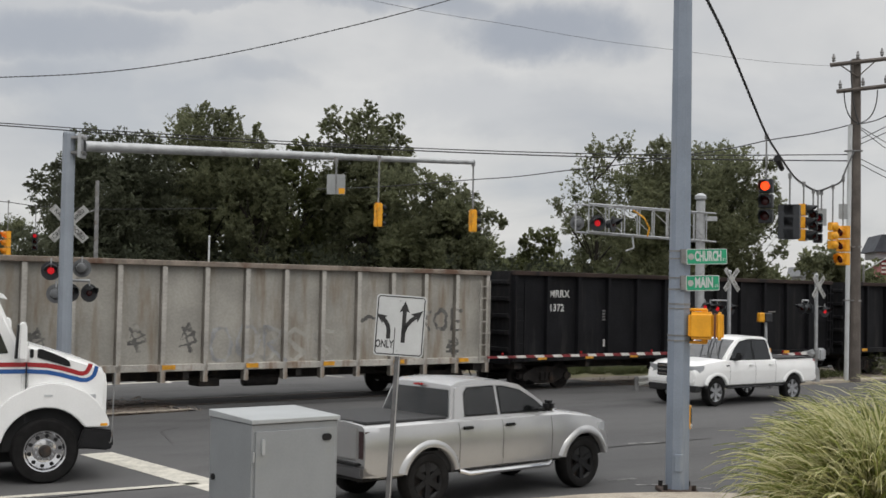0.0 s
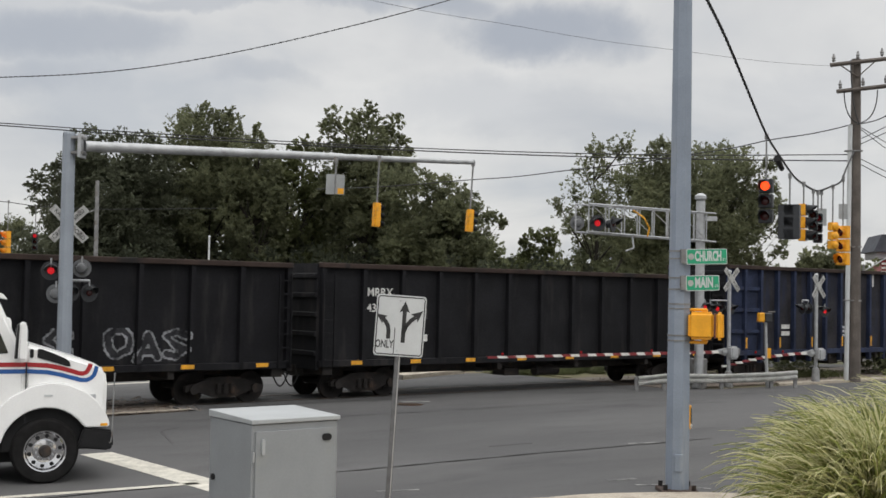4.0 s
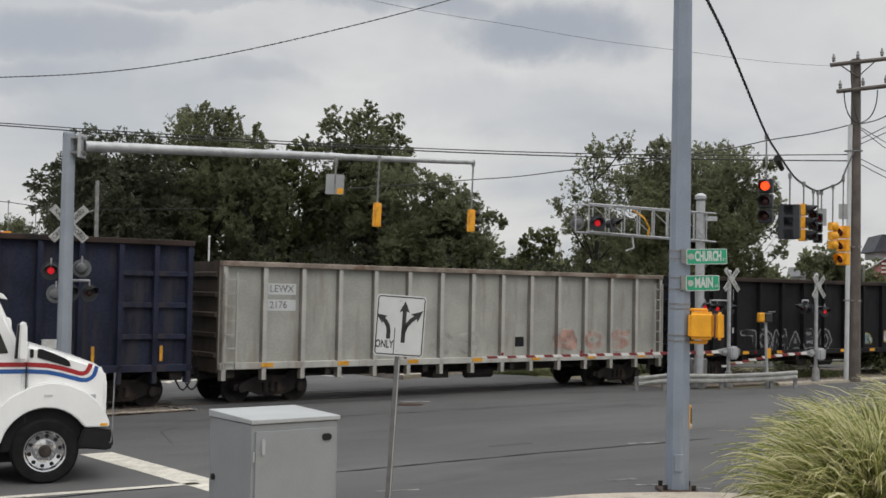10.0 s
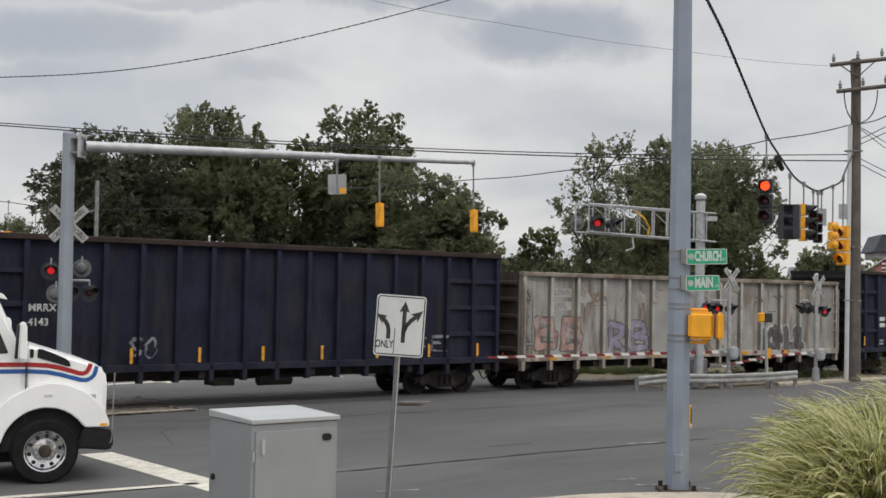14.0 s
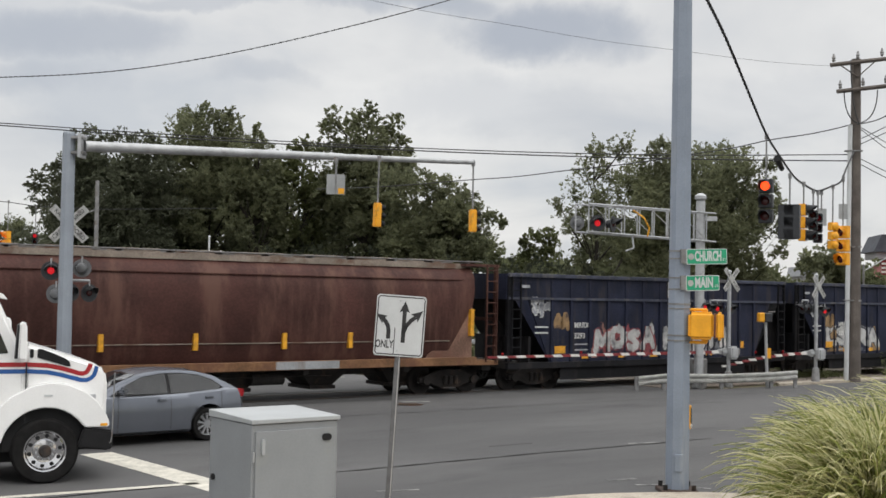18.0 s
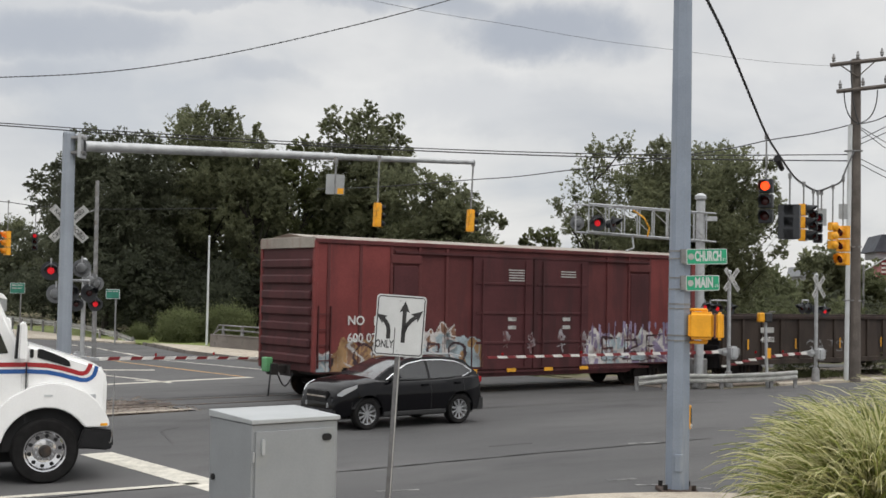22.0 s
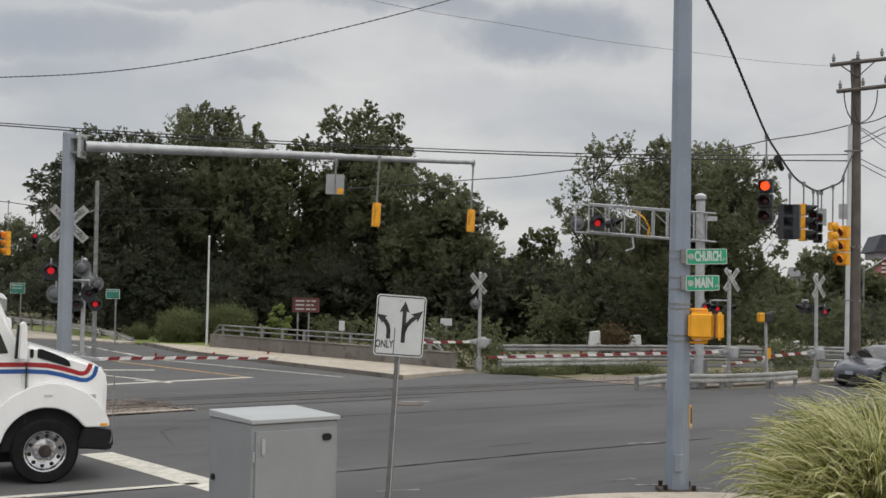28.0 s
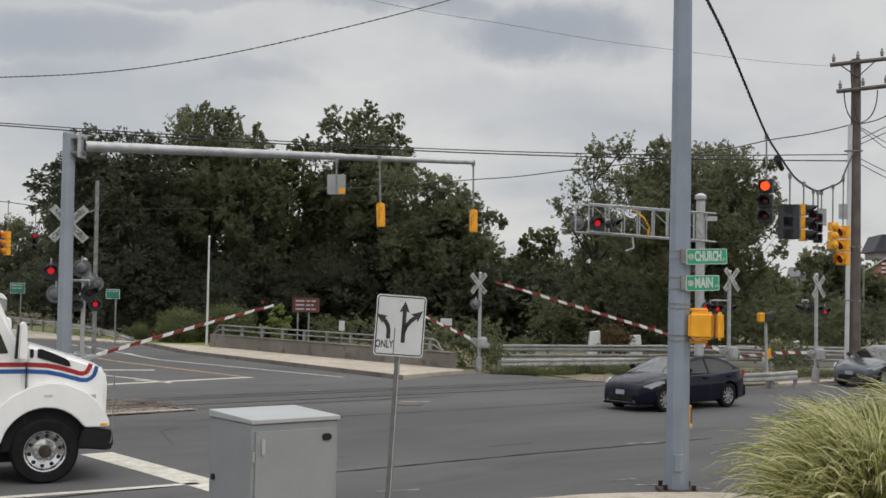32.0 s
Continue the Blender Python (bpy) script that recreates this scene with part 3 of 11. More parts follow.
    me.materials.append(M["gravel"])
    solid("loose_stones", me, None, Matrix(), "loose brown ballast stones beside the rails", "stones", kind="stuff")
    for a, b in (((-5.2, 23.6), (-5.9, 25.6)), ((-5.9, 25.6), (-5.7, 26.4)), ((1.0, 24.1), (1.9, 24.8))):
        strip("tar_seam", a, b, 0.04, M["tar"], "thin dark crack in the asphalt", z=0.005)
    strip("crossing_timber", (-8.9, 30.4), (-7.05, 31.55), 0.34, P_TIMBER, "rusty dark crossing timber at the road's edge", z=0.008)
    strip("crossing_timber", (-9.2, 30.75), (-7.5, 31.8), 0.12, M["rail"], "rusty flat bar at the road's edge", z=0.03)
    bm = bmesh.new()
    lathe(bm, [(0.30, 0.004), (0.36, 0.004), (0.36, 0.012), (0.31, 0.012), (0.30, 0.009), (0.001, 0.009)], 28, cap=False)
    solid("manhole_cover", bm, M["rail"], pose(-0.82, 32.6, 0.0), "round dark iron manhole cover in the asphalt", "manhole", kind="structure")
    for dy in (0.0, 0.5):
        strip("rumble_mark", xy(9 + dy * 5, -6.9), xy(12 + dy * 5, -7.0), 0.05, M["tar"], "dark skid mark on the asphalt", z=0.005)


build_markings()


def build_track():
    for off in (0.74, 2.18):
        bm = bmesh.new()
        box(bm, -430, 450, -0.035, 0.035, -0.03, 0.012)
        box(bm, -430, 450, -0.065, 0.065, -0.17, -0.15)
        box(bm, -430, 450, -0.012, 0.012, -0.15, -0.03)
        solid("rail", bm, M["rail"], turned(at(0, off), TDEG), "rusty steel rail set in the crossing", "rail", "rails of the track", "structure")
        for side in (-0.09, 0.09):
            p, q = xy(-9.3, off + side), xy(7.4, off + side)
            strip("rail_joint", p, q, 0.09, M["tar"], "black rubber flangeway strip beside the rail", z=0.0055)
    bm = bmesh.new()
    box(bm, -0.12, 0.12, -1.3, 1.3, -0.16, -0.012)
    tie = solid("sleeper", bm, M["tie"], turned(at(-9.9, 1.46), TDEG), "dark creosoted wooden sleeper", "sleeper", "sleepers of the track", "structure")
    for k in range(1, 40):
        copy_thing(tie, turned(at(-9.9 - k * 0.55, 1.46), TDEG))
    for k in range(60):
        copy_thing(tie, turned(at(8.0 + k * 0.55, 1.46), TDEG))


build_track()


# ---- the train ----
BASE = {}


def paint(name, col, stain, amount=0.4, var=0.14, rough=0.6, spec=0.2, scale=0.9, stretch=(2.2, 2.2, 0.35)):
    ma = mat(name, col, rough, 0.0, var=var, scale=scale, spec=spec, stain=stain, amount=amount, stretch=stretch, bump=0.1, fine=18)
    BASE[ma.name] = col
    return ma


P = {
    "white": paint("old_white_car_paint", (0.345, 0.33, 0.297), (0.22, 0.176, 0.132), 0.48),
    "white2": paint("aged_white_car_paint", (0.375, 0.37, 0.35), (0.16, 0.115, 0.08), 0.53),
    "grey": paint("light_grey_car_paint", (0.355, 0.355, 0.323), (0.25, 0.226, 0.194), 0.44, 0.12),
    "black": paint("black_car_paint", (0.0105, 0.0105, 0.0125), (0.024, 0.023, 0.023), 0.42, 0.25, 0.65, 0.15),
    "black2": paint("faded_black_car_paint", (0.0125, 0.0125, 0.0145), (0.027, 0.025, 0.025), 0.42, 0.25, 0.65, 0.15),
    "blue": paint("navy_blue_car_paint", (0.0175, 0.020, 0.037), (0.027, 0.026, 0.033), 0.55, 0.3, 0.65, 0.15),
    "blue2": paint("worn_navy_car_paint", (0.021, 0.0245, 0.045), (0.040, 0.037, 0.041), 0.50, 0.3, 0.65, 0.15),
    "blue_dull": paint("sooty_navy_car_paint", (0.030, 0.029, 0.033), (0.022, 0.026, 0.048), 0.5, 0.35, 0.7, 0.15, scale=1.3),
    "blue_rib": paint("bright_navy_post_paint", (0.027, 0.036, 0.070), (0.026, 0.028, 0.045), 0.45, 0.3, 0.65, 0.15),
    "green": paint("faded_green_car_paint", (0.120, 0.126, 0.078), (0.052, 0.034, 0.026), 0.60, 0.45, scale=1.5, stretch=(1.1, 1.1, 0.7)),
    "green_end": paint("pale_green_car_paint", (0.20, 0.215, 0.135), (0.060, 0.042, 0.030), 0.48, 0.35, scale=1.6, stretch=(1.1, 1.1, 0.7)),
    "top_dark": paint("dark_rusty_rail_paint", (0.040, 0.027, 0.023), (0.018, 0.016, 0.016), 0.45, 0.25, 0.75),
    # side post flanks: the post's shade put into a darker brown
    "rib_flank_shade": paint("shaded_post_flank_paint", (0.22, 0.20, 0.175), (0.125, 0.095, 0.072), 0.5, 0.25),
    # end walls of the pale cars: stained brown, darkened to hold their shade
    "end_shade": paint("shaded_brown_end_paint", (0.070, 0.053, 0.043), (0.038, 0.028, 0.024), 0.5, 0.25),
    "rust": paint("rusted_steel", (0.048, 0.031, 0.025), (0.026, 0.019, 0.017), 0.5, 0.25, 0.85),
    "brown": paint("oxide_brown_car_paint", (0.065, 0.026, 0.021), (0.108, 0.054, 0.041), 0.5, 0.3, scale=0.62, stretch=(2.4, 2.4, 0.5)),
    "low": paint("dark_brown_car_paint", (0.048, 0.036, 0.030), (0.030, 0.024, 0.021), 0.5, 0.2),
    "boxcar": paint("maroon_boxcar_paint", (0.104, 0.031, 0.031), (0.07, 0.024, 0.025), 0.5, 0.15),
    "boxcar_bright": paint("fresh_red_boxcar_paint", (0.175, 0.042, 0.040), (0.12, 0.033, 0.032), 0.45, 0.15),
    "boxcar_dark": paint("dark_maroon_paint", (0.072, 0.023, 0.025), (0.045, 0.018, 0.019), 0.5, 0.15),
    "rib": paint("stained_side_post_paint", (0.43, 0.41, 0.375), (0.20, 0.135, 0.09), 0.5, 0.2),
    "rib_grey": paint("grey_side_post_paint", (0.42, 0.415, 0.385), (0.27, 0.23, 0.19), 0.42, 0.12),
    "top_rust": paint("rusty_top_rail_paint", (0.25, 0.21, 0.175), (0.13, 0.078, 0.055), 0.5, 0.25, scale=1.6, stretch=(1, 1, 1)),
    "belt": paint("scuffed_navy_rail_paint", (0.055, 0.060, 0.085), (0.10, 0.095, 0.095), 0.45, 0.3, 0.6, 0.2, scale=1.6),
    "ochre_rust": paint("ochre_rust_sill_paint", (0.20, 0.105, 0.055), (0.13, 0.062, 0.040), 0.45, 0.3, scale=1.2, stretch=(1, 1, 1)),
    "bleached": paint("bleached_brown_car_paint", (0.215, 0.125, 0.092), (0.14, 0.062, 0.045), 0.45, 0.3, scale=1.3, stretch=(1, 1, .6)),
    "primer": paint("pale_primer_patch_paint", (0.30, 0.31, 0.32), (0.20, 0.17, 0.15), 0.35, 0.2),
    "pale_band": paint("pale_worn_paint", (0.30, 0.27, 0.235), (0.20, 0.12, 0.10), 0.5),
}
GC = {
    "white": (0.62, 0.62, 0.60),
    "silver": (0.36, 0.37, 0.39),
    "dark": (0.045, 0.045, 0.05),
    "salmon": (0.46, 0.24, 0.19),
    "brown": (0.24, 0.15, 0.10),
    "violet": (0.26, 0.24, 0.36),
    "ochre": (0.42, 0.27, 0.13),
    "pale_blue": (0.40, 0.52, 0.56),
    "teal": (0.03, 0.17, 0.15),
    "yellow": (0.46, 0.40, 0.12),
    "red": (0.34, 0.09, 0.09),
    "faint": (0.40, 0.385, 0.355),
}
G = {k: mat("spray_" + k, c, 0.7, var=0.25, scale=3, stain=tuple(v * 0.6 for v in c), amount=0.4) for k, c in GC.items()}
SHAPES = {
    "A": [[(0, 0), (.5, 1), (1, 0)], [(.2, .35), (.8, .35)]],
    "B": [[(.05, 0), (.05, 1), (.7, .95), (.75, .65), (.15, .52), (.9, .4), (.85, .05), (.05, 0)]],
    "O": [[(.5 + .48 * math.cos(a * .5236), .5 + .5 * math.sin(a * .5236)) for a in range(13)]],
    "S": [[(.95, .85), (.5, 1), (.1, .78), (.5, .5), (.9, .25), (.5, 0), (.05, .15)]],
    "R": [[(.05, 0), (.05, 1), (.75, .9), (.75, .6), (.1, .48), (.95, 0)]],
    "H": [[(.05, 0), (.05, 1)], [(.95, 0), (.95, 1)], [(.05, .5), (.95, .5)]],
    "K": [[(.05, 0), (.05, 1)], [(.95, 1), (.1, .45), (.95, 0)]],
    "I": [[(.5, 0), (.5, 1)]],
    "M": [[(0, 0), (.1, 1), (.5, .35), (.9, 1), (1, 0)]],
    "T": [[(.5, 0), (.5, 1)], [(0, .95), (1, .95)]],
    "E": [[(.9, 1), (.1, 1), (.1, 0), (.9, 0)], [(.1, .5), (.7, .5)]],
    "U": [[(.05, 1), (.1, .2), (.5, 0), (.9, .2), (.95, 1)]],
    "L": [[(.1, 1), (.1, 0), (.9, 0)]],
    "P": [[(.1, 0), (.1, 1), (.85, .9), (.85, .55), (.1, .45)]],
    "7": [[(0, 1), (.95, 1), (.9, 0)]],
    "~": [[(0, .4), (.25, .7), (.5, .4), (.75, .7), (1, .4)]],
    "@": [[(.1, .2), (.9, .3), (.5, .9), (.1, .3), (.8, .6), (.2, .8), (.6, 0)]],
}


def faded(colour, under, wear):
    """Spray paint that has weathered through to the paint under it."""
    key = (colour, under, wear)
    if key not in FADED:
        col = tuple(0.72 * a + 0.28 * u for a, u in zip(GC[colour], under))
        FADED[key] = mat("faded_spray_" + colour, col, 0.75, var=0.3, scale=2.2, stain=under, amount=wear, stretch=(1.2, 1.2, 0.8), spec=0.15)
    return FADED[key]


FADED, UNDER = {}, {}


def spray(parent, letters, x0, x1, z0, z1, depth, fill, line, thick=0.09, rim=0.03, seed=1, name="graffiti_letter", cell=0.03, lean=0.0, wear=0.5):
    """Sprayed letter shapes on a car's near side, one part each; depth(x) is how far the surface stands out there."""
    rng = random.Random(seed)
    w = (x1 - x0) / len(letters)
    under = UNDER.get(parent, (0.02, 0.02, 0.022))
    mats = [faded(c, under, wear) for c in (fill, line) if c]
    for i, ch in enumerate(letters):
        xa0, xb0 = x0 + i * w - 0.08, x0 + (i + 1) * w + 0.08
        nx, nz = int((xb0 - xa0) / cell), int((z1 - z0) / cell)
        gx, gz = np.meshgrid(xa0 + (np.arange(nx) + .5) * cell, z0 + (np.arange(nz) + .5) * cell)
        best = np.full(gx.shape, 9.0)
        hz = (z1 - z0) * rng.uniform(0.78, 0.92)
        bz = z0 + (z1 - z0 - hz) * rng.random()
        for stroke in SHAPES.get(ch, []):
            pts = []
            for px, pz in stroke:
                qz = bz + thick + pz * (hz - 2 * thick)
                pts.append((x0 + (i + .12 + .76 * px) * w + rng.uniform(-.04, .04) + lean * (qz - z0), qz + rng.uniform(-.04, .04)))
            for (ax, az), (bx, bz2) in zip(pts, pts[1:]):
                dx, dz = bx - ax, bz2 - az
                t = np.clip(((gx - ax) * dx + (gz - az) * dz) / (dx * dx + dz * dz + 1e-9), 0, 1)
                best = np.minimum(best, np.hypot(gx - ax - t * dx, gz - az - t * dz))
        best = best + np.array([[noise.noise((x * 2.5, 0.0, z * 2.5 + seed)) for x in gx[0]] for z in gz[:, 0]]) * 0.05
        verts, faces, slots = [], [], []
        bands = ([(-9, thick)] if fill else []) + ([(thick if fill else -9, thick + rim)] if line else [])
        for slot, (lo, hi) in enumerate(bands):
            hit = (best > lo) & (best <= hi)
            for r in range(nz):
                c = 0
                while c < nx:
                    if not hit[r, c]:
                        c += 1
                        continue
                    y = depth(gx[r, c])
                    e = c
                    while e + 1 < nx and hit[r, e + 1] and abs(depth(gx[r, e + 1]) - y) < 1e-4:
                        e += 1
                    xa, xb = xa0 + c * cell, xa0 + (e + 1) * cell
                    za, zb = z0 + r * cell, z0 + (r + 1) * cell
                    k = len(verts)
                    verts += [(xa, y, za), (xb, y, za), (xb, y, zb), (xa, y, zb)]
                    faces.append((k, k + 1, k + 2, k + 3))
                    slots.append(slot)
                    c = e + 1
        if not faces:
            continue
        me = bpy.data.meshes.new("mesh")
        me.from_pydata(verts, [], faces)
        for ma in mats:
            me.materials.append(ma)
        me.polygons.foreach_set("material_index", slots)
        part(name, me, None, parent, "faded spray paint on the car side")


def mural(parent, x0, x1, z0, z1, depth, palette, line, seed, wear=0.36, cell=0.035, count=34):
    """A sprayed piece: angular fields of several colours with outlines, under a ragged top edge."""
    rng = random.Random(seed)
    under = UNDER.get(parent, (0.02, 0.02, 0.022))
    mats = [faded(c, under, wear) for c in list(palette) + [line]]
    nx, nz = int((x1 - x0) / cell), int((z1 - z0) / cell)
    pts = []
    for k in range(count):
        f = (k + rng.random()) / count
        hue = min(len(palette) - 1, int((f * 0.75 + 0.25 * rng.random()) * len(palette))) if rng.random() < .55 else rng.randrange(len(palette))
        pts.append((x0 + f * (x1 - x0), rng.uniform(z0, z1), rng.uniform(.5, 1.6), rng.uniform(-.8, .8), hue))
    verts, faces, slots = [], [], []
    for c in range(nx):
        x = x0 + (c + .5) * cell
        f = c / nx
        top = z0 + (z1 - z0) * (0.74 + 0.28 * noise.noise((x * 1.3, seed, 0.0)) + 0.24 * noise.noise((x * 4.1, 0.0, seed))) * min(1, 9 * f + .3, 9 * (1 - f) + .3)
        y = depth(x)
        for r in range(nz):
            z = z0 + (r + .5) * cell
            if z > top:
                break
            wx = x + 0.10 * noise.noise((x * 2, z * 2, seed))
            best = sorted((math.hypot((wx - p[0] + p[3] * (z - p[1])) * 1.5, (z - p[1]) * p[2]), p[4]) for p in pts)[:2]
            slot = len(palette) if best[1][0] - best[0][0] < 0.045 or top - z < 0.05 else best[0][1]
            k = len(verts)
            xa, za = x - cell / 2, z - cell / 2
            verts += [(xa, y, za), (xa + cell, y, za), (xa + cell, y, za + cell), (xa, y, za + cell)]
            faces.append((k, k + 1, k + 2, k + 3))
            slots.append(slot)
    me = bpy.data.meshes.new("mesh")
    me.from_pydata(verts, [], faces)
    for ma in mats:
        me.materials.append(ma)
    me.polygons.foreach_set("material_index", slots)
    part("graffiti_piece", me, None, parent, "weathered colourful graffiti on the car side")


WR = 0.42


def wheelset_mesh():
    bm = bmesh.new()
    cyl(bm, (0, -0.8, 0), (0, 0.8, 0), 0.08, n=10)
    for y in (-0.72, 0.72):
        s = 1 if y > 0 else -1
        lathe(bm, [(0.10, 0.0), (0.16, -0.03), (0.30, -0.01), (0.36, 0.03), (WR, 0.03), (WR + 0.025, -0.06), (0.36, -0.07), (0.30, -0.05), (0.10, -0.05)], 24, Matrix.Translation((0, y, 0)) @ Matrix.Rotation(radians(-90 * s), 4, "X"), close=True)
    for k in range(4):
        a = k * math.pi / 2
        for y in (-0.75, 0.75):
            box(bm, 0.18 * math.cos(a) - 0.03, 0.18 * math.cos(a) + 0.03, y - 0.02, y + 0.02, 0.18 * math.sin(a) - 0.03, 0.18 * math.sin(a) + 0.03)
    return mesh_of(bm, M["wheel_steel"])


def bogie_mesh():
    bm = bmesh.new()
    for y in (-0.98, 0.98):
        out = [(-1.12, .50), (-1.12, .36), (-.72, .34), (-.34, .20), (.34, .20), (.72, .34), (1.12, .36), (1.12, .50), (.80, .58), (.42, .72), (-.42, .72), (-.80, .58)]
        plate(bm, out, y - 0.07, y + 0.07)
        for x in (-.89, .89):
            cyl(bm, (x, y - 0.14, .42), (x, y + 0.14, .42), .13, n=12)
        for k in range(3):
            cyl(bm, (-.2 + k * .2, y + (-0.1 if y < 0 else 0.1), .30), (-.2 + k * .2, y + (-0.1 if y < 0 else 0.1), .55), .075, n=8)
    box(bm, -0.22, 0.22, -1.0, 1.0, 0.42, 0.74)
    cyl(bm, (0, 0, 0.7), (0, 0, 0.9), 0.2)
    return mesh_of(bm, M["wheel_steel"])


WHEELSET, BOGIE = wheelset_mesh(), bogie_mesh()
WHEELS = []


def running_gear(car, L, inset):
    for x in (-L / 2 + inset, L / 2 - inset):
        bg = part("bogie", BOGIE, None, car, m=Matrix.Translation((x, 0, 0)))
        for dx in (-.89, .89):
            WHEELS.append((part("wheelset", WHEELSET, None, bg, m=Matrix.Translation((dx, 0, WR))), car))
    bm = bmesh.new()
    box(bm, -L / 2 - 0.05, L / 2 + 0.05, -0.3, 0.3, 0.62, 0.95)
    for x in (-L / 2 + 0.35, L / 2 - 0.35):
        box(bm, x - .16, x + .16, -1.3, 1.3, 0.70, 0.96)
    for k in range(1, 5):
        x = -L / 2 + L * k / 5
        box(bm, x - .09, x + .09, -1.35, 1.35, 0.72, 0.95)
    box(bm, -1.1, -0.5, -0.95, -0.35, 0.48, 0.72)
    cyl(bm, (0.3, -0.75, 0.6), (1.3, -0.75, 0.6), 0.17, n=10)
    cyl(bm, (-2.8, -0.9, 0.66), (2.8, -0.9, 0.66), 0.02, n=5)
    part("underframe", soften(bm, 0.012), M["dark_steel"], car)
    for sg in (-1, 1):
        bm = bmesh.new()
        x = sg * (L / 2)
        box(bm, min(x, x + sg * .46), max(x, x + sg * .46), -0.09, 0.09, 0.72, 0.92)
        box(bm, min(x + sg * .34, x + sg * .56), max(x + sg * .34, x + sg * .56), -0.17, 0.15, 0.66, 0.98)
        part("coupler", soften(bm, 0.02), M["dark_steel"], car)
        bm = bmesh.new()
        pts = [(x + sg * (0.02 + 0.5 * k / 6), -0.42, 0.72 - 0.36 * math.sin(math.pi * k / 6)) for k in range(7)]
        tube(bm, pts, 0.022, 6)
        part("brake_hose", bm, M["black"], car)


def side_ladder(car, x, y, z0, z1, w, material, count):
    bm = bmesh.new()
    for dx in (0, w):
        box(bm, x + dx - 0.015, x + dx + 0.015, y - 0.06, y, z0, z1)
    for k in range(count):
        z = z0 + (z1 - z0) * (k + .5) / count
        box(bm, x, x + w, y - 0.06, y - 0.035, z - 0.015, z + 0.015)
    return part("ladder", bm, material, car)


def marks(car, lines, x, y, z, size, gap=1.35, plate_mat=None, ink=None):
    for k, ln in enumerate(lines):
        if plate_mat:
            bm = bmesh.new()
            box(bm, x - 0.05, x + size * 3.0, y - 0.004, y, z - k * size * gap - size * .55, z - k * size * gap + size * .55)
            part("lettering_panel", bm, plate_mat, car)
        me = words(ln, size, ink or M["stencil"], 0.002, "LEFT", bold=0.004)
        part("lettering", me, None, car, "white stencilled lettering", m=Matrix.Translation((x, y - 0.006, z - k * size * gap)))


def bars(car, x, y, z, w, h, rows=1, material=None, gap=1.6):
    for k in range(rows):
        bm = bmesh.new()
        box(bm, x, x + w, y - 0.006, y, z - k * h * gap, z - k * h * gap + h)
        part("stencil_bar", bm, material or M["stencil"], car)


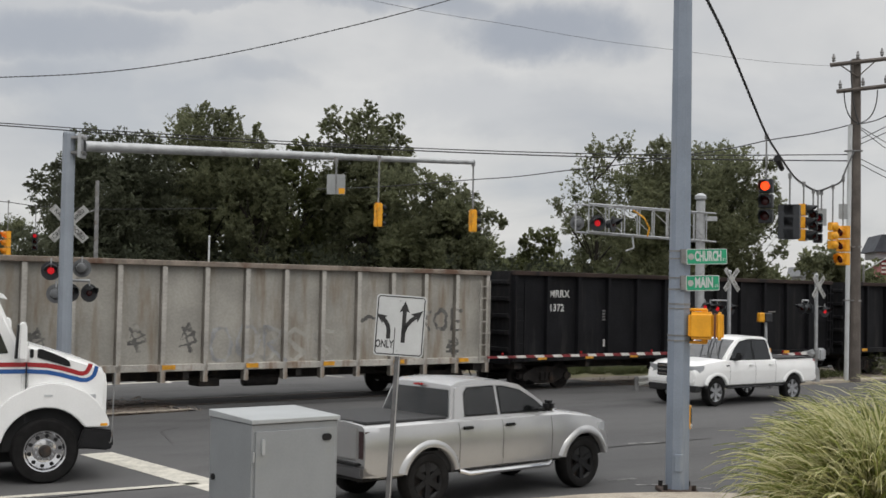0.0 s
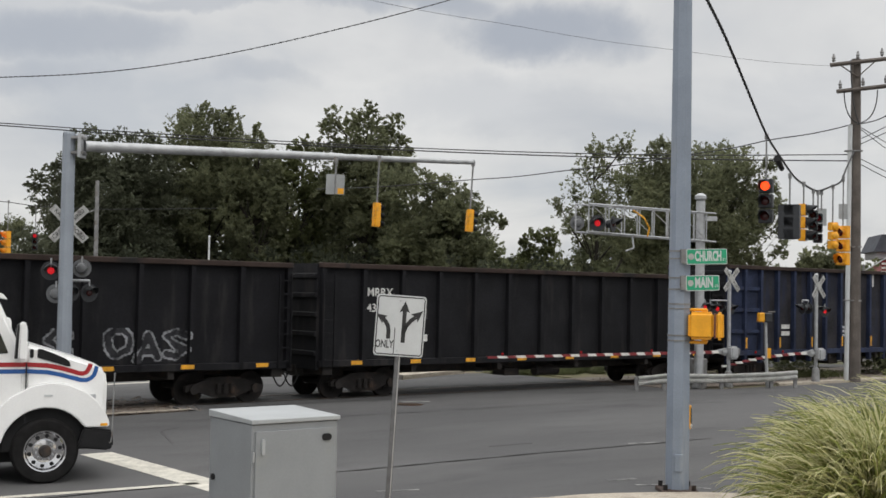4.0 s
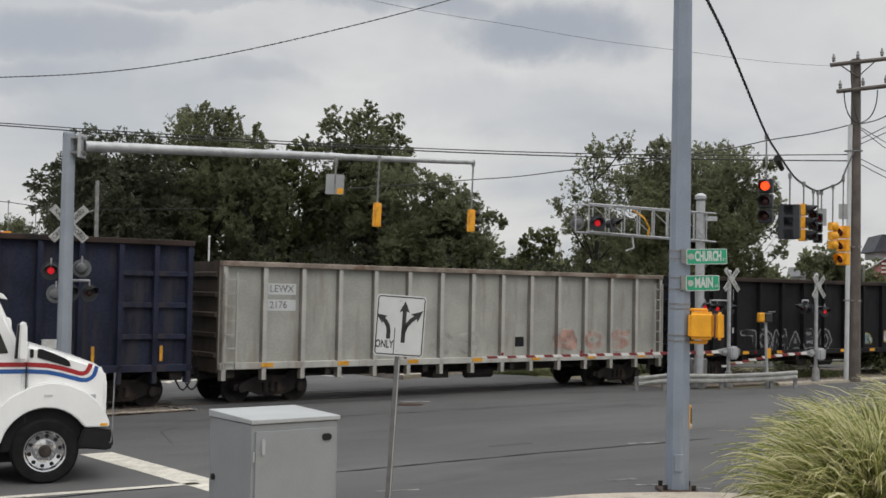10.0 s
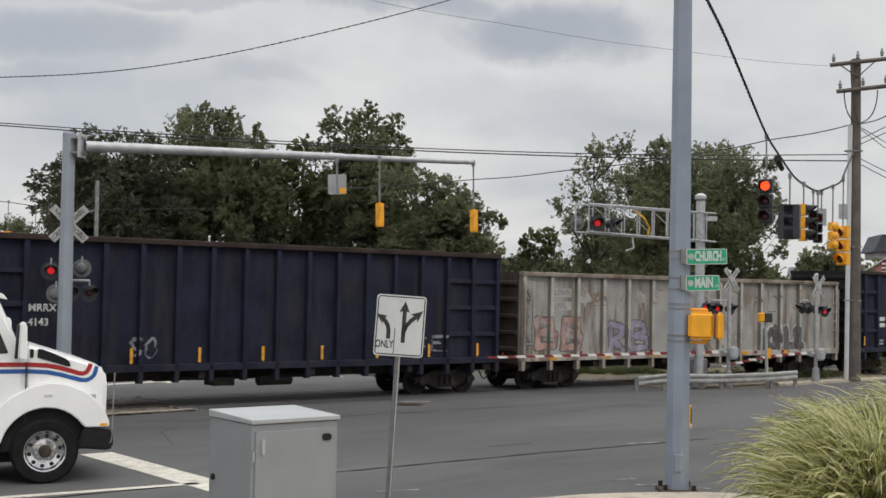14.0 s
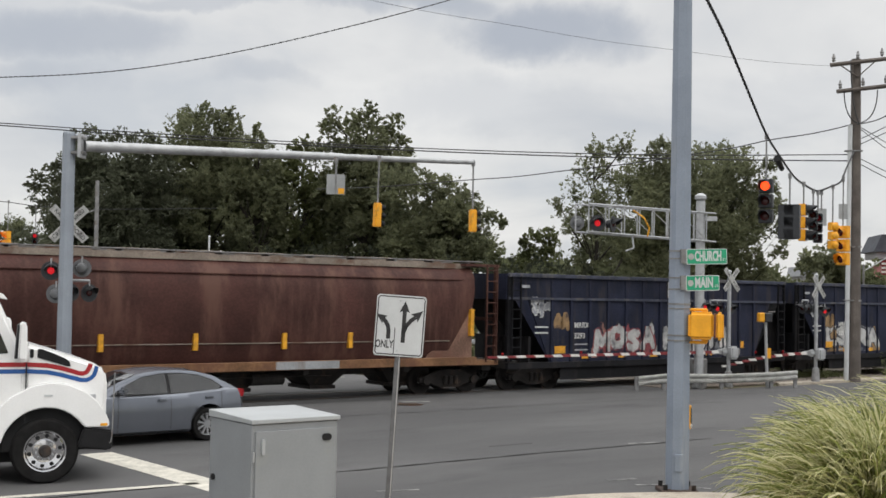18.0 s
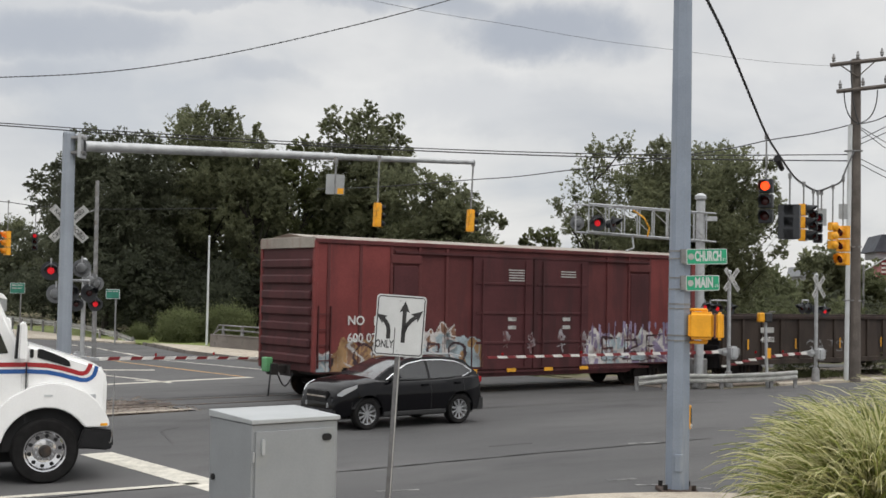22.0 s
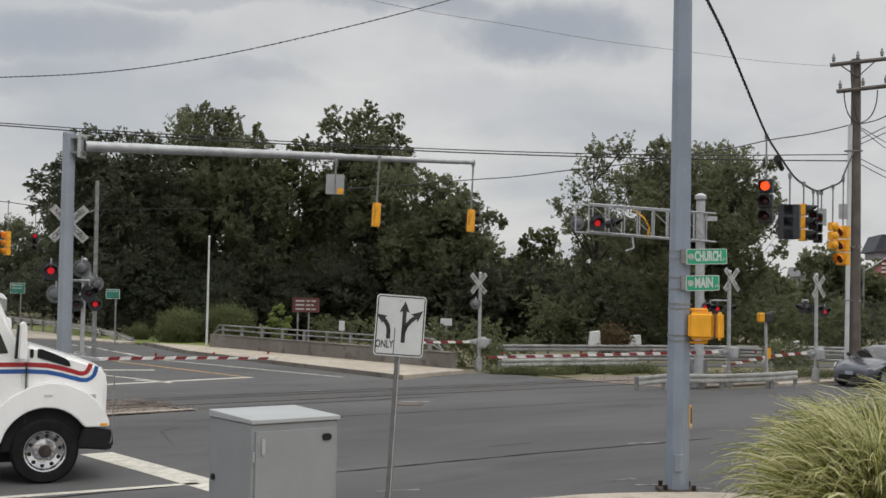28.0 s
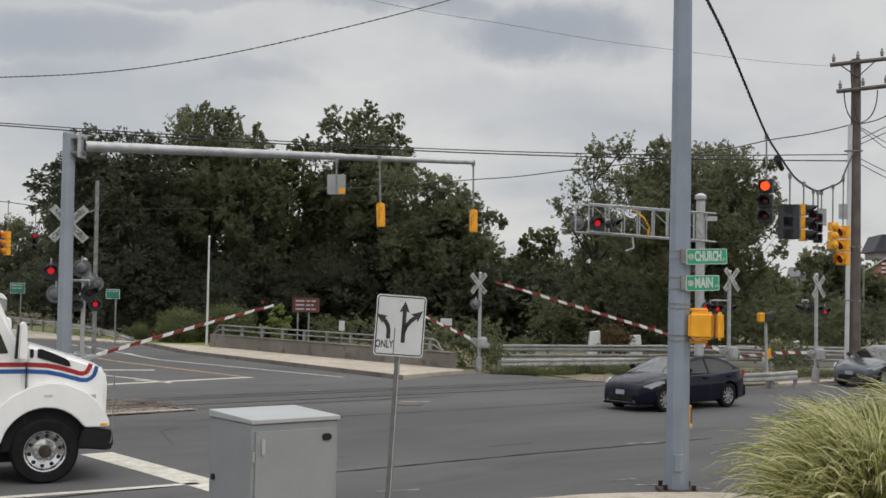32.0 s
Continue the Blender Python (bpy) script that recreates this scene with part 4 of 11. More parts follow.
def gondola(s0, s1, top, colour, label, ribs=14, rib_mat=None, top_mat=None, sill=0.95, tall_ends=False, feet=False, patches=8, end_bays=2, rib_depth=0.16, patch_z=None, patch_upright=False, ladder=True, rib_w=0.15, end_mat=None, bay_mat=None):
    L = s1 - s0
    car = thing("gondola_car", turned(at((s0 + s1) / 2, 1.46), TDEG), label, "railcar", "cars of the passing train")
    rib_mat, top_mat = rib_mat or colour, top_mat or P["top_dark"]
    UNDER[car] = BASE[colour.name]
    # pale cars get ends with the shade painted in
    if top_mat is P["top_rust"]:
        end_mat = P["end_shade"]
    elif end_mat is None:
        end_mat = P["black2"]
    h, y = L / 2, 1.46
    yp = y - rib_depth
    for sg in (-1, 1):
        bm = bmesh.new()
        box(bm, -h, h, sg * yp - 0.02, sg * yp + 0.02, sill, top - 0.06)
        part("side_panel", bm, colour, car)
        bm = bmesh.new()
        box(bm, -h, h, min(sg * (yp - .02), sg * (y + .03)), max(sg * (yp - .02), sg * (y + .03)), top - 0.14, top)
        part("top_rail", soften(bm, 0.015), top_mat, car)
        bm = bmesh.new()
        box(bm, -h, h, min(sg * (yp), sg * (y)), max(sg * (yp), sg * (y)), sill - 0.02, sill + 0.16)
        part("side_sill", soften(bm, 0.012), rib_mat, car)
    for sg in (-1, 1):
        bm = bmesh.new()
        box(bm, sg * h - 0.04, sg * h + 0.04, -yp, yp, sill - 0.1, top - 0.02)
        part("end_panel", bm, end_mat or top_mat, car)
        for k in range(5 if not tall_ends else 7):
            z = sill + 0.35 + k * (top - sill - 0.5) / (4.4 if not tall_ends else 6.3)
            x = sg * (h + 0.06)
            bm = bmesh.new()
            box(bm, x - 0.05, x + 0.05, -yp, yp, z - 0.07, z + 0.07)
            part("end_rib", soften(bm, 0.02), end_mat or top_mat, car)
    bm = bmesh.new()
    box(bm, -h, h, -yp, yp, sill, sill + 0.08)
    part("floor", bm, M["dark_steel"], car)
    # vertical side posts, one mesh shared by all
    bm = bmesh.new()
    prof = [(-rib_w / 2, 0), (rib_w / 2, 0), (rib_w * .42, -rib_depth), (-rib_w * .42, -rib_depth)]
    zb = sill - (0.3 if feet else 0.0)
    a = [bm.verts.new((px, py, zb)) for px, py in prof]
    b = [bm.verts.new((px, py, top - 0.13)) for px, py in prof]
    for i in range(4):
        bm.faces.new((a[i], a[(i + 1) % 4], b[(i + 1) % 4], b[i]))
    bm.faces.new(a)
    bm.faces.new(b)
    bmesh.ops.recalc_face_normals(bm, faces=bm.faces)
    # on pale cars the post flanks carry painted shade beside the light face
    flank = P["rib_flank_shade"] if top_mat is P["top_rust"] else rib_mat
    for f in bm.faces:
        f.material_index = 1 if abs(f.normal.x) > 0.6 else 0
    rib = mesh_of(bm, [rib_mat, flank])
    xs = []
    e = L * 0.115 if tall_ends else 0.0
    n_mid = ribs
    for k in range(n_mid):
        xs.append(-h + e + 0.1 + (L - 2 * e - 0.2) * k / (n_mid - 1))
    if tall_ends:
        xs = [-h + 0.09, -h + e * .55] + xs + [h - e * .55, h - 0.09]
    for x in xs:
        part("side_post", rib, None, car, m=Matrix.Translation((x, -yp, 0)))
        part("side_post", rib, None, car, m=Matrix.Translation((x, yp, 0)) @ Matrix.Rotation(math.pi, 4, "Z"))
    if tall_ends:
        bm = bmesh.new()
        box(bm, 0, e, -0.11, 0, -0.065, 0.065)
        bar = mesh_of(soften(bm, 0.01), bay_mat or rib_mat)
        if bay_mat:
            for x in (-h + 0.02, h - e):
                bm = bmesh.new()
                box(bm, x, x + e - 0.02, -yp - 0.026, -yp - 0.02, sill + 0.16, top - 0.14)
                part("end_bay_panel", bm, bay_mat, car, "brighter end panel")
        for x in (-h + 0.05, h - e - 0.05):
            for z in (sill + (top - sill) * .26, sill + (top - sill) * .5, sill + (top - sill) * .74):
                part("end_brace", bar, None, car, m=Matrix.Translation((x, -yp, z)))
    if ladder:
        side_ladder(car, -h + 0.06, -y, sill, top - 0.3, 0.36, rib_mat, 7)
        side_ladder(car, h - 0.42, -y, sill, top - 0.3, 0.36, rib_mat, 7)
    pz = sill + 0.03 if patch_z is None else patch_z
    for k in range(patches):
        x = -h + L * (k + .5) / patches
        bm = bmesh.new()
        if patch_upright:
            box(bm, x, x + 0.075, -y - 0.012, -y - 0.004, pz, pz + 0.38)
        else:
            box(bm, x, x + 0.36, -y - 0.012, -y - 0.004, pz, pz + 0.11)
        part("reflector", bm, M["reflector_yellow"], car, "yellow reflective strip")
    running_gear(car, L, 1.75)

    def depth(x):
        return -y - 0.004 if any(abs(x - q) < rib_w * .42 for q in xs) else -yp - 0.026
    car_spec[car] = (L, depth, -yp - 0.022, -y)
    CARS.append((car, (s0 + s1) / 2))
    return car, depth, -yp - 0.022, h


CARS, car_spec = [], {}


def build_train():
    # first cars, already passing
    gondola(19.3, 36.0, 3.76, P["black"], "black open gondola railcar with side posts", ribs=13)
    c, d, y, h = gondola(1.65, 18.3, 3.76, P["black"], "black open gondola railcar with white lettering", ribs=13)
    marks(c, ["MRRX", "1372"], -h + 1.6, y, 3.05, 0.33)
    bars(c, -h + 4.05, y, 1.35, 0.26, 0.24)
    bars(c, -h + 4.0, y, 2.5, 0.3, 0.06, 4, M["galv_dark"])
    # white, graffiti
    c, d, y, h = gondola(-15.9, 0.7, 3.72, P["white"], "dirty white gondola railcar with graffiti", ribs=15, rib_mat=P["rib"], top_mat=P["top_rust"], feet=True, patches=7)
    for k, x in enumerate((-h + 0.6, -h + 2.4, -h + 4.9, -h + 6.3)):
        spray(c, "@", x, x + .8, 1.35, 2.2, d, None, "dark", 0.0, 0.035, 3 + k)
    spray(c, "OSS", 0.2, 2.9, 1.1, 2.1, d, None, "faint", 0.0, 0.06, 9)
    spray(c, "OOR", -h + 7.2, -h + 9.6, 1.1, 2.1, d, None, "silver", 0.0, 0.05, 29)
    spray(c, "~", 3.5, 5.0, 2.0, 2.5, d, None, "dark", 0.0, 0.03, 12)
    spray(c, "AKOE", 5.0, 7.4, 1.9, 2.6, d, None, "dark", 0.0, 0.05, 14)
    spray(c, "@", 6.6, 7.3, 1.2, 1.8, d, None, "dark", 0.0, 0.03, 15)
    bars(c, -h + 1.3, y, 2.9, 0.5, 0.12, 3, G["faint"])
    # tall navy
    c, d, y, h = gondola(-32.7, -16.75, 4.24, P["blue_dull"], "tall navy blue gondola railcar with sooty side panels", ribs=13, tall_ends=True, ladder=False, rib_mat=P["blue_rib"], bay_mat=P["blue_rib"], rib_depth=0.17, patches=8, patch_upright=True, patch_z=1.2, feet=True)
    bars(c, -h + 3.3, y, 1.9, 0.5, 0.16, 2)
    bars(c, -0.9, y, 1.9, 0.6, 0.1, 3, G["silver"])
    bars(c, -h + 9.3, y, 3.6, 0.1, 0.55)
    # black
    c, d, y, h = gondola(-50.0, -33.6, 3.8, P["black2"], "black open gondola railcar with white number", ribs=13)
    marks(c, ["MRRX", "4388"], -h + 1.6, y, 3.0, 0.33)
    bars(c, -h + 3.5, y, 1.6, 0.26, 0.2)
    bars(c, -h + 3.45, y, 2.5, 0.28, 0.05, 4, M["galv_dark"])
    # black with outlined graffiti
    c, d, y, h = gondola(-68.0, -50.9, 3.76, P["black"], "black gondola railcar with pale outlined graffiti", ribs=13)
    marks(c, ["MRRX", "4321"], -h + 0.32, y, 3.0, 0.33)
    spray(c, "S@", -h + 1.0, -h + 1.75, 1.3, 2.2, d, None, "silver", 0.0, 0.035, 21)
    spray(c, "SE", -h + 2.1, -h + 3.0, 1.3, 1.8, d, "teal", None, 0.1, 0, 22)
    spray(c, "AIS", -h + 4.9, -h + 7.5, 1.15, 2.05, d, "dark", "silver", 0.07, 0.05, 23)
    spray(c, "AIS", -h + 8.6, -h + 11.2, 1.15, 2.05, d, "dark", "silver", 0.07, 0.05, 24)
    spray(c, "OAS", -h + 11.9, -h + 14.2, 1.15, 2.05, d, "dark", "silver", 0.07, 0.05, 25)
    bars(c, -h + 3.55, y, 1.7, 0.26, 0.22)
    # tall green and rust
    c, d, y, h = gondola(-84.7, -69.0, 4.22, P["green"], "tall faded green gondola railcar with heavy rust", ribs=13, ladder=False, rib_mat=P["rust"], top_mat=P["rust"], tall_ends=True, rib_depth=0.17, patches=0, feet=True, end_mat=P["low"], bay_mat=P["green_end"])
    marks(c, ["MRRX", "4109"], -h + 2.06, y - 0.004, 2.35, 0.25, gap=1.7, plate_mat=M["black"])
    bars(c, -h + 7.25, y, 1.15, 0.1, 0.16, 1)
    for k in range(14):
        bars(c, -h + 7.25, y - 0.11, 1.2 + k * 0.2, 0.11, 0.15)
    bars(c, -h + 8.95, y - 0.006, 1.25, 0.85, 1.3, 1, P["boxcar_dark"])
    bars(c, h - 4.0, y, 1.4, 0.5, 0.06, 2, gap=4)
    # black with letters
    c, d, y, h = gondola(-101.9, -85.7, 3.78, P["black2"], "black gondola railcar with large silver graffiti letters", ribs=13)
    spray(c, "7OMABO", -h + 3.1, -h + 8.7, 0.98, 1.92, d, "dark", "silver", 0.07, 0.05, 41)
    spray(c, "@", -h + 0.6, -h + 1.2, 1.4, 2.2, d, None, "silver", 0, 0.04, 42)
    spray(c, "@", -h + 1.5, -h + 2.1, 1.5, 2.2, d, None, "white", 0, 0.05, 43)
    spray(c, "B", h - 5.2, h - 4.7, 1.25, 1.75, d, "pale_blue", "yellow", 0.06, 0.05, 44)
    spray(c, "@", h - 4.0, h - 3.3, 1.3, 1.9, d, "white", "yellow", 0.05, 0.05, 45)
    spray(c, "@", h - 1.6, h - 1.0, 1.5, 2.1, d, None, "white", 0, 0.04, 46)
    spray(c, "I", -h + 2.5, -h + 2.8, 2.6, 3.4, d, None, "white", 0, 0.03, 47)
    marks(c, ["CDEX", "1802"], -h + 0.6, y, 2.75, 0.27)
    bars(c, -h + 2.6, y, 1.75, 0.26, 0.2)
    # light grey
    c, d, y, h = gondola(-120.0, -103.2, 3.76, P["grey"], "light grey gondola railcar with clean panels", ribs=15, rib_mat=P["rib_grey"], top_mat=P["top_rust"], feet=True, patches=7)
    marks(c, ["LEWX", "2176"], -h + 1.48, y, 3.05, 0.27, gap=1.6, plate_mat=M["sign_white"], ink=M["galv_dark"])
    spray(c, "BOS", h - 5.0, h - 1.4, 1.2, 2.0, d, "salmon", "faint", 0.1, 0.04, 51)
    bars(c, h - 6.6, y, 1.4, 0.36, 0.3, 1, M["black"])
    spray(c, "OS", h - 10.0, h - 8.0, 1.2, 1.9, d, None, "faint", 0, 0.06, 52)
    # tall navy
    c, d, y, h = gondola(-136.7, -120.8, 4.23, P["blue2"], "tall navy gondola railcar with yellow reflectors", ribs=13, tall_ends=True, ladder=False, rib_depth=0.17, patches=9, patch_upright=True, patch_z=1.2, feet=True)
    bars(c, -h + 2.0, y, 2.2, 0.6, 0.16, 2)
    bars(c, -h + 9.2, y - 0.12, 3.6, 0.1, 0.5)
    bars(c, -h + 2.0, y, 1.35, 0.5, 0.08, 2, G["silver"])
    bars(c, h - 3.8, y, 1.5, 0.4, 0.26, 1)
    # white with large graffiti
    c, d, y, h = gondola(-154.3, -137.6, 3.74, P["white2"], "stained white gondola railcar covered in graffiti", ribs=15, rib_mat=P["rib"], top_mat=P["top_rust"], feet=True, patches=7)
    spray(c, "BB", -h + 0.6, -h + 2.9, 1.2, 2.4, d, "salmon", "dark", 0.10, 0.05, 61, wear=0.38)
    spray(c, "RB", -h + 3.9, -h + 6.0, 1.05, 2.25, d, "violet", "dark", 0.095, 0.05, 62, wear=0.38)
    mural(c, -h + 6.9, -h + 9.3, 0.98, 2.0, d, ("brown", "silver", "dark", "violet"), "faint", 63, 0.45, count=22)
    for k in range(9):
        spray(c, "@~S"[k % 3], -h + 3.0 + k * 1.35, -h + 4.0 + k * 1.35, 2.5 + .12 * (k % 4), 3.2 + .1 * (k % 3), d, None, ("brown", "dark", "ochre")[k % 3], 0, 0.022, 170 + k, wear=0.4)
    for k in range(3):
        spray(c, "@", -h + 0.1, -h + 0.55, 1.2 + k * .75, 1.8 + k * .75, d, None, "dark", 0, 0.03, 190 + k, wear=0.35)
    spray(c, "@O", -h + 9.6, -h + 11.0, 1.1, 1.9, d, "faint", "brown", 0.05, 0.03, 64)
    spray(c, "KHLL", 3.75, 6.35, 0.98, 2.1, d, "dark", "white", 0.17, 0.06, 65, wear=0.3)
    spray(c, "@OK", h - 9.0, h - 6.0, 2.9, 3.5, d, None, "faint", 0, 0.04, 66)
    marks(c, ["LEWX", "1925"], -h + 1.48, y, 3.1, 0.25, gap=1.7, plate_mat=M["crossbuck"], ink=M["galv_dark"])
    for k in range(4):
        spray(c, "@", -h + 2.5 + k * 2.6, -h + 3.2 + k * 2.6, 2.6, 3.3, d, None, "faint", 0, 0.04, 67 + k)
    # tall navy with number
    c, d, y, h = gondola(-171.7, -155.2, 4.24, P["blue"], "tall dark navy gondola railcar with stencilled number", ribs=14, tall_ends=True, ladder=False, rib_depth=0.17, patches=9, patch_upright=True, patch_z=1.15, feet=True)
    marks(c, ["MRRX", "4143"], -h + 2.1, y, 2.5, 0.25)
    bars(c, -h + 2.0, y, 1.3, 0.5, 0.1, 2, G["silver"])
    spray(c, "SO", -h + 4.6, -h + 5.4, 1.25, 1.8, d, None, "silver", 0, 0.03, 71)
    spray(c, "SE", h - 3.4, h - 1.9, 1.3, 1.8, d, None, "silver", 0, 0.04, 72)
    # two navy hopper cars
    hopper(-185.0, -172.35, "navy blue open hopper railcar with white graffiti", ["MRRX", "3051"], [("LSRRA", 2.0, 5.6, "white", 81), ("OAHI", 6.8, 10.0, "white", 82)])
    hopper(-199.5, -185.65, "navy blue open hopper railcar with coloured graffiti letters", ["MRRX", "3293"], [("MOSA", 3.75, 6.7, "white", 91), ("KBRH7", 7.1, 10.35, "white", 92)], first="red")
    covered_hopper(-216.8, -199.9)
    low_gondola(-234.0, -216.8)
    boxcar(-251.15, -235.3)


def hopper(s0, s1, label, txt, tags, first=None):
    L, top, h, y = s1 - s0, 3.68, (s1 - s0) / 2, 1.46
    car = thing("hopper_car", turned(at((s0 + s1) / 2, 1.46), TDEG), label, "railcar", "cars of the passing train")
    UNDER[car] = BASE[P["blue2"].name]
    yp = y - 0.09
    slope = 1.8
    for sg in (-1, 1):
        bm = bmesh.new()
        plate(bm, [(-h, top), (-h, top - 0.75), (-h + 0.85, top - 0.8), (-h + slope, 0.88), (h - slope, 0.88), (h - 0.85, top - 0.8), (h, top - 0.75), (h, top)], sg * yp - 0.02, sg * yp + 0.02)
        part("side_panel", bm, P["blue2"], car)
        bm = bmesh.new()
        box(bm, -h, h, min(sg * yp, sg * (y + .02)), max(sg * yp, sg * (y + .02)), top - 0.12, top)
        part("top_rail", soften(bm, 0.012), P["belt"], car)
        bm = bmesh.new()
        box(bm, -h, h, min(sg * yp, sg * y), max(sg * yp, sg * y), top - 0.82, top - 0.74)
        part("belt_rail", bm, P["belt"], car)
        bm = bmesh.new()
        box(bm, -h, h, min(sg * (yp - .05), sg * y), max(sg * (yp - .05), sg * y), 0.70, 0.90)
        box(bm, -h + 2.3, h - 2.3, min(sg * (yp - .05), sg * (y - .1)), max(sg * (yp - .05), sg * (y - .1)), 0.32, 0.74)
        part("side_sill", soften(bm, 0.012), P["black2"], car)
        for yy in (-yp, yp):
            bm = bmesh.new()
            x = sg * (h - 0.05)
            box(bm, x - .06, x + .06, yy - .06, yy + .06, 0.95, top - 0.1)
            part("corner_post", bm, P["black2"], car)
        bm = bmesh.new()
        v = [bm.verts.new(p) for p in ((sg * (h - 0.3), -yp, top - 0.8), (sg * (h - 0.3), yp, top - 0.8), (sg * (h - slope), yp, 0.9), (sg * (h - slope), -yp, 0.9))]
        bm.faces.new(v)
        bmesh.ops.solidify(bm, geom=bm.faces[:], thickness=0.05)
        part("slope_sheet", bm, P["black2"], car)
        # added black plates for the shade under the slope sheet: centre line, over the bogie
        bm = bmesh.new()
        plate(bm, [(sg * (h - slope), 0.9), (sg * (h - 0.25), 0.9), (sg * (h - 0.25), top - 0.85), (sg * (h - 0.45), top - 0.85)], -0.03, 0.03)
        bmesh.ops.recalc_face_normals(bm, faces=bm.faces)
        part("shade_web", bm, P["black2"], car)
        bm = bmesh.new()
        box(bm, sg * (h - 1.0) - .05, sg * (h - 1.0) + .05, -yp + .05, yp - .05, 0.8, 1.7)
        part("shade_crosspiece", bm, P["black2"], car)
        bm = bmesh.new()
        box(bm, sg * h - 0.03, sg * h + 0.03, -yp, yp, top - 0.82, top - 0.02)
        part("end_panel", bm, P["blue2"], car)
    bm = bmesh.new()
    box(bm, -0.055, 0.055, -0.09, 0, 0.9, top - 0.8)
    rib = mesh_of(soften(bm, 0.012), P["blue2"])
    bm = bmesh.new()
    box(bm, -0.045, 0.045, -0.05, 0, top - 0.75, top - 0.12)
    upper = mesh_of(soften(bm, 0.01), P["blue2"])
    xs = [-h + slope + .05 + (L - 2 * slope - .1) * k / 12 for k in range(13)]
    for x in xs:
        part("upper_post", upper, None, car, m=Matrix.Translation((x, -yp, 0)))
        part("side_post", rib, None, car, m=Matrix.Translation((x, -yp, 0)))
        part("side_post", rib, None, car, m=Matrix.Translation((x, yp + 0.09, 0)))
    for k in range(3):
        bm = bmesh.new()
        x = -h + 3.6 + k * (L - 7.2) / 2
        plate(bm, [(x - 1.3, 0.95), (x + 1.3, 0.95), (x + 0.4, 0.28), (x - 0.4, 0.28)], -1.0, 1.0)
        part("hopper_bay", bm, M["dark_steel"], car)
    side_ladder(car, h - 0.5, -y, 0.95, top - 0.1, 0.36, P["black2"], 9)
    side_ladder(car, -h + 0.1, -y, 0.95, top - 0.1, 0.36, P["black2"], 9)
    yy = -yp - 0.022

    def depth(x):
        return -y - 0.004 if any(abs(x - q) < 0.055 for q in xs) else yy - 0.004
    marks(car, txt, -h + 2.85, yy - .004, 2.05, 0.25)
    bars(car, -h + 2.9, yy - .004, 1.42, 0.55, 0.045, 3, G["silver"], 4)
    bars(car, -h + 1.15, yy - .004, 1.98, 0.55, 0.045, 2, M["stencil"], 4)
    bars(car, -h + 0.45, -y, top - 0.45, 0.4, 0.09, 1, G["silver"])
    bars(car, -h + 10.05, yy - .004, 1.58, 0.42, 0.16, 1, G["silver"])
    bars(car, -h + 10.1, yy - .004, 1.25, 0.36, 0.2, 1, M["stencil"])
    bars(car, -h + 7.25, -y, top - 0.7, 0.09, 0.55)
    for q, (lt, a, b, col, sd) in enumerate(tags):
        mural(car, -h + a - .1, -h + b + .1, 1.0, 2.3, lambda x: depth(x) + .002, ("salmon", "red", "white", "dark") if first and q == 0 else ("dark", "white", "silver", "ochre"), "dark", sd + 3, 0.5, count=20)
        spray(car, lt, -h + a, -h + b, 1.12, 2.05, depth, col, first if first and q == 0 else "dark", 0.12, 0.05, sd, wear=0.44)
    for k in range(6):
        bm = bmesh.new()
        x = -h + 4.9 + (k - 0.02 * k * k) * 1.58 if k < 5 else -h + 3.2
        if x + .3 > h - slope:
            x = h - slope - .5
        box(bm, x, x + 0.33, yy - 0.02, yy - 0.006, 0.98, 1.12)
        part("reflector", bm, M["reflector_yellow"], car, "yellow reflective strip")
    bars(car, -h + 2.0, yy - .012, 1.16, 0.46, 0.24, 1, M["reflector_yellow"])
    bars(car, h - 2.75, yy - .012, 1.22, 0.34, 0.24, 1, M["reflector_yellow"])
    spray(car, "S@~", -h + 1.02, -h + 1.82, 2.3, 2.98, lambda x: yy - 0.008, "silver", "white", 0.05, 0.03, 83, wear=0.3)
    spray(car, "@A", -h + 1.98, -h + 2.66, 1.85, 2.5, lambda x: yy - 0.008, "ochre", "dark", 0.10, 0.02, 84, wear=0.45)
    spray(car, "9", -h + 2.42, -h + 2.68, 1.1, 1.5, lambda x: yy - 0.016, "ochre", None, 0.06, 0.02, 85, wear=0.3)
    running_gear(car, L, 1.5)
    CARS.append((car, (s0 + s1) / 2))


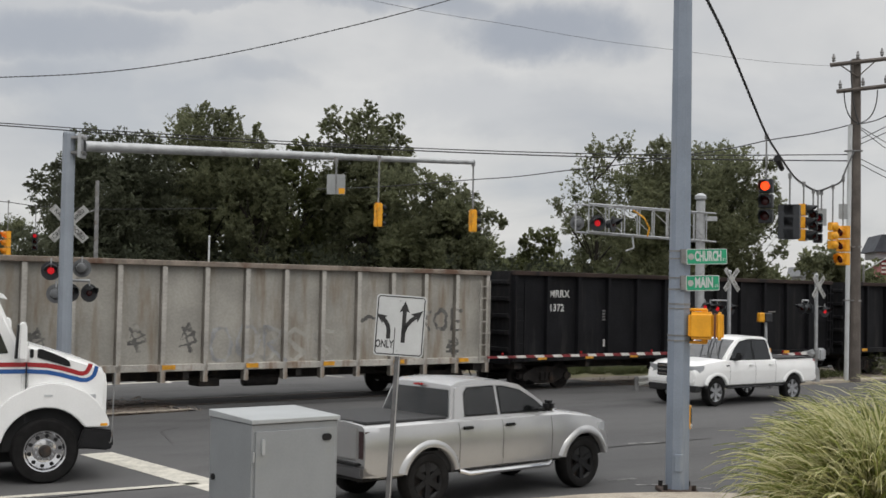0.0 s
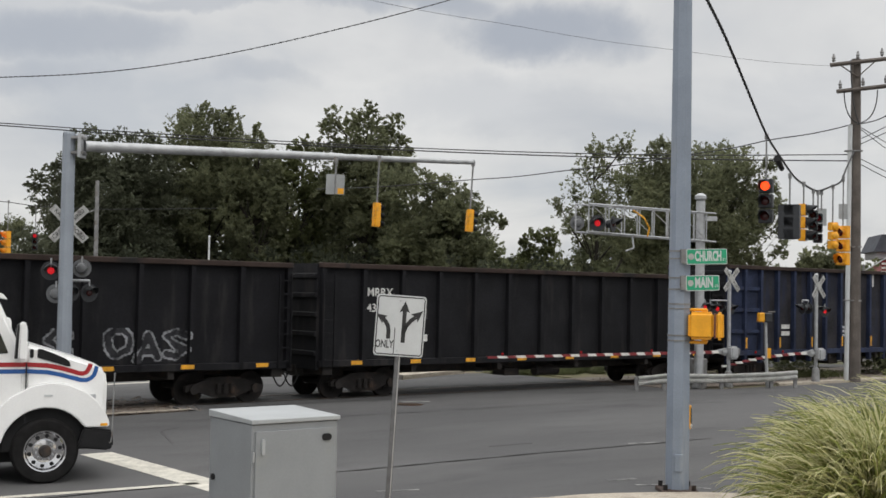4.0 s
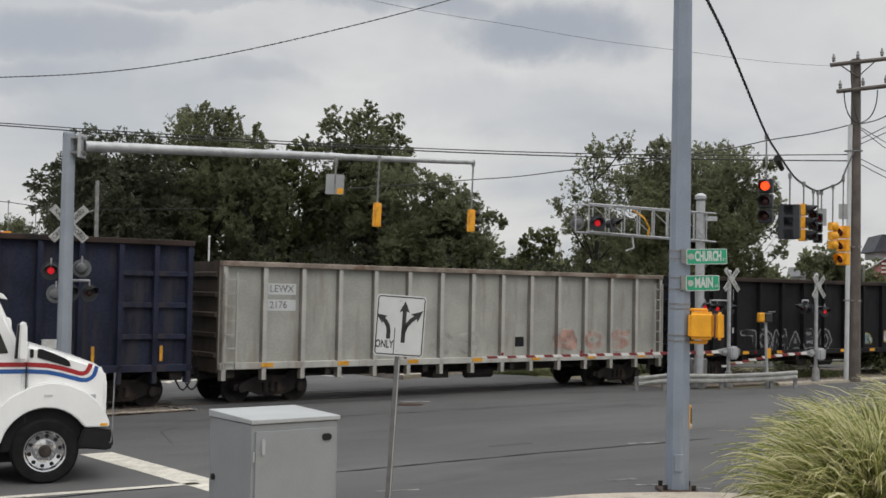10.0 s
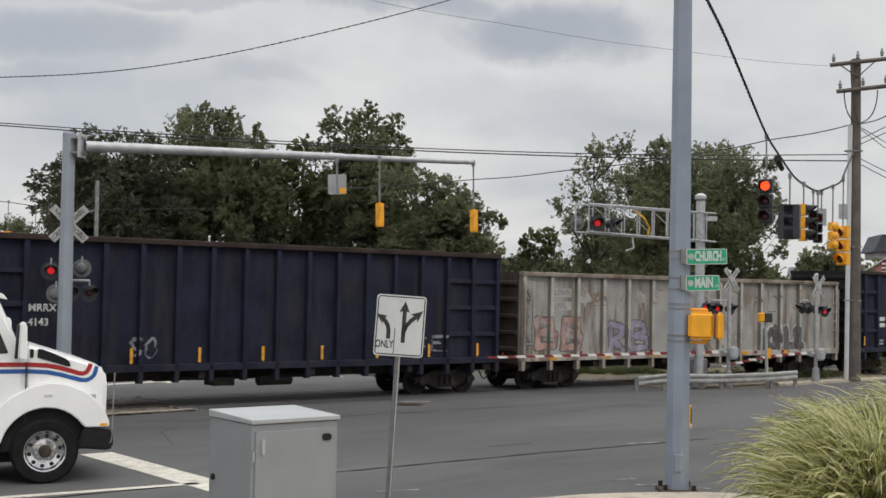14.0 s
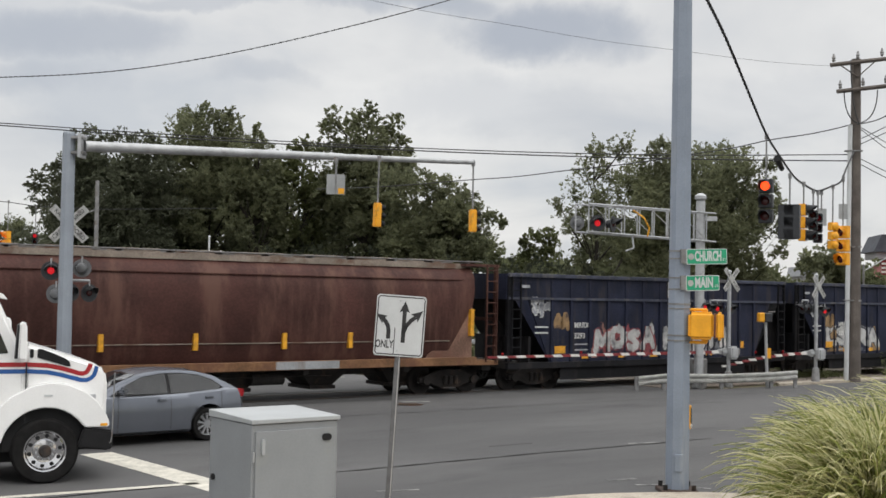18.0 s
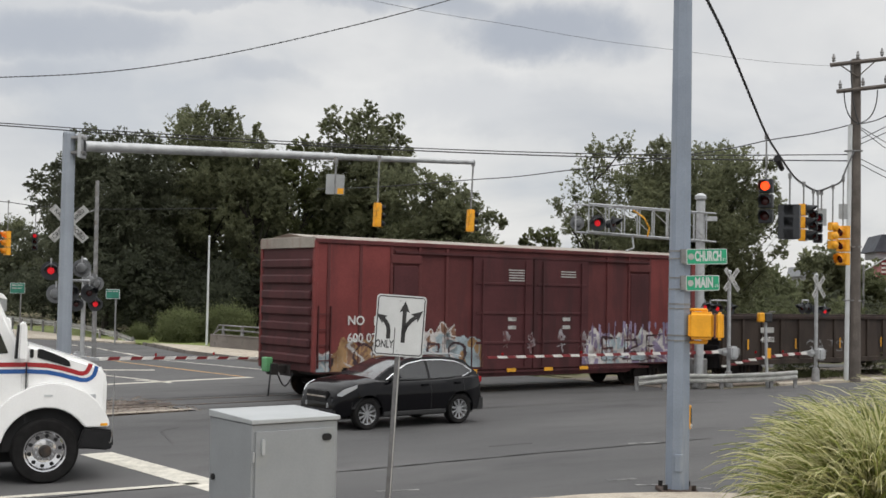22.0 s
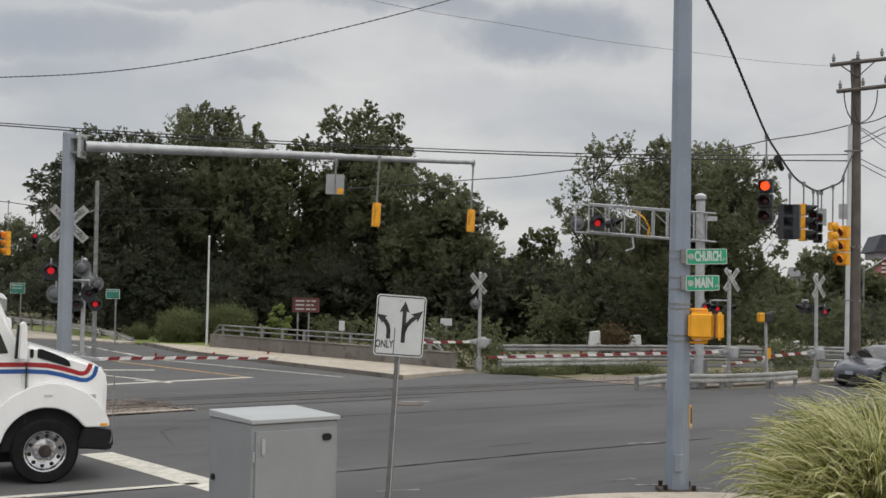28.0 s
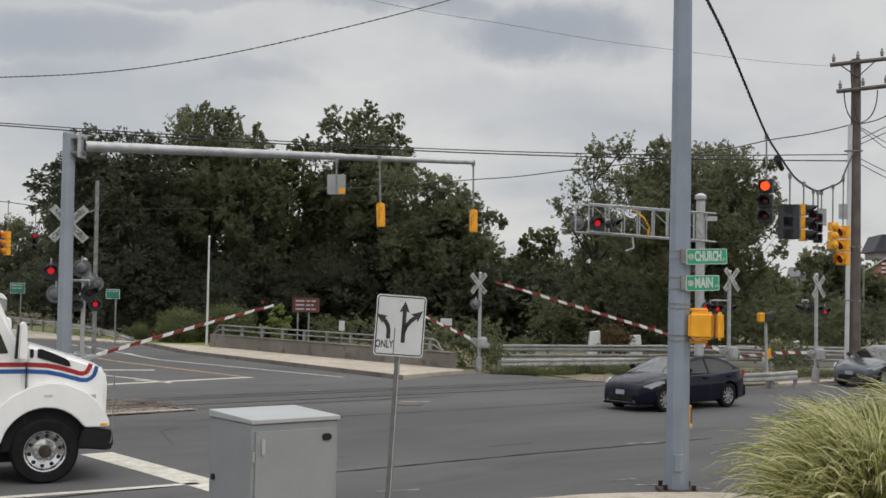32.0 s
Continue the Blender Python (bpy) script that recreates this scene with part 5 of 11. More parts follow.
def covered_hopper(s0, s1):
    L = s1 - s0
    h = L / 2
    car = thing("covered_hopper_car", turned(at((s0 + s1) / 2, 1.46), TDEG), "rust brown covered hopper railcar with rounded sides", "railcar", "cars of the passing train")
    prof = [(1.30, 1.05), (1.40, 1.35), (1.47, 1.9), (1.49, 2.5), (1.45, 3.1), (1.34, 3.5), (1.10, 3.78), (0.7, 3.9), (0, 3.94)]
    ring = [(-a, b) for a, b in prof] + [(a, b) for a, b in prof[-2::-1]]
    bm = bmesh.new()
    stations = [(-h + 1.0, 0.0), (-h + 1.9, 0.0), (h - 1.9, 0.0), (h - 1.0, 0.0)]
    rows = []
    for k, (x, _) in enumerate(stations):
        low = 2.5 if k in (0, 3) else 1.05
        rows.append([bm.verts.new((x + (0.9 * (b - 1.05) / 2.9 * (-1 if k == 0 else 1) * -0.0), a, low + (b - 1.05) * (3.94 - low) / 2.89)) for a, b in ring])
    for a, b in zip(rows, rows[1:]):
        for i in range(len(ring) - 1):
            bm.faces.new((a[i], a[i + 1], b[i + 1], b[i]))
    bm.faces.new(rows[0])
    bm.faces.new(rows[-1])
    part("body", bm, P["brown"], car, "rust brown rounded hopper body", smooth=50)
    bm = bmesh.new()
    box(bm, -h + 0.9, h - 0.9, -1.52, -1.40, 0.88, 1.12)
    box(bm, -h + 0.9, h - 0.9, 1.40, 1.52, 0.88, 1.12)
    box(bm, -h, -h + 1.9, -1.45, 1.45, 0.86, 1.0)
    box(bm, h - 1.9, h, -1.45, 1.45, 0.86, 1.0)
    part("side_sill", soften(bm, 0.012), P["ochre_rust"], car)
    for sg in (-1, 1):
        # seam bead along the belly and one under the eave
        bm = bmesh.new()
        box(bm, -h + 1.9, h - 1.9, min(sg * 1.40, sg * 1.468), max(sg * 1.40, sg * 1.468), 1.60, 1.625)
        part("seam_bead", bm, P["top_rust"], car)
        bm = bmesh.new()
        box(bm, -h + 1.1, h - 1.1, min(sg * 1.30, sg * 1.41), max(sg * 1.30, sg * 1.41), 3.40, 3.45)
        part("eave_angle", soften(bm, 0.01), P["brown"], car)
        for e in (-1, 1):
            bm = bmesh.new()
            plate(bm, [(e * (h - 2.75), 1.1), (e * (h - 1.0), 1.1), (e * (h - 1.0), 2.9), (e * (h - 1.25), 2.5)], sg * 1.37 - .02, sg * 1.37 + .02)
            bmesh.ops.recalc_face_normals(bm, faces=bm.faces)
            part("end_gusset", bm, P["bleached"], car, "bleached brown end gusset")
    bm = bmesh.new()
    box(bm, -h + 1.0, h - 1.0, -1.16, -1.10, 3.76, 3.92)
    box(bm, -h + 1.0, h - 1.0, 1.10, 1.16, 3.76, 3.92)
    part("roof_edge", bm, P["top_rust"], car)
    bm = bmesh.new()
    for y in (-0.75, 0.75):
        box(bm, -h + 0.3, h - 0.3, y - 0.25, y + 0.25, 3.98, 4.01)
        for k in range(12):
            x = -h + 0.8 + k * (L - 1.6) / 11
            box(bm, x - .03, x + .03, y - 0.2, y + 0.2, 3.85, 3.98)
    part("running_board", bm, M["galv_dark"], car)
    for k in range(8):
        bm = bmesh.new()
        x = -h + 2.0 + k * (L - 4.0) / 7
        box(bm, x - 0.6, x + 0.6, -0.35, 0.35, 3.9, 4.04)
        part("hatch", soften(bm, 0.03), P["top_rust"], car)
    for sg in (-1, 1):
        for y in (-1.4, 1.4):
            bm = bmesh.new()
            box(bm, sg * (h - 0.1) - .05, sg * (h - 0.1) + .05, y - .05, y + .05, 0.9, 3.9)
            part("end_post", bm, P["brown"], car)
        bm = bmesh.new()
        box(bm, min(sg * h, sg * (h - 1.3)), max(sg * h, sg * (h - 1.3)), -1.45, 1.45, 3.84, 3.92)
        box(bm, sg * (h - 0.12) - .03, sg * (h - 0.12) + .03, -1.4, 1.4, 2.2, 2.3)
        part("end_frame", bm, P["brown"], car)
        bm = bmesh.new()
        v = [bm.verts.new(p) for p in ((sg * (h - 1.05), -1.3, 2.5), (sg * (h - 1.05), 1.3, 2.5), (sg * (h - 2.4), 1.3, 1.0), (sg * (h - 2.4), -1.3, 1.0))]
        bm.faces.new(v)
        bmesh.ops.solidify(bm, geom=bm.faces[:], thickness=0.05)
        part("slope_sheet", bm, P["brown"], car)
        side_ladder(car, sg * (h - 0.3) - 0.2, -1.44, 0.95, 3.9, 0.4, P["brown"], 9)
    for k in range(5):
        x = -h + 3.05 + k * (L - 6.1) / 4
        bm = bmesh.new()
        a = [bm.verts.new((x + px, py, 0.95)) for px, py in ((-.95, -.8), (.95, -.8), (.95, .8), (-.95, .8))]
        b = [bm.verts.new((x + px, py, 0.34)) for px, py in ((-.34, -.5), (.34, -.5), (.34, .5), (-.34, .5))]
        for i in range(4):
            bm.faces.new((a[i], a[(i + 1) % 4], b[(i + 1) % 4], b[i]))
        bm.faces.new(b)
        part("hopper_bay", bm, M["dark_steel"], car)
        bm = bmesh.new()
        box(bm, x - 0.42, x + 0.42, -0.6, 0.6, 0.26, 0.36)
        part("outlet_gate", bm, M["wheel_steel"], car)
    for x, za, zb in ((-h + 1.1, 1.75, 2.55), (-h + 4.2, 1.45, 1.88), (h - 10.2, 1.45, 1.88), (h - 7.6, 1.45, 1.88), (h - 5.5, 1.45, 1.88), (h - 1.15, 1.75, 2.55)):
        bm = bmesh.new()
        box(bm, x, x + 0.12, -1.525, -1.36, za, zb)
        part("reflector", bm, M["reflector_yellow"], car, "yellow reflective strip")
    bm = bmesh.new()
    box(bm, h - 7.8, h - 5.8, -1.526, -1.49, 0.9, 1.11)
    part("pale_patch", bm, P["primer"], car, "pale primer patch on the sill")
    running_gear(car, L, 1.55)
    CARS.append((car, (s0 + s1) / 2))


def low_gondola(s0, s1):
    c, d, y, h = gondola(s0, s1, 2.4, P["low"], "low dark brown gondola railcar with faded yellow emblem", ribs=16, sill=0.6, patches=6, patch_upright=True, patch_z=1.15, rib_depth=0.09, ladder=False)
    # the emblem: three pale yellow blocks
    spray(c, "O", h - 4.7, h - 3.95, 1.58, 2.2, lambda q: -1.468, "ochre", None, 0.09, 0, 112, "emblem")
    for z in (1.66, 1.88, 2.1):
        bars(c, h - 3.85, -1.462, z - .04, 0.6, 0.09, 1, G["ochre"])
    for sg in (-1, 1):
        bm = bmesh.new()
        plate(bm, [(h - 2.75 - sg * .3, 1.6), (h - 2.62 - sg * .3, 1.6), (h - 2.62 + sg * .3, 2.16), (h - 2.75 + sg * .3, 2.16)], -1.470 - .002 * sg, -1.462)
        part("emblem", bm, G["ochre"], c)
    bars(c, h - 4.6, -1.462, 1.42, 0.6, 0.07, 1, G["ochre"])
    bars(c, h - 3.75, -1.462, 1.42, 0.6, 0.07, 1, G["ochre"])
    bars(c, -h + 2.2, -1.466, 1.76, 0.78, 0.2, 1, M["crossbuck"])
    marks(c, ["490832"], -h + 2.2, -1.466, 1.5, 0.27)
    spray(c, "SAPS", -h + 5.0, -h + 7.6, 1.0, 1.5, d, None, "silver", 0, 0.025, 110)
    bars(c, h - 2.0, -1.462, 1.15, 0.4, 0.07, 3, gap=1.5)
    spray(c, "I", h - 1.0, h - 0.6, 1.2, 1.9, lambda q: -1.468, "yellow", None, 0.1, 0, 111)


def boxcar(s0, s1):
    L = s1 - s0
    h, top, y = L / 2, 4.4, 1.46
    car = thing("boxcar", turned(at((s0 + s1) / 2, 1.46), TDEG), "maroon red boxcar with graffiti and white lettering", "railcar", "cars of the passing train")
    mm, dk = P["boxcar"], P["boxcar_dark"]
    UNDER[car] = BASE[mm.name]
    for sg in (-1, 1):
        bm = bmesh.new()
        box(bm, -h, h, sg * (y - 0.05) - 0.02, sg * (y - 0.05) + 0.02, 0.95, top)
        part("side_panel", bm, mm, car)
        bm = bmesh.new()
        plate(bm, [(-h, 1.0), (-h, 0.75), (-h + 2.9, 0.75), (-h + 3.6, 0.5), (h - 3.6, 0.5), (h - 2.9, 0.75), (h, 0.75), (h, 1.0)], sg * (y - 0.04) - 0.03, sg * (y - 0.04) + 0.03)
        part("side_sill", bm, dk, car)
        bm = bmesh.new()
        box(bm, -h - 0.03, h + 0.03, min(sg * (y - .09), sg * (y + .04)), max(sg * (y - .09), sg * (y + .04)), top - 0.06, top + 0.06)
        part("roof_rail", soften(bm, 0.012), mm, car)
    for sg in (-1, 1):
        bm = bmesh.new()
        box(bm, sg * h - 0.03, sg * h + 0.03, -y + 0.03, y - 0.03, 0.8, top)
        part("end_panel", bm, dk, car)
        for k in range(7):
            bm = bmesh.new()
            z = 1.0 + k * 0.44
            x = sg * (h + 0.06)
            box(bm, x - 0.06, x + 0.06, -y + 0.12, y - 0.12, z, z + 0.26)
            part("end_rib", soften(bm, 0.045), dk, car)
        bm = bmesh.new()
        box(bm, min(sg * h, sg * (h + .1)), max(sg * h, sg * (h + .1)), -y, y, top - 0.2, top + 0.1)
        part("end_band", soften(bm, 0.01), P["pale_band"], car, "pale worn band across the boxcar end")
        for yy in (-y + 0.02, y - 0.02):
            bm = bmesh.new()
            box(bm, sg * h - 0.06, sg * h + 0.06, yy - 0.06, yy + 0.06, 0.8, top)
            part("corner_post", soften(bm, 0.012), P["boxcar_bright"], car)
    bm = bmesh.new()
    v = []
    for x in (-h - 0.05, h + 0.05):
        v.append([bm.verts.new((x, a, b)) for a, b in ((-y - .02, top + .05), (0, top + .22), (y + .02, top + .05))])
    for i in range(2):
        bm.faces.new((v[0][i], v[0][i + 1], v[1][i + 1], v[1][i]))
    bmesh.ops.solidify(bm, geom=bm.faces[:], thickness=0.04)
    part("roof", bm, P["pale_band"], car, smooth=0)
    bm = bmesh.new()
    box(bm, -0.05, 0.05, -0.05, 0, 1.0, top - 0.05)
    rib = mesh_of(soften(bm, 0.012), P["boxcar"])
    edge = [.42, 1.48, 2.53, 3.54, 4.55]
    xs = [-h + e for e in edge] + [h - e for e in edge[::-1]]
    for sg in (-1, 1):
        for k, (xa, xb) in enumerate(((.06, .37), (.47, 1.43), (1.53, 2.48))):
            bm = bmesh.new()
            box(bm, min(sg * (h - xa), sg * (h - xb)), max(sg * (h - xa), sg * (h - xb)), -y + .012, -y + .028, 1.0, top - .08)
            part("bay_panel", bm, P["boxcar_bright"], car, "brighter red repainted end panel")
        xa, xb = sorted((sg * (h - 2.6), sg * (h - 3.48)))
        bm = bmesh.new()
        box(bm, xa, xb, -y - .03, -y + .028, 1.0, top - .62)
        part("bay_panel", soften(bm, .012), dk, car, "dark raised side panel")
        bm = bmesh.new()
        box(bm, xa - .1, xb + .1, -y - .05, -y + .028, top - .55, top - .3)
        part("track_end_cover", soften(bm, .012), mm, car)
    for x in xs:
        part("side_post", rib, None, car, m=Matrix.Translation((x, -y + 0.03, 0)))
        part("side_post", rib, None, car, m=Matrix.Translation((x, y + 0.02, 0)))
    # double plug doors
    for x0, x1 in ((-2.4, 0.02), (0.06, 2.45)):
        bm = bmesh.new()
        box(bm, x0, x1, -y - 0.05, -y + 0.02, 0.72, top - 0.25)
        door = part("door", soften(bm, 0.015), dk, car, "dark maroon sliding boxcar door")
        for k in range(3):
            bm = bmesh.new()
            box(bm, x0 + 0.12, x1 - 0.12, -y - 0.08, -y - 0.045, 1.5 + k * 0.9, 1.58 + k * 0.9)
            part("door_rib", soften(bm, 0.01), dk, door)
        for dx in (0.35, (x1 - x0) - 0.35):
            bm = bmesh.new()
            cyl(bm, (x0 + dx, -y - 0.09, 0.8), (x0 + dx, -y - 0.09, top - 0.35), 0.025, n=8)
            part("lock_bar", bm, dk, door)
    bm = bmesh.new()
    for z in (0.62, top - 0.26):
        bm = bmesh.new()
        box(bm, -5.3, 5.3, -y - 0.07, -y, z, z + .07)
        part("door_track", bm, dk, car)
    marks(car, ["NO   KL", "600 079"], -h + 1.05, -y - 0.026, 2.2, 0.36)
    bars(car, -h + 1.05, -y + 0.026, 1.98, 0.8, 0.03)
    for x, zz, n in ((-1.0, 3.75, 5), (1.2, 3.75, 3), (-1.0, 2.2, 2), (1.3, 2.2, 2)):
        bars(car, x, -y - 0.052, zz, 0.32 if zz < 3 else 0.65, 0.035 if zz > 3 else 0.11, n, M["crossbuck"], gap=2.3)

    def depth(x):
        if -2.4 < x < 2.45:
            return -y - 0.056
        if 2.6 < h - abs(x) < 3.48:
            return -y - 0.036
        return -y - 0.026 if any(abs(x - q) < 0.05 for q in xs) else -y + 0.006

    def depth_over(x):
        return depth(x) - 0.004
    def depth_top(x):
        return depth(x) - 0.008
    mural(car, -h - 0.02, -h + 1.2, 0.80, 1.55, depth, ("pale_blue", "white", "pale_blue"), "white", 131, 0.3, count=10)
    mural(car, -h + 0.5, -h + 5.2, 0.80, 1.95, depth, ("ochre", "brown", "ochre", "brown", "salmon", "ochre", "brown", "dark"), "ochre", 121, 0.34, count=70)
    mural(car, -h + 3.3, -h + 5.0, 1.2, 2.25, depth_over, ("white", "brown", "pale_blue", "brown"), "white", 128, 0.3, count=16)
    mural(car, -h + 4.4, -h + 5.95, 0.82, 2.0, depth_over, ("pale_blue", "pale_blue", "ochre"), "pale_blue", 129, 0.3, count=12)
    spray(car, "SOB@R", -h + 0.9, -h + 5.2, 0.84, 1.75, depth_top, None, "white", 0, 0.03, 133, wear=0.4)
    spray(car, "OS@BO", -h + 1.2, -h + 5.4, 0.86, 1.65, lambda x: depth(x) - 0.012, None, "dark", 0, 0.026, 134, wear=0.4)
    spray(car, "O", -h + 3.2, -h + 3.7, 2.25, 2.75, depth, None, "white", 0, 0.05, 135)
    mural(car, h - 5.75, h - 1.0, 0.80, 2.15, depth, ("violet", "white", "pale_blue", "silver", "white", "violet", "silver"), "white", 125, 0.42, count=80)
    spray(car, "IHIMUIHU", h - 5.5, h - 1.2, 1.35, 2.2, depth_over, None, "violet", 0, 0.04, 136, wear=0.4)
    spray(car, "EBE", h - 5.0, h - 1.8, 0.9, 1.75, depth_top, None, "dark", 0, 0.035, 137, wear=0.35)
    spray(car, "~@", h - 4.9, h - 2.4, 0.84, 1.2, lambda x: depth(x) - 0.012, "pale_blue", "dark", 0.07, 0.03, 138, wear=0.35)
    bars(car, h - 1.05, -y + 0.004, 1.75, 0.34, 0.34, 1, M["crossbuck"])
    bars(car, h - 1.0, -y, 1.80, 0.24, 0.24, 1, M["black"])
    spray(car, "EO", h - 1.2, h - 0.4, 1.1, 1.6, depth, None, "salmon", 0, 0.04, 127)
    for x in (-1.3, -0.3, 1.0, 2.0):
        spray(car, "@", x, x + .5, 1.2, 2.0, lambda q: -y - 0.056, None, "silver", 0, 0.03, int(140 + x * 10), wear=0.5)
    for k in range(4):
        bm = bmesh.new()
        x = -2.6 + k * 1.55
        box(bm, x, x + 0.36, -y - 0.1, -y - 0.09, 0.64, 0.75)
        part("reflector", bm, M["reflector_yellow"], car, "yellow reflective strip")
    side_ladder(car, -h + 0.1, -y, 0.9, 2.6, 0.4, mm, 4)
    side_ladder(car, h - 0.5, -y, 0.9, 2.6, 0.4, mm, 4)
    running_gear(car, L, 1.9)
    # the end-of-train marker on the last coupler
    bm = bmesh.new()
    box(bm, -h - 0.72, -h - 0.5, -0.14, 0.14, 0.75, 1.15)
    mk = part("train_end_marker", soften(bm, 0.03), mat("marker_green", (0.10, 0.30, 0.13), 0.5), car, "green box on the last coupler")
    bm = bmesh.new()
    cyl(bm, (-h - 0.65, -0.3, 1.0), (-h - 0.75, -0.34, 0.1), 0.025, n=6)
    part("marker_hose", bm, M["black"], mk)
    CARS.append((car, (s0 + s1) / 2))


build_train()


# ---- street furniture ----
def ring_disc(bm, c, r, depth, n=20, axis=(0, -1, 0)):
    c, a = Vector(c), Vector(axis)
    return cyl(bm, c, c + a * depth, r, r, n)


def rr(bm, w, h, r, y0, y1, cx=0.0, cz=0.0, n=4):
    """A plate with rounded corners in the x-z plane."""
    pts = []
    for k, (sx, sz) in enumerate(((1, 1), (-1, 1), (-1, -1), (1, -1))):
        for j in range(n + 1):
            a = math.pi / 2 * (k + j / n)
            pts.append((cx + sx * (w / 2 - r) + r * math.cos(a), cz + sz * (h / 2 - r) + r * math.sin(a)))
    return plate(bm, pts, y0, y1)


def mast_pole():
    """The mast arm over the junction, with hanging signal heads and a hanging sign."""
    base = Vector((-8.0, 25.6, 0))
    t = thing("signal_mast_arm", turned(base, 0), "blue-grey steel mast pole with a long galvanised arm", "signal pole")
    bm = bmesh.new()
    cyl(bm, (0, 0, 0.02), (-0.03, 0, 6.28), 0.165, 0.133, n=12)
    part("pole", bm, M["mast_grey"], t, smooth=0)
    bm = bmesh.new()
    cyl(bm, (-0.03, 0, 6.27), (-0.03, 0, 6.32), 0.135, 0.12, n=12)
    part("cap", bm, M["mast_grey"], t)
    bm = bmesh.new()
    box(bm, -0.3, 0.3, -0.3, 0.3, 0.0, 0.04)
    part("base_plate", soften(bm, 0.01), M["galv"], t)
    end = Vector((0.74, 31.0, 6.42)) - base
    start = Vector((0.3, 0.05, 6.03))
    bm = bmesh.new()
    cyl(bm, start, start.lerp(end, 0.62), 0.115, 0.085, n=16)
    cyl(bm, start.lerp(end, 0.62), end, 0.077, 0.06, n=16)
    part("arm", bm, M["galv"], t, "galvanised tapered arm")
    bm = bmesh.new()
    ring_disc(bm, end, 0.075, 0.02, 12, axis=(end - start).normalized())
    part("arm_cap", bm, M["galv"], t)
    for dz in (-0.16, 0.16):
        bm = bmesh.new()
        box(bm, 0.06, 0.31, -0.16, 0.16, 6.03 + dz - 0.03, 6.03 + dz + 0.03)
        part("flange", soften(bm, 0.008), M["galv_dark"], t)
    bm = bmesh.new()
    box(bm, 0.21, 0.28, -0.2, 0.22, 5.77, 6.28)
    part("flange_plate", soften(bm, 0.008), M["galv"], t)
    return base, start + base, end + base


def signal_head(name, m, label, lit=None, body="signal_yellow", door=None, sections=3, size=0.3, visor=True, group="traffic signal heads", lit_mat="lamp_orange"):
    """A three-lamp head that faces its own -y; its top is at its origin."""
    t = thing(name, m, label, "traffic light", group)
    for k in range(sections):
        z1 = -k * (size + 0.03)
        z0 = z1 - size
        bm = bmesh.new()
        box(bm, -size / 2, size / 2, -0.08, 0.12, z0, z1)
        sec = part("housing", soften(bm, 0.018, 2), M[body], t)
        bm = bmesh.new()
        box(bm, -size / 2 + .012, size / 2 - .012, -0.105, -0.08, z0 + .012, z1 - .012)
        part("lens_door", soften(bm, 0.01), M[door or body], sec)
        bm = bmesh.new()
        lathe(bm, [(0.001, 0.03), (size * .22, 0.022), (size * .33, 0.0), (size * .33, -0.02)], 18, Matrix.Translation((0, -0.105, (z0 + z1) / 2)) @ Matrix.Rotation(radians(90), 4, "X"))
        part("lens", bm, M[lit_mat] if lit == k else M["lens_dark"], sec)
        if visor:
            bm = bmesh.new()
            n, r, zc = 12, size * .43, (z0 + z1) / 2
            va, vb = [], []
            for j in range(n + 1):
                a = radians(-35) + (math.pi + radians(70)) * j / n
                va.append(bm.verts.new((r * math.cos(a), -0.105, zc + r * math.sin(a))))
                ln = 0.12 + 0.16 * max(0, math.sin(a))
                vb.append(bm.verts.new((r * math.cos(a), -0.105 - ln, zc + r * math.sin(a) - 0.02)))
            for j in range(n):
                bm.faces.new((va[j], va[j + 1], vb[j + 1], vb[j]))
            bmesh.ops.solidify(bm, geom=bm.faces[:], thickness=0.008)
            part("visor", bm, M[door or body], sec)
    return t


def hanger(parent, z, length, r=0.022):
    bm = bmesh.new()
    cyl(bm, (0, 0, z), (0, 0, z + length), r, n=8)
    cyl(bm, (0, 0, z + length - 0.1), (0, 0, z + length + 0.04), r * 2.2, n=8)
    part("hanger_rod", bm, M["galv_dark"], parent)


SWAY = []


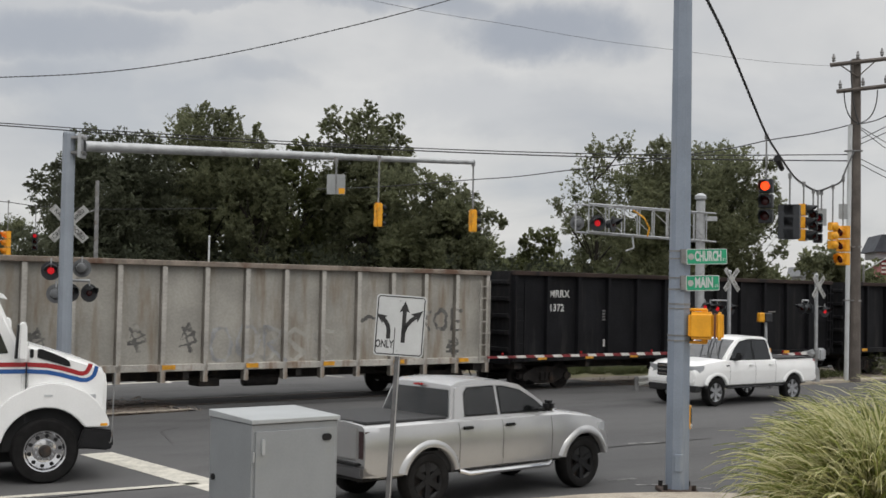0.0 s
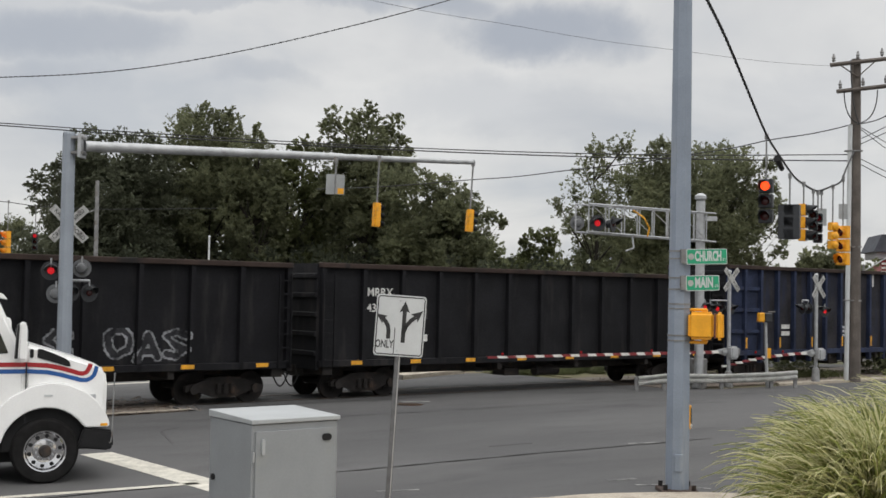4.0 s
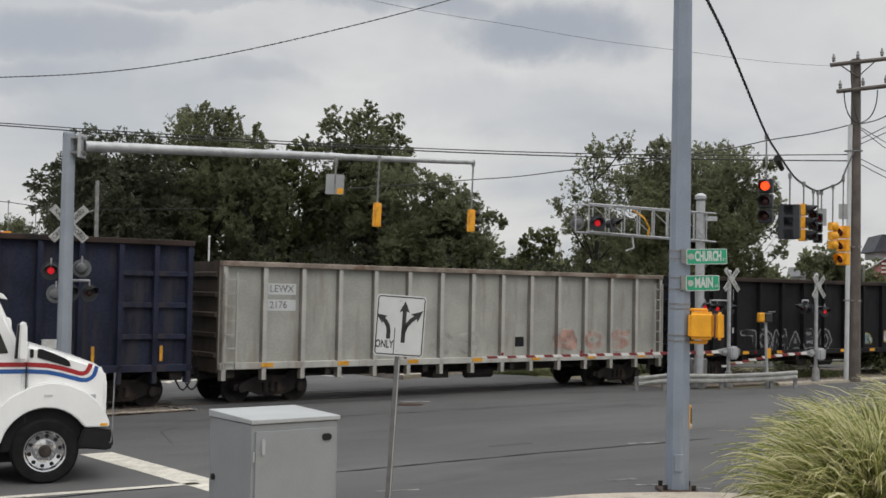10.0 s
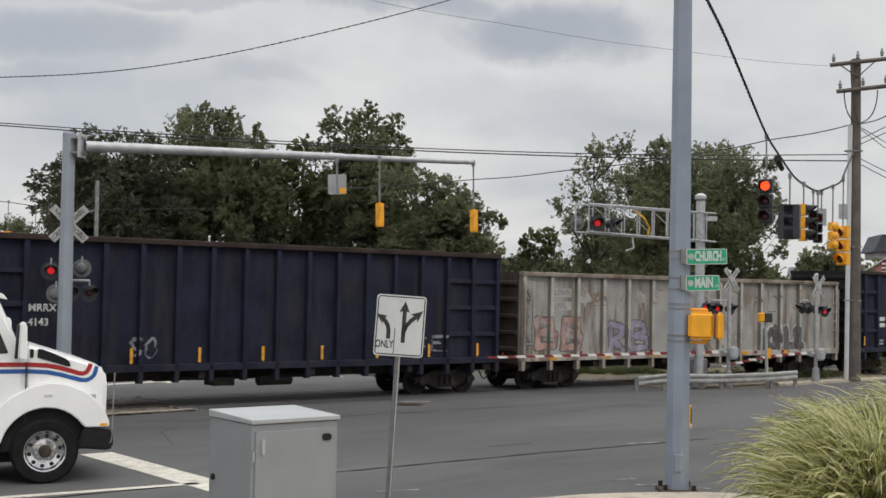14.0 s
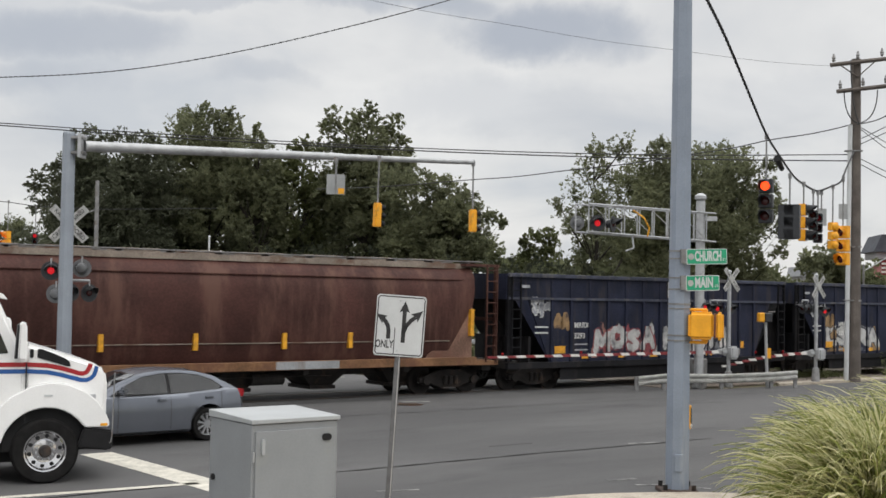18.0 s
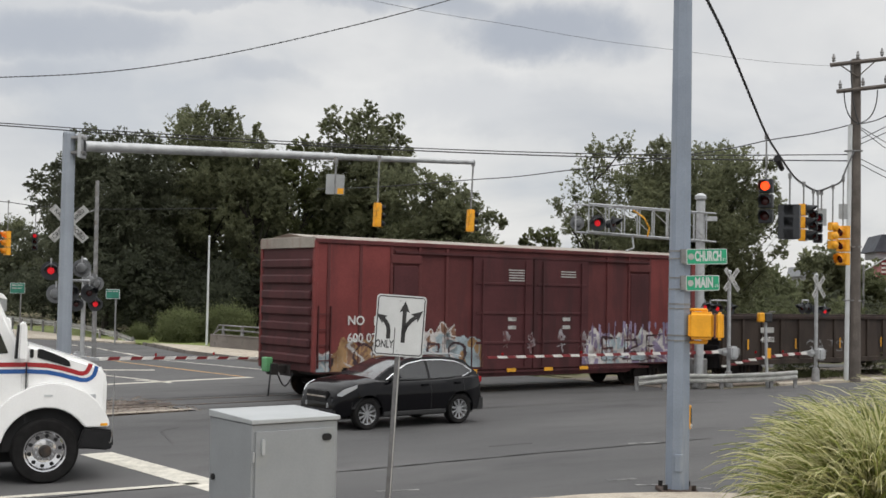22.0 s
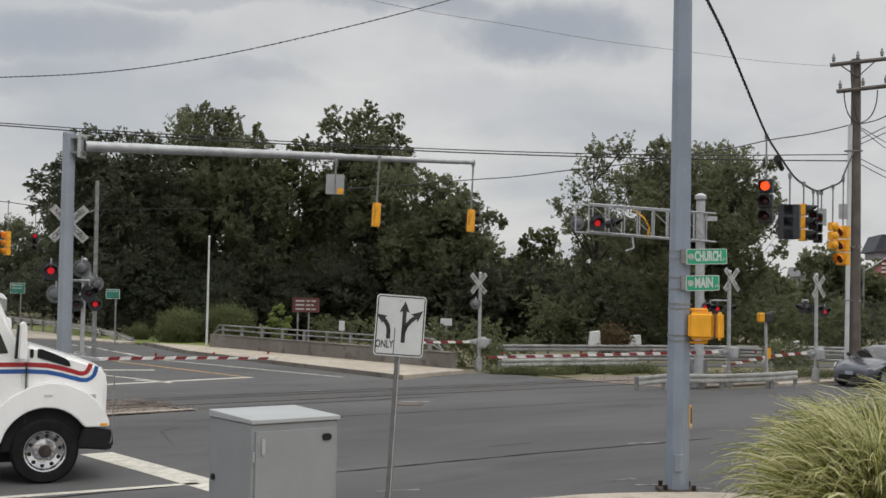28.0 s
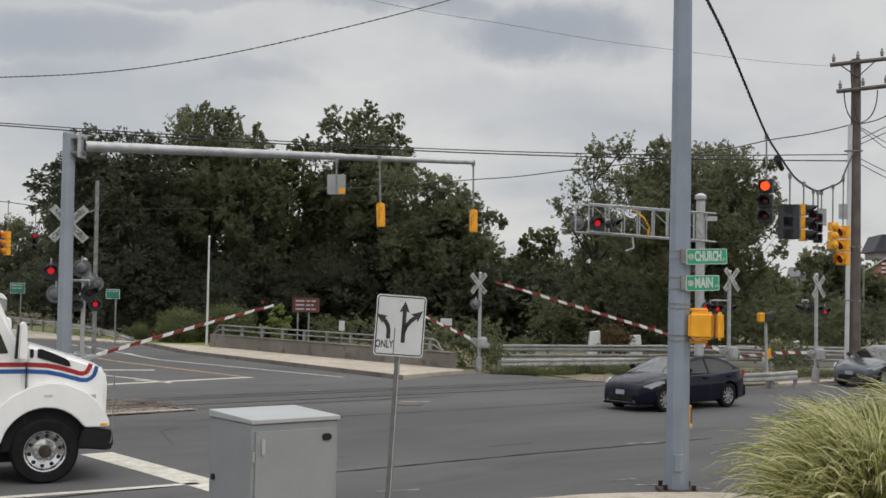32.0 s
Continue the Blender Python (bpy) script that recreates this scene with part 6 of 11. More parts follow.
def build_mast():
    base, a, e = mast_pole()
    axis = math.degrees(math.atan2(e.y - a.y, e.x - a.x))
    # hanging sign, seen mostly from behind
    p = a.lerp(e, (28.0 - a.y) / (e.y - a.y))
    t = thing("hanging_sign", pose(-2.53, p.y, p.z, 0, 0, 0), "square hanging road sign turned away, with a yellow corner", "road sign")
    bm = bmesh.new()
    rr(bm, 0.43, 0.47, 0.03, -0.004, 0.004, 0, -0.68)
    part("panel", bm, M["sign_back"], t)
    bm = bmesh.new()
    rr(bm, 0.42, 0.46, 0.03, 0.006, 0.009, 0, -0.68)
    part("panel_face", bm, M["sign_white"], t)
    bm = bmesh.new()
    box(bm, 0.06, 0.2, -0.012, -0.005, -0.90, -0.77)
    part("corner_patch", bm, M["signal_yellow"], t)
    hanger(t, -0.9, 0.82)
    SWAY.append((t, "sign"))
    for x, y, zt, nm, face in ((-1.58, 29.0, 5.18, "narrow yellow signal head hanging on a rod, seen from the side", 38), (0.46, 31.0, 5.2, "narrow yellow signal head hanging from the arm tip", 25)):
        k = (y - a.y) / (e.y - a.y)
        q = a.lerp(e, k)
        # built about the hook so that it can swing
        t = thing("hanging_signal", pose(q.x if abs(q.x - x) < 0.6 else x, y, q.z), nm, "traffic light", "hanging signal heads")
        m = Matrix.Translation((0, 0, zt - q.z)) @ Matrix.Rotation(radians(face + 90), 4, "Z")
        bm = bmesh.new()
        box(bm, -.07, .07, -.10, .09, -.58, 0)
        body = part("housing", soften(bm, .025, 2), M["signal_yellow"], t, m=m)
        for kk in range(3):
            z = -.1 - .19 * kk
            bm = bmesh.new()
            lathe(bm, [(.001, .02), (.05, .014), (.065, 0)], 14, Matrix.Translation((0, -.1, z)) @ Matrix.Rotation(radians(90), 4, "X"))
            part("lens", bm, M["lens_dark"], body)
            bm = bmesh.new()
            cyl(bm, (0, -.1, z), (0, -.21, z - .015), .068, .062, n=14, caps=False)
            bmesh.ops.solidify(bm, geom=bm.faces[:], thickness=0.006)
            part("visor", bm, M["signal_back"], body)
            bm = bmesh.new()
            box(bm, -.075, .075, -.104, .094, z - .1, z - .092)
            part("section_joint", bm, M["reflector_yellow"], body)
        hanger(t, zt - q.z, q.z - zt)
        SWAY.append((t, "head"))


build_mast()


def lamp_unit(parent, x, y, z, yaw, lit=False, r=0.21, facing=0.0):
    """One crossing lamp on its arm: black background disc, visor and lens; faces its own -y turned by yaw."""
    m = Matrix.Translation((x, y, z)) @ Matrix.Rotation(radians(yaw), 4, "Z")
    bm = bmesh.new()
    ring_disc(bm, (0, 0.0, 0), r, 0.012, 22)
    lathe(bm, [(0.001, -0.2), (r * .45, -0.18), (r * .62, -0.02), (r * .62, 0.0)], 16, Matrix.Rotation(radians(90), 4, "X"))
    away = math.cos(radians(yaw + facing)) < -0.4
    unit = part("flasher", bm, M["lens_grey"] if away else M["signal_back"], parent, m=m)
    bm = bmesh.new()
    lathe(bm, [(0.001, 0.05), (r * .26, 0.04), (r * .37, 0.012)], 18, Matrix.Rotation(radians(90), 4, "X"))
    part("lens", bm, M["lamp_red"] if lit else M["lens_dark"], unit)
    bm = bmesh.new()
    n, rv = 10, r * .75
    va, vb = [], []
    for j in range(n + 1):
        a = math.pi * j / n
        va.append(bm.verts.new((rv * math.cos(a), -0.012, rv * math.sin(a))))
        vb.append(bm.verts.new((rv * math.cos(a), -0.05 - 0.26 * math.sin(a), rv * math.sin(a) - 0.03)))
    for j in range(n):
        bm.faces.new((va[j], va[j + 1], vb[j + 1], vb[j]))
    bmesh.ops.solidify(bm, geom=bm.faces[:], thickness=0.008)
    part("visor", bm, M["signal_back"], unit)
    return unit


def crossbuck(parent, z, yaw, y=-0.1, span=0.86):
    for a in (45, -45):
        bm = bmesh.new()
        box(bm, -span * .6, span * .6, -0.008, 0.008, -0.095, 0.095)
        m = Matrix.Rotation(radians(yaw), 4, "Z") @ Matrix.Translation((0, y - (0.006 if a > 0 else -0.006) * 2, z)) @ Matrix.Rotation(radians(a), 4, "Y")
        bl = part("crossbuck_blade", soften(bm, 0.004), M["crossbuck"], parent, "weathered white crossbuck blade with black lettering", m=m)
        word = "RAILROAD" if a > 0 else "CROSSING"
        for k, (w, x) in enumerate(((word[:4], -span * .34), (word[4:], span * .34))):
            me = words(w, 0.135, M["sign_black"], 0.001)
            part("lettering", me, None, bl, m=Matrix.Translation((x, -0.012, -0.0)))


GATES = []


def crossing_signal(x, y, heading, label, mast_h=3.9, buck=None, buck_z=3.55, arm=None, pivot=1.2, lamps=(), arm_drop=0.0, base_h=0.55):
    """A crossing mast. Its own +x is the way the gate arm points."""
    t = thing("crossing_signal", pose(x, y, 0, 0, 0, heading), label, "railway crossing signal", "crossing signals")
    bm = bmesh.new()
    cyl(bm, (0, 0, 0.0), (0, 0, mast_h), 0.065, n=12)
    part("mast", bm, M["galv"], t)
    bm = bmesh.new()
    cyl(bm, (0, 0, 0.0), (0, 0, base_h), 0.17, 0.12, n=10)
    part("mast_base", soften(bm, 0.015), M["galv_dark"], t)
    bm = bmesh.new()
    lathe(bm, [(0.07, 0), (0.08, 0.03), (0.05, 0.08), (0.001, 0.1)], 12, Matrix.Translation((0, 0, mast_h)))
    part("mast_cap", bm, M["galv"], t)
    if buck is not None:
        crossbuck(t, buck_z, buck - heading)
    for lx, ly, lz, yaw, lit in lamps:
        lamp_unit(t, lx, ly, lz, yaw - heading, lit, facing=heading)
    rows = sorted({round(l[2], 2) for l in lamps})
    for z in rows:
        xs = [(l[0], l[1]) for l in lamps if round(l[2], 2) == z]
        (xa, ya), (xb, yb) = min(xs), max(xs)
        bm = bmesh.new()
        cyl(bm, (xa, ya, z + 0.28), (xb, yb, z + 0.28), 0.03, n=8)
        for q in xs:
            cyl(bm, (*q, z + 0.02), (*q, z + 0.28), 0.02, n=6)
        part("cross_arm", bm, M["galv"], t)
        if len(lamps) > 4:
            bm = bmesh.new()
            lathe(bm, [(0.09, -0.22), (0.13, -0.02), (0.15, 0.05), (0.13, 0.18), (0.075, 0.25), (0.001, 0.28)], 12, Matrix.Translation((0.05, 0, z + 0.16)))
            part("junction_box", bm, M["guard"], t, "cast grey junction box")
    if arm:
        bm = bmesh.new()
        box(bm, -0.19, 0.19, 0.05, 0.31, pivot - 0.24, pivot + 0.2)
        part("gate_mechanism", soften(bm, 0.06, 3), M["galv"], t, "grey gate mechanism box")
        bm = bmesh.new()
        ring_disc(bm, (0.0, 0.05, pivot), 0.13, 0.06, 18)
        part("crank_cover", soften(bm, 0.01), M["galv_dark"], t)
        ga = part("gate_arm", bmesh.new(), M["white_stripe"], t, "red and white striped crossing gate arm", m=Matrix.Translation((0, -0.12, pivot)))
        n = max(5, int(arm / 0.37))
        step = (arm - 0.35) / n
        for k in range(n):
            x0 = 0.35 + k * step
            w = 0.05 - 0.018 * k / n
            bm = bmesh.new()
            plate(bm, [(x0, -w), (x0 + step, -w), (x0 + step + 0.07, w), (x0 + 0.07, w)], -0.02, 0.02)
            part("stripe", bm, M["red_stripe" if k % 2 else "white_stripe"], ga, m=Matrix.Translation((0, 0, -arm_drop * ((x0 / arm) ** 2))))
        for sg in (-0.16, 0.16):
            bm = bmesh.new()
            plate(bm, [(-0.42, -0.1), (-0.2, -0.16), (0.2, -0.05), (0.4, -0.04), (0.4, 0.04), (0.2, 0.06), (-0.2, 0.12), (-0.42, 0.08)], sg * 1.2 - 0.02, sg * 1.2 + 0.02)
            part("support_bracket", soften(bm, 0.01), M["galv"], ga)
        bm = bmesh.new()
        box(bm, -0.58, -0.34, -0.17, 0.17, -0.13, 0.11)
        part("counterweight", soften(bm, 0.03), M["galv_dark"], ga, "cast counterweight")
        for k in range(3):
            bm = bmesh.new()
            x0 = arm * (0.35 + 0.3 * k)
            cyl(bm, (x0, 0, 0.05), (x0, 0, 0.13), 0.035, n=8)
            part("gate_lamp", bm, M["tail_red"], ga)
        GATES.append((ga, pivot))
    return t


def build_crossing():
    back = TDEG + 180
    # near side, left: hidden mast behind the signal pole
    crossing_signal(-8.38, 26.9, back, "crossing mast with crossbuck and paired flashing lamps", 4.75, buck=15, buck_z=4.42,
                    lamps=[(0.50, 0.33, 3.36, 20, True), (0.36, 0.30, 2.86, 190, False), (-0.40, -0.2, 3.44, 190, False), (-0.64, -0.34, 2.88, 45, False), (-0.16, -0.25, 2.88, 35, False), (0.2, 0.3, 3.38, 160, False)])
    # near side, middle: the long gate
    crossing_signal(9.78, 41.0, back, "crossing mast with crossbuck, red flashers and a long gate arm", 3.9, buck=38, buck_z=3.66, arm=10.55, pivot=1.2,
                    lamps=[(1.32, 0.05, 2.70, 10, True), (0.86, -0.1, 2.66, 20, False), (0.44, -0.15, 2.66, 10, True), (-0.22, -0.12, 2.66, 35, False)])
    # near side, right
    crossing_signal(13.65, 43.9, back, "crossing mast with crossbuck, red flashers and a short gate arm", 3.9, buck=40, buck_z=3.5, arm=5.1, pivot=1.08, arm_drop=0.42,
                    lamps=[(0.98, 0.1, 2.72, -70, False), (0.62, 0.1, 2.72, -60, False), (-0.28, -0.2, 2.66, 30, False), (-0.88, -0.25, 2.60, 25, True)])
    # far side, left
    crossing_signal(-10.42, 35.0, TDEG, "far crossing mast with lamps and a lowered gate arm", 3.75, arm=6.4, pivot=0.91, arm_drop=0.11,
                    lamps=[(0.1, -0.2, 3.2, 200, False), (0.32, -0.1, 2.5, 20, True), (-0.25, -0.1, 2.5, 20, False), (0.42, 0.1, 3.1, 190, False)])
    # far side, middle
    crossing_signal(1.47, 46.5, back, "far crossing mast with crossbuck, bell and gate arm", 3.75, buck=-42, buck_z=3.4, arm=3.9, pivot=1.15,
                    lamps=[(0.3, 0.1, 2.62, 190, False)])
    # the lattice cantilever with its own lamps
    t = thing("cantilever_signal", pose(8.6, 40.2, 0, 0, 0, 0), "galvanised cantilever with a lattice arm and red flashers over the road", "railway crossing signal", "crossing signals")
    bm = bmesh.new()
    cyl(bm, (0, 0, 0), (0, 0, 6.25), 0.155, n=14)
    part("mast", bm, M["galv"], t)
    bm = bmesh.new()
    lathe(bm, [(0.12, 0), (0.2, 0.08), (0.2, 0.18), (0.1, 0.26), (0.001, 0.28)], 14, Matrix.Translation((0, 0, 6.25)))
    part("mast_cap", bm, M["galv"], t)
    bm = bmesh.new()
    cyl(bm, (0, 0, 0), (0, 0, 0.5), 0.26, 0.2, n=12)
    part("mast_base", soften(bm, 0.02), M["galv_dark"], t)
    tip = Vector((3.98, 34.5, 0)) - Vector((8.6, 40.2, 0))
    ext = -tip.normalized() * 0.7
    side = Vector((-tip.y, tip.x, 0)).normalized() * 0.22
    for z0, z1, nm in ((5.88, 5.66, "top_chord"), (4.92, 4.86, "bottom_chord")):
        for sg in (-1, 1):
            bm = bmesh.new()
            cyl(bm, ext + side * sg + Vector((0, 0, z0)), tip + side * sg + Vector((0, 0, z1)), 0.03, n=8)
            part(nm, bm, M["galv"], t)
    for k in range(9):
        f = k / 8
        for sg in (-1, 1):
            bm = bmesh.new()
            p = tip * f + side * sg
            cyl(bm, p + Vector((0, 0, 4.92 - 0.06 * f)), p + Vector((0, 0, 5.88 - 0.22 * f)), 0.022, n=6)
            part("upright", bm, M["galv"], t)
    for k in range(4):
        bm = bmesh.new()
        pa, pb = tip * (k / 4) + side, tip * ((k + 1) / 4) + side
        cyl(bm, pa + Vector((0, 0, 4.95)), pb + Vector((0, 0, 5.7)), 0.016, n=5)
        part("diagonal", bm, M["galv"], t)
    bm = bmesh.new()
    p = tip * 0.62
    tube(bm, [p + Vector((0, -.25, 5.65)), p + Vector((.35, -.28, 5.4)), p + Vector((.5, -.28, 5.1)), p + Vector((.45, -.25, 4.85))], 0.025, 6)
    part("conduit", bm, M["reflector_yellow"], t, "pale yellow bent conduit")
    bm = bmesh.new()
    tube(bm, [p + Vector((0, -.2, 4.86)), p + Vector((0.05, -.2, 4.5)), p + Vector((-.2, -.25, 4.4))], 0.03, 6)
    part("lamp_bracket", bm, M["galv"], t)
    q = tip * 0.9
    lamp_unit(t, q.x + 0.02, q.y - 0.25, 5.13, 5, True, 0.24)
    lamp_unit(t, q.x + 0.5, q.y - 0.05, 5.13, 60, False, 0.24)
    lamp_unit(t, q.x - 0.55, q.y - 0.1, 5.14, 190, False, 0.22)
    bm = bmesh.new()
    box(bm, 0.12, 0.55, -0.05, 0.05, 5.6, 5.75)
    part("arm_clamp", bm, M["galv"], t)
    # white paddle near its foot
    bm = bmesh.new()
    box(bm, -0.3, 0.3, -0.25, 0.25, 0.0, 1.0)
    solid("relay_case", soften(bm, 0.03), M["galv_dark"], pose(8.75, 41.3, -0.05, 0, 0, TDEG), "weathered grey relay case behind the guardrail", "cabinet")


build_crossing()


def main_pole():
    base = Vector((3.735, 18.95, 0))
    t = thing("signal_pole", pose(*base), "tall blue-grey painted steel signal pole", "signal pole")
    bm = bmesh.new()
    cyl(bm, (0, 0, 0.05), (0, 0, 8.7), 0.197, 0.15, n=8, spin=0.2)
    part("pole", bm, M["pole_blue"], t, smooth=0)
    bm = bmesh.new()
    cyl(bm, (0, 0, 8.7), (0, 0, 8.78), 0.16, 0.1, n=8)
    part("cap", bm, M["pole_blue"], t)
    bm = bmesh.new()
    box(bm, -0.29, 0.29, -0.29, 0.29, 0.0, 0.07)
    part("base_plate", soften(bm, 0.01), P_TIMBER, t, "rusty base plate")
    for sx in (-1, 1):
        for sy in (-1, 1):
            bm = bmesh.new()
            cyl(bm, (sx * .22, sy * .22, 0.05), (sx * .22, sy * .22, 0.15), 0.035, n=8)
            part("anchor_bolt", bm, M["wheel_steel"], t)
    bm = bmesh.new()
    box(bm, -0.08, 0.06, -0.2, -0.185, 0.35, 0.62)
    part("hand_hole_cover", soften(bm, 0.006), M["pole_blue"], t)
    for z in (3.78, 3.66, 3.36, 3.18, 2.95, 2.88, 2.46, 2.38):
        bm = bmesh.new()
        r = 0.197 - 0.047 * z / 8.7 + 0.004
        lathe(bm, [(r, -0.012), (r + 0.006, -0.012), (r + 0.006, 0.012), (r, 0.012)], 8, Matrix.Translation((0, 0, z)) @ Matrix.Rotation(0.2, 4, "Z"), close=True)
        part("strap", bm, M["galv_dark"], t)
    # street name signs
    for z0, w, h, txt in ((3.7, 0.68, 0.245, "CHURCH"), (3.285, 0.56, 0.24, "MAIN")):
        sg = thing("street_name_sign", pose(base.x + 0.1 + w / 2 - 0.05, base.y - 0.16, z0, 0, -2.0, 12), "green street name sign with white lettering on the pole", "street sign", "street name signs")
        bm = bmesh.new()
        rr(bm, w, h, 0.02, -0.004, 0.004)
        part("panel", bm, M["sign_white"], sg)
        bm = bmesh.new()
        rr(bm, w - 0.025, h - 0.025, 0.016, -0.007, -0.0045)
        part("green_field", bm, M["sign_green"], sg)
        bm = bmesh.new()
        ring_disc(bm, (-w / 2 + 0.075, -0.007, 0), 0.05, 0.003, 18)
        part("emblem", bm, M["crossbuck"], sg)
        me = words(txt, 0.215, M["sign_white"], 0.001, bold=0.008)
        part("lettering", me, None, sg, m=Matrix.Translation((0.02, -0.009, 0.0)) @ Matrix.Diagonal((0.5 if len(txt) > 4 else 0.58, 1, 1, 1)))
        me = words("ST", 0.06, M["sign_white"], 0.001)
        part("lettering", me, None, sg, m=Matrix.Translation((w / 2 - 0.05, -0.009, -0.05)))
        bm = bmesh.new()
        box(bm, -w / 2 - 0.08, -w / 2 + 0.03, -0.003, 0.05, -0.1, 0.12)
        part("bracket", bm, M["galv_dark"], sg)
    # pedestrian signal
    ps = thing("pedestrian_signal", pose(base.x + 0.40, base.y - 0.12, 2.375, 0, 0, -14), "large yellow pedestrian signal box on the pole", "pedestrian signal")
    bm = bmesh.new()
    box(bm, -0.27, 0.13, -0.2, 0.2, 0.03, 0.46)
    part("housing", soften(bm, 0.05, 3), M["signal_yellow"], ps)
    bm = bmesh.new()
    box(bm, 0.145, 0.27, -0.2, 0.2, 0.03, 0.46)
    part("door", soften(bm, 0.04, 3), M["signal_yellow"], ps)
    bm = bmesh.new()
    box(bm, 0.125, 0.15, -0.185, 0.185, 0.05, 0.44)
    part("gasket", bm, M["sign_brown"], ps)
    for z in (-0.02, 0.49):
        bm = bmesh.new()
        box(bm, -0.36, 0.02, -0.05, 0.05, z - 0.02, z + 0.025)
        part("bracket", soften(bm, 0.012), M["signal_yellow"], ps)
        bm = bmesh.new()
        cyl(bm, (-0.02, 0, min(z, 0.03 if z < 0 else 0.44)), (-0.02, 0, max(z, 0.05)), 0.05, n=10)
        part("bracket_boss", bm, M["signal_yellow"], ps)
    pb = thing("push_button", pose(base.x + 0.155, base.y - 0.04, 1.0, 0, 0, 70), "yellow framed push button on the pole", "push button")
    bm = bmesh.new()
    box(bm, -0.06, 0.06, -0.04, 0.04, 0.0, 0.37)
    part("frame", soften(bm, 0.01), M["signal_yellow"], pb)
    bm = bmesh.new()
    box(bm, -0.04, 0.04, -0.05, -0.042, 0.1, 0.33)
    part("plate", bm, M["sign_black"], pb)
    bm = bmesh.new()
    ring_disc(bm, (0, -0.04, 0.05), 0.03, 0.02, 12)
    part("button", bm, M["sign_white"], pb)
    # pedestrian signal on its own post beyond
    q = thing("pedestrian_signal", pose(11.08, 41.2, -0.05, 0, 0, 0), "small orange pedestrian signal on a thin leaning post", "pedestrian signal")
    bm = bmesh.new()
    cyl(bm, (0.08, 0, 0), (0, 0, 2.3), 0.055, 0.05, n=10)
    part("post", bm, M["galv"], q)
    for x0, x1, ma in ((-0.26, -0.06, "signal_yellow"), (-0.06, 0.2, "signal_back")):
        bm = bmesh.new()
        box(bm, x0, x1, -0.16, 0.16, 2.28, 2.6)
        part("housing", soften(bm, 0.03), M[ma], q)
    bm = bmesh.new()
    box(bm, 0.1, 0.32, -0.05, 0.05, 2.62, 2.66)
    part("hood", bm, M["galv_dark"], q)
    bm = bmesh.new()
    box(bm, 0.06, 0.18, -0.06, -0.04, 1.05, 1.4)
    part("plate", bm, M["signal_yellow"], q)


main_pole()


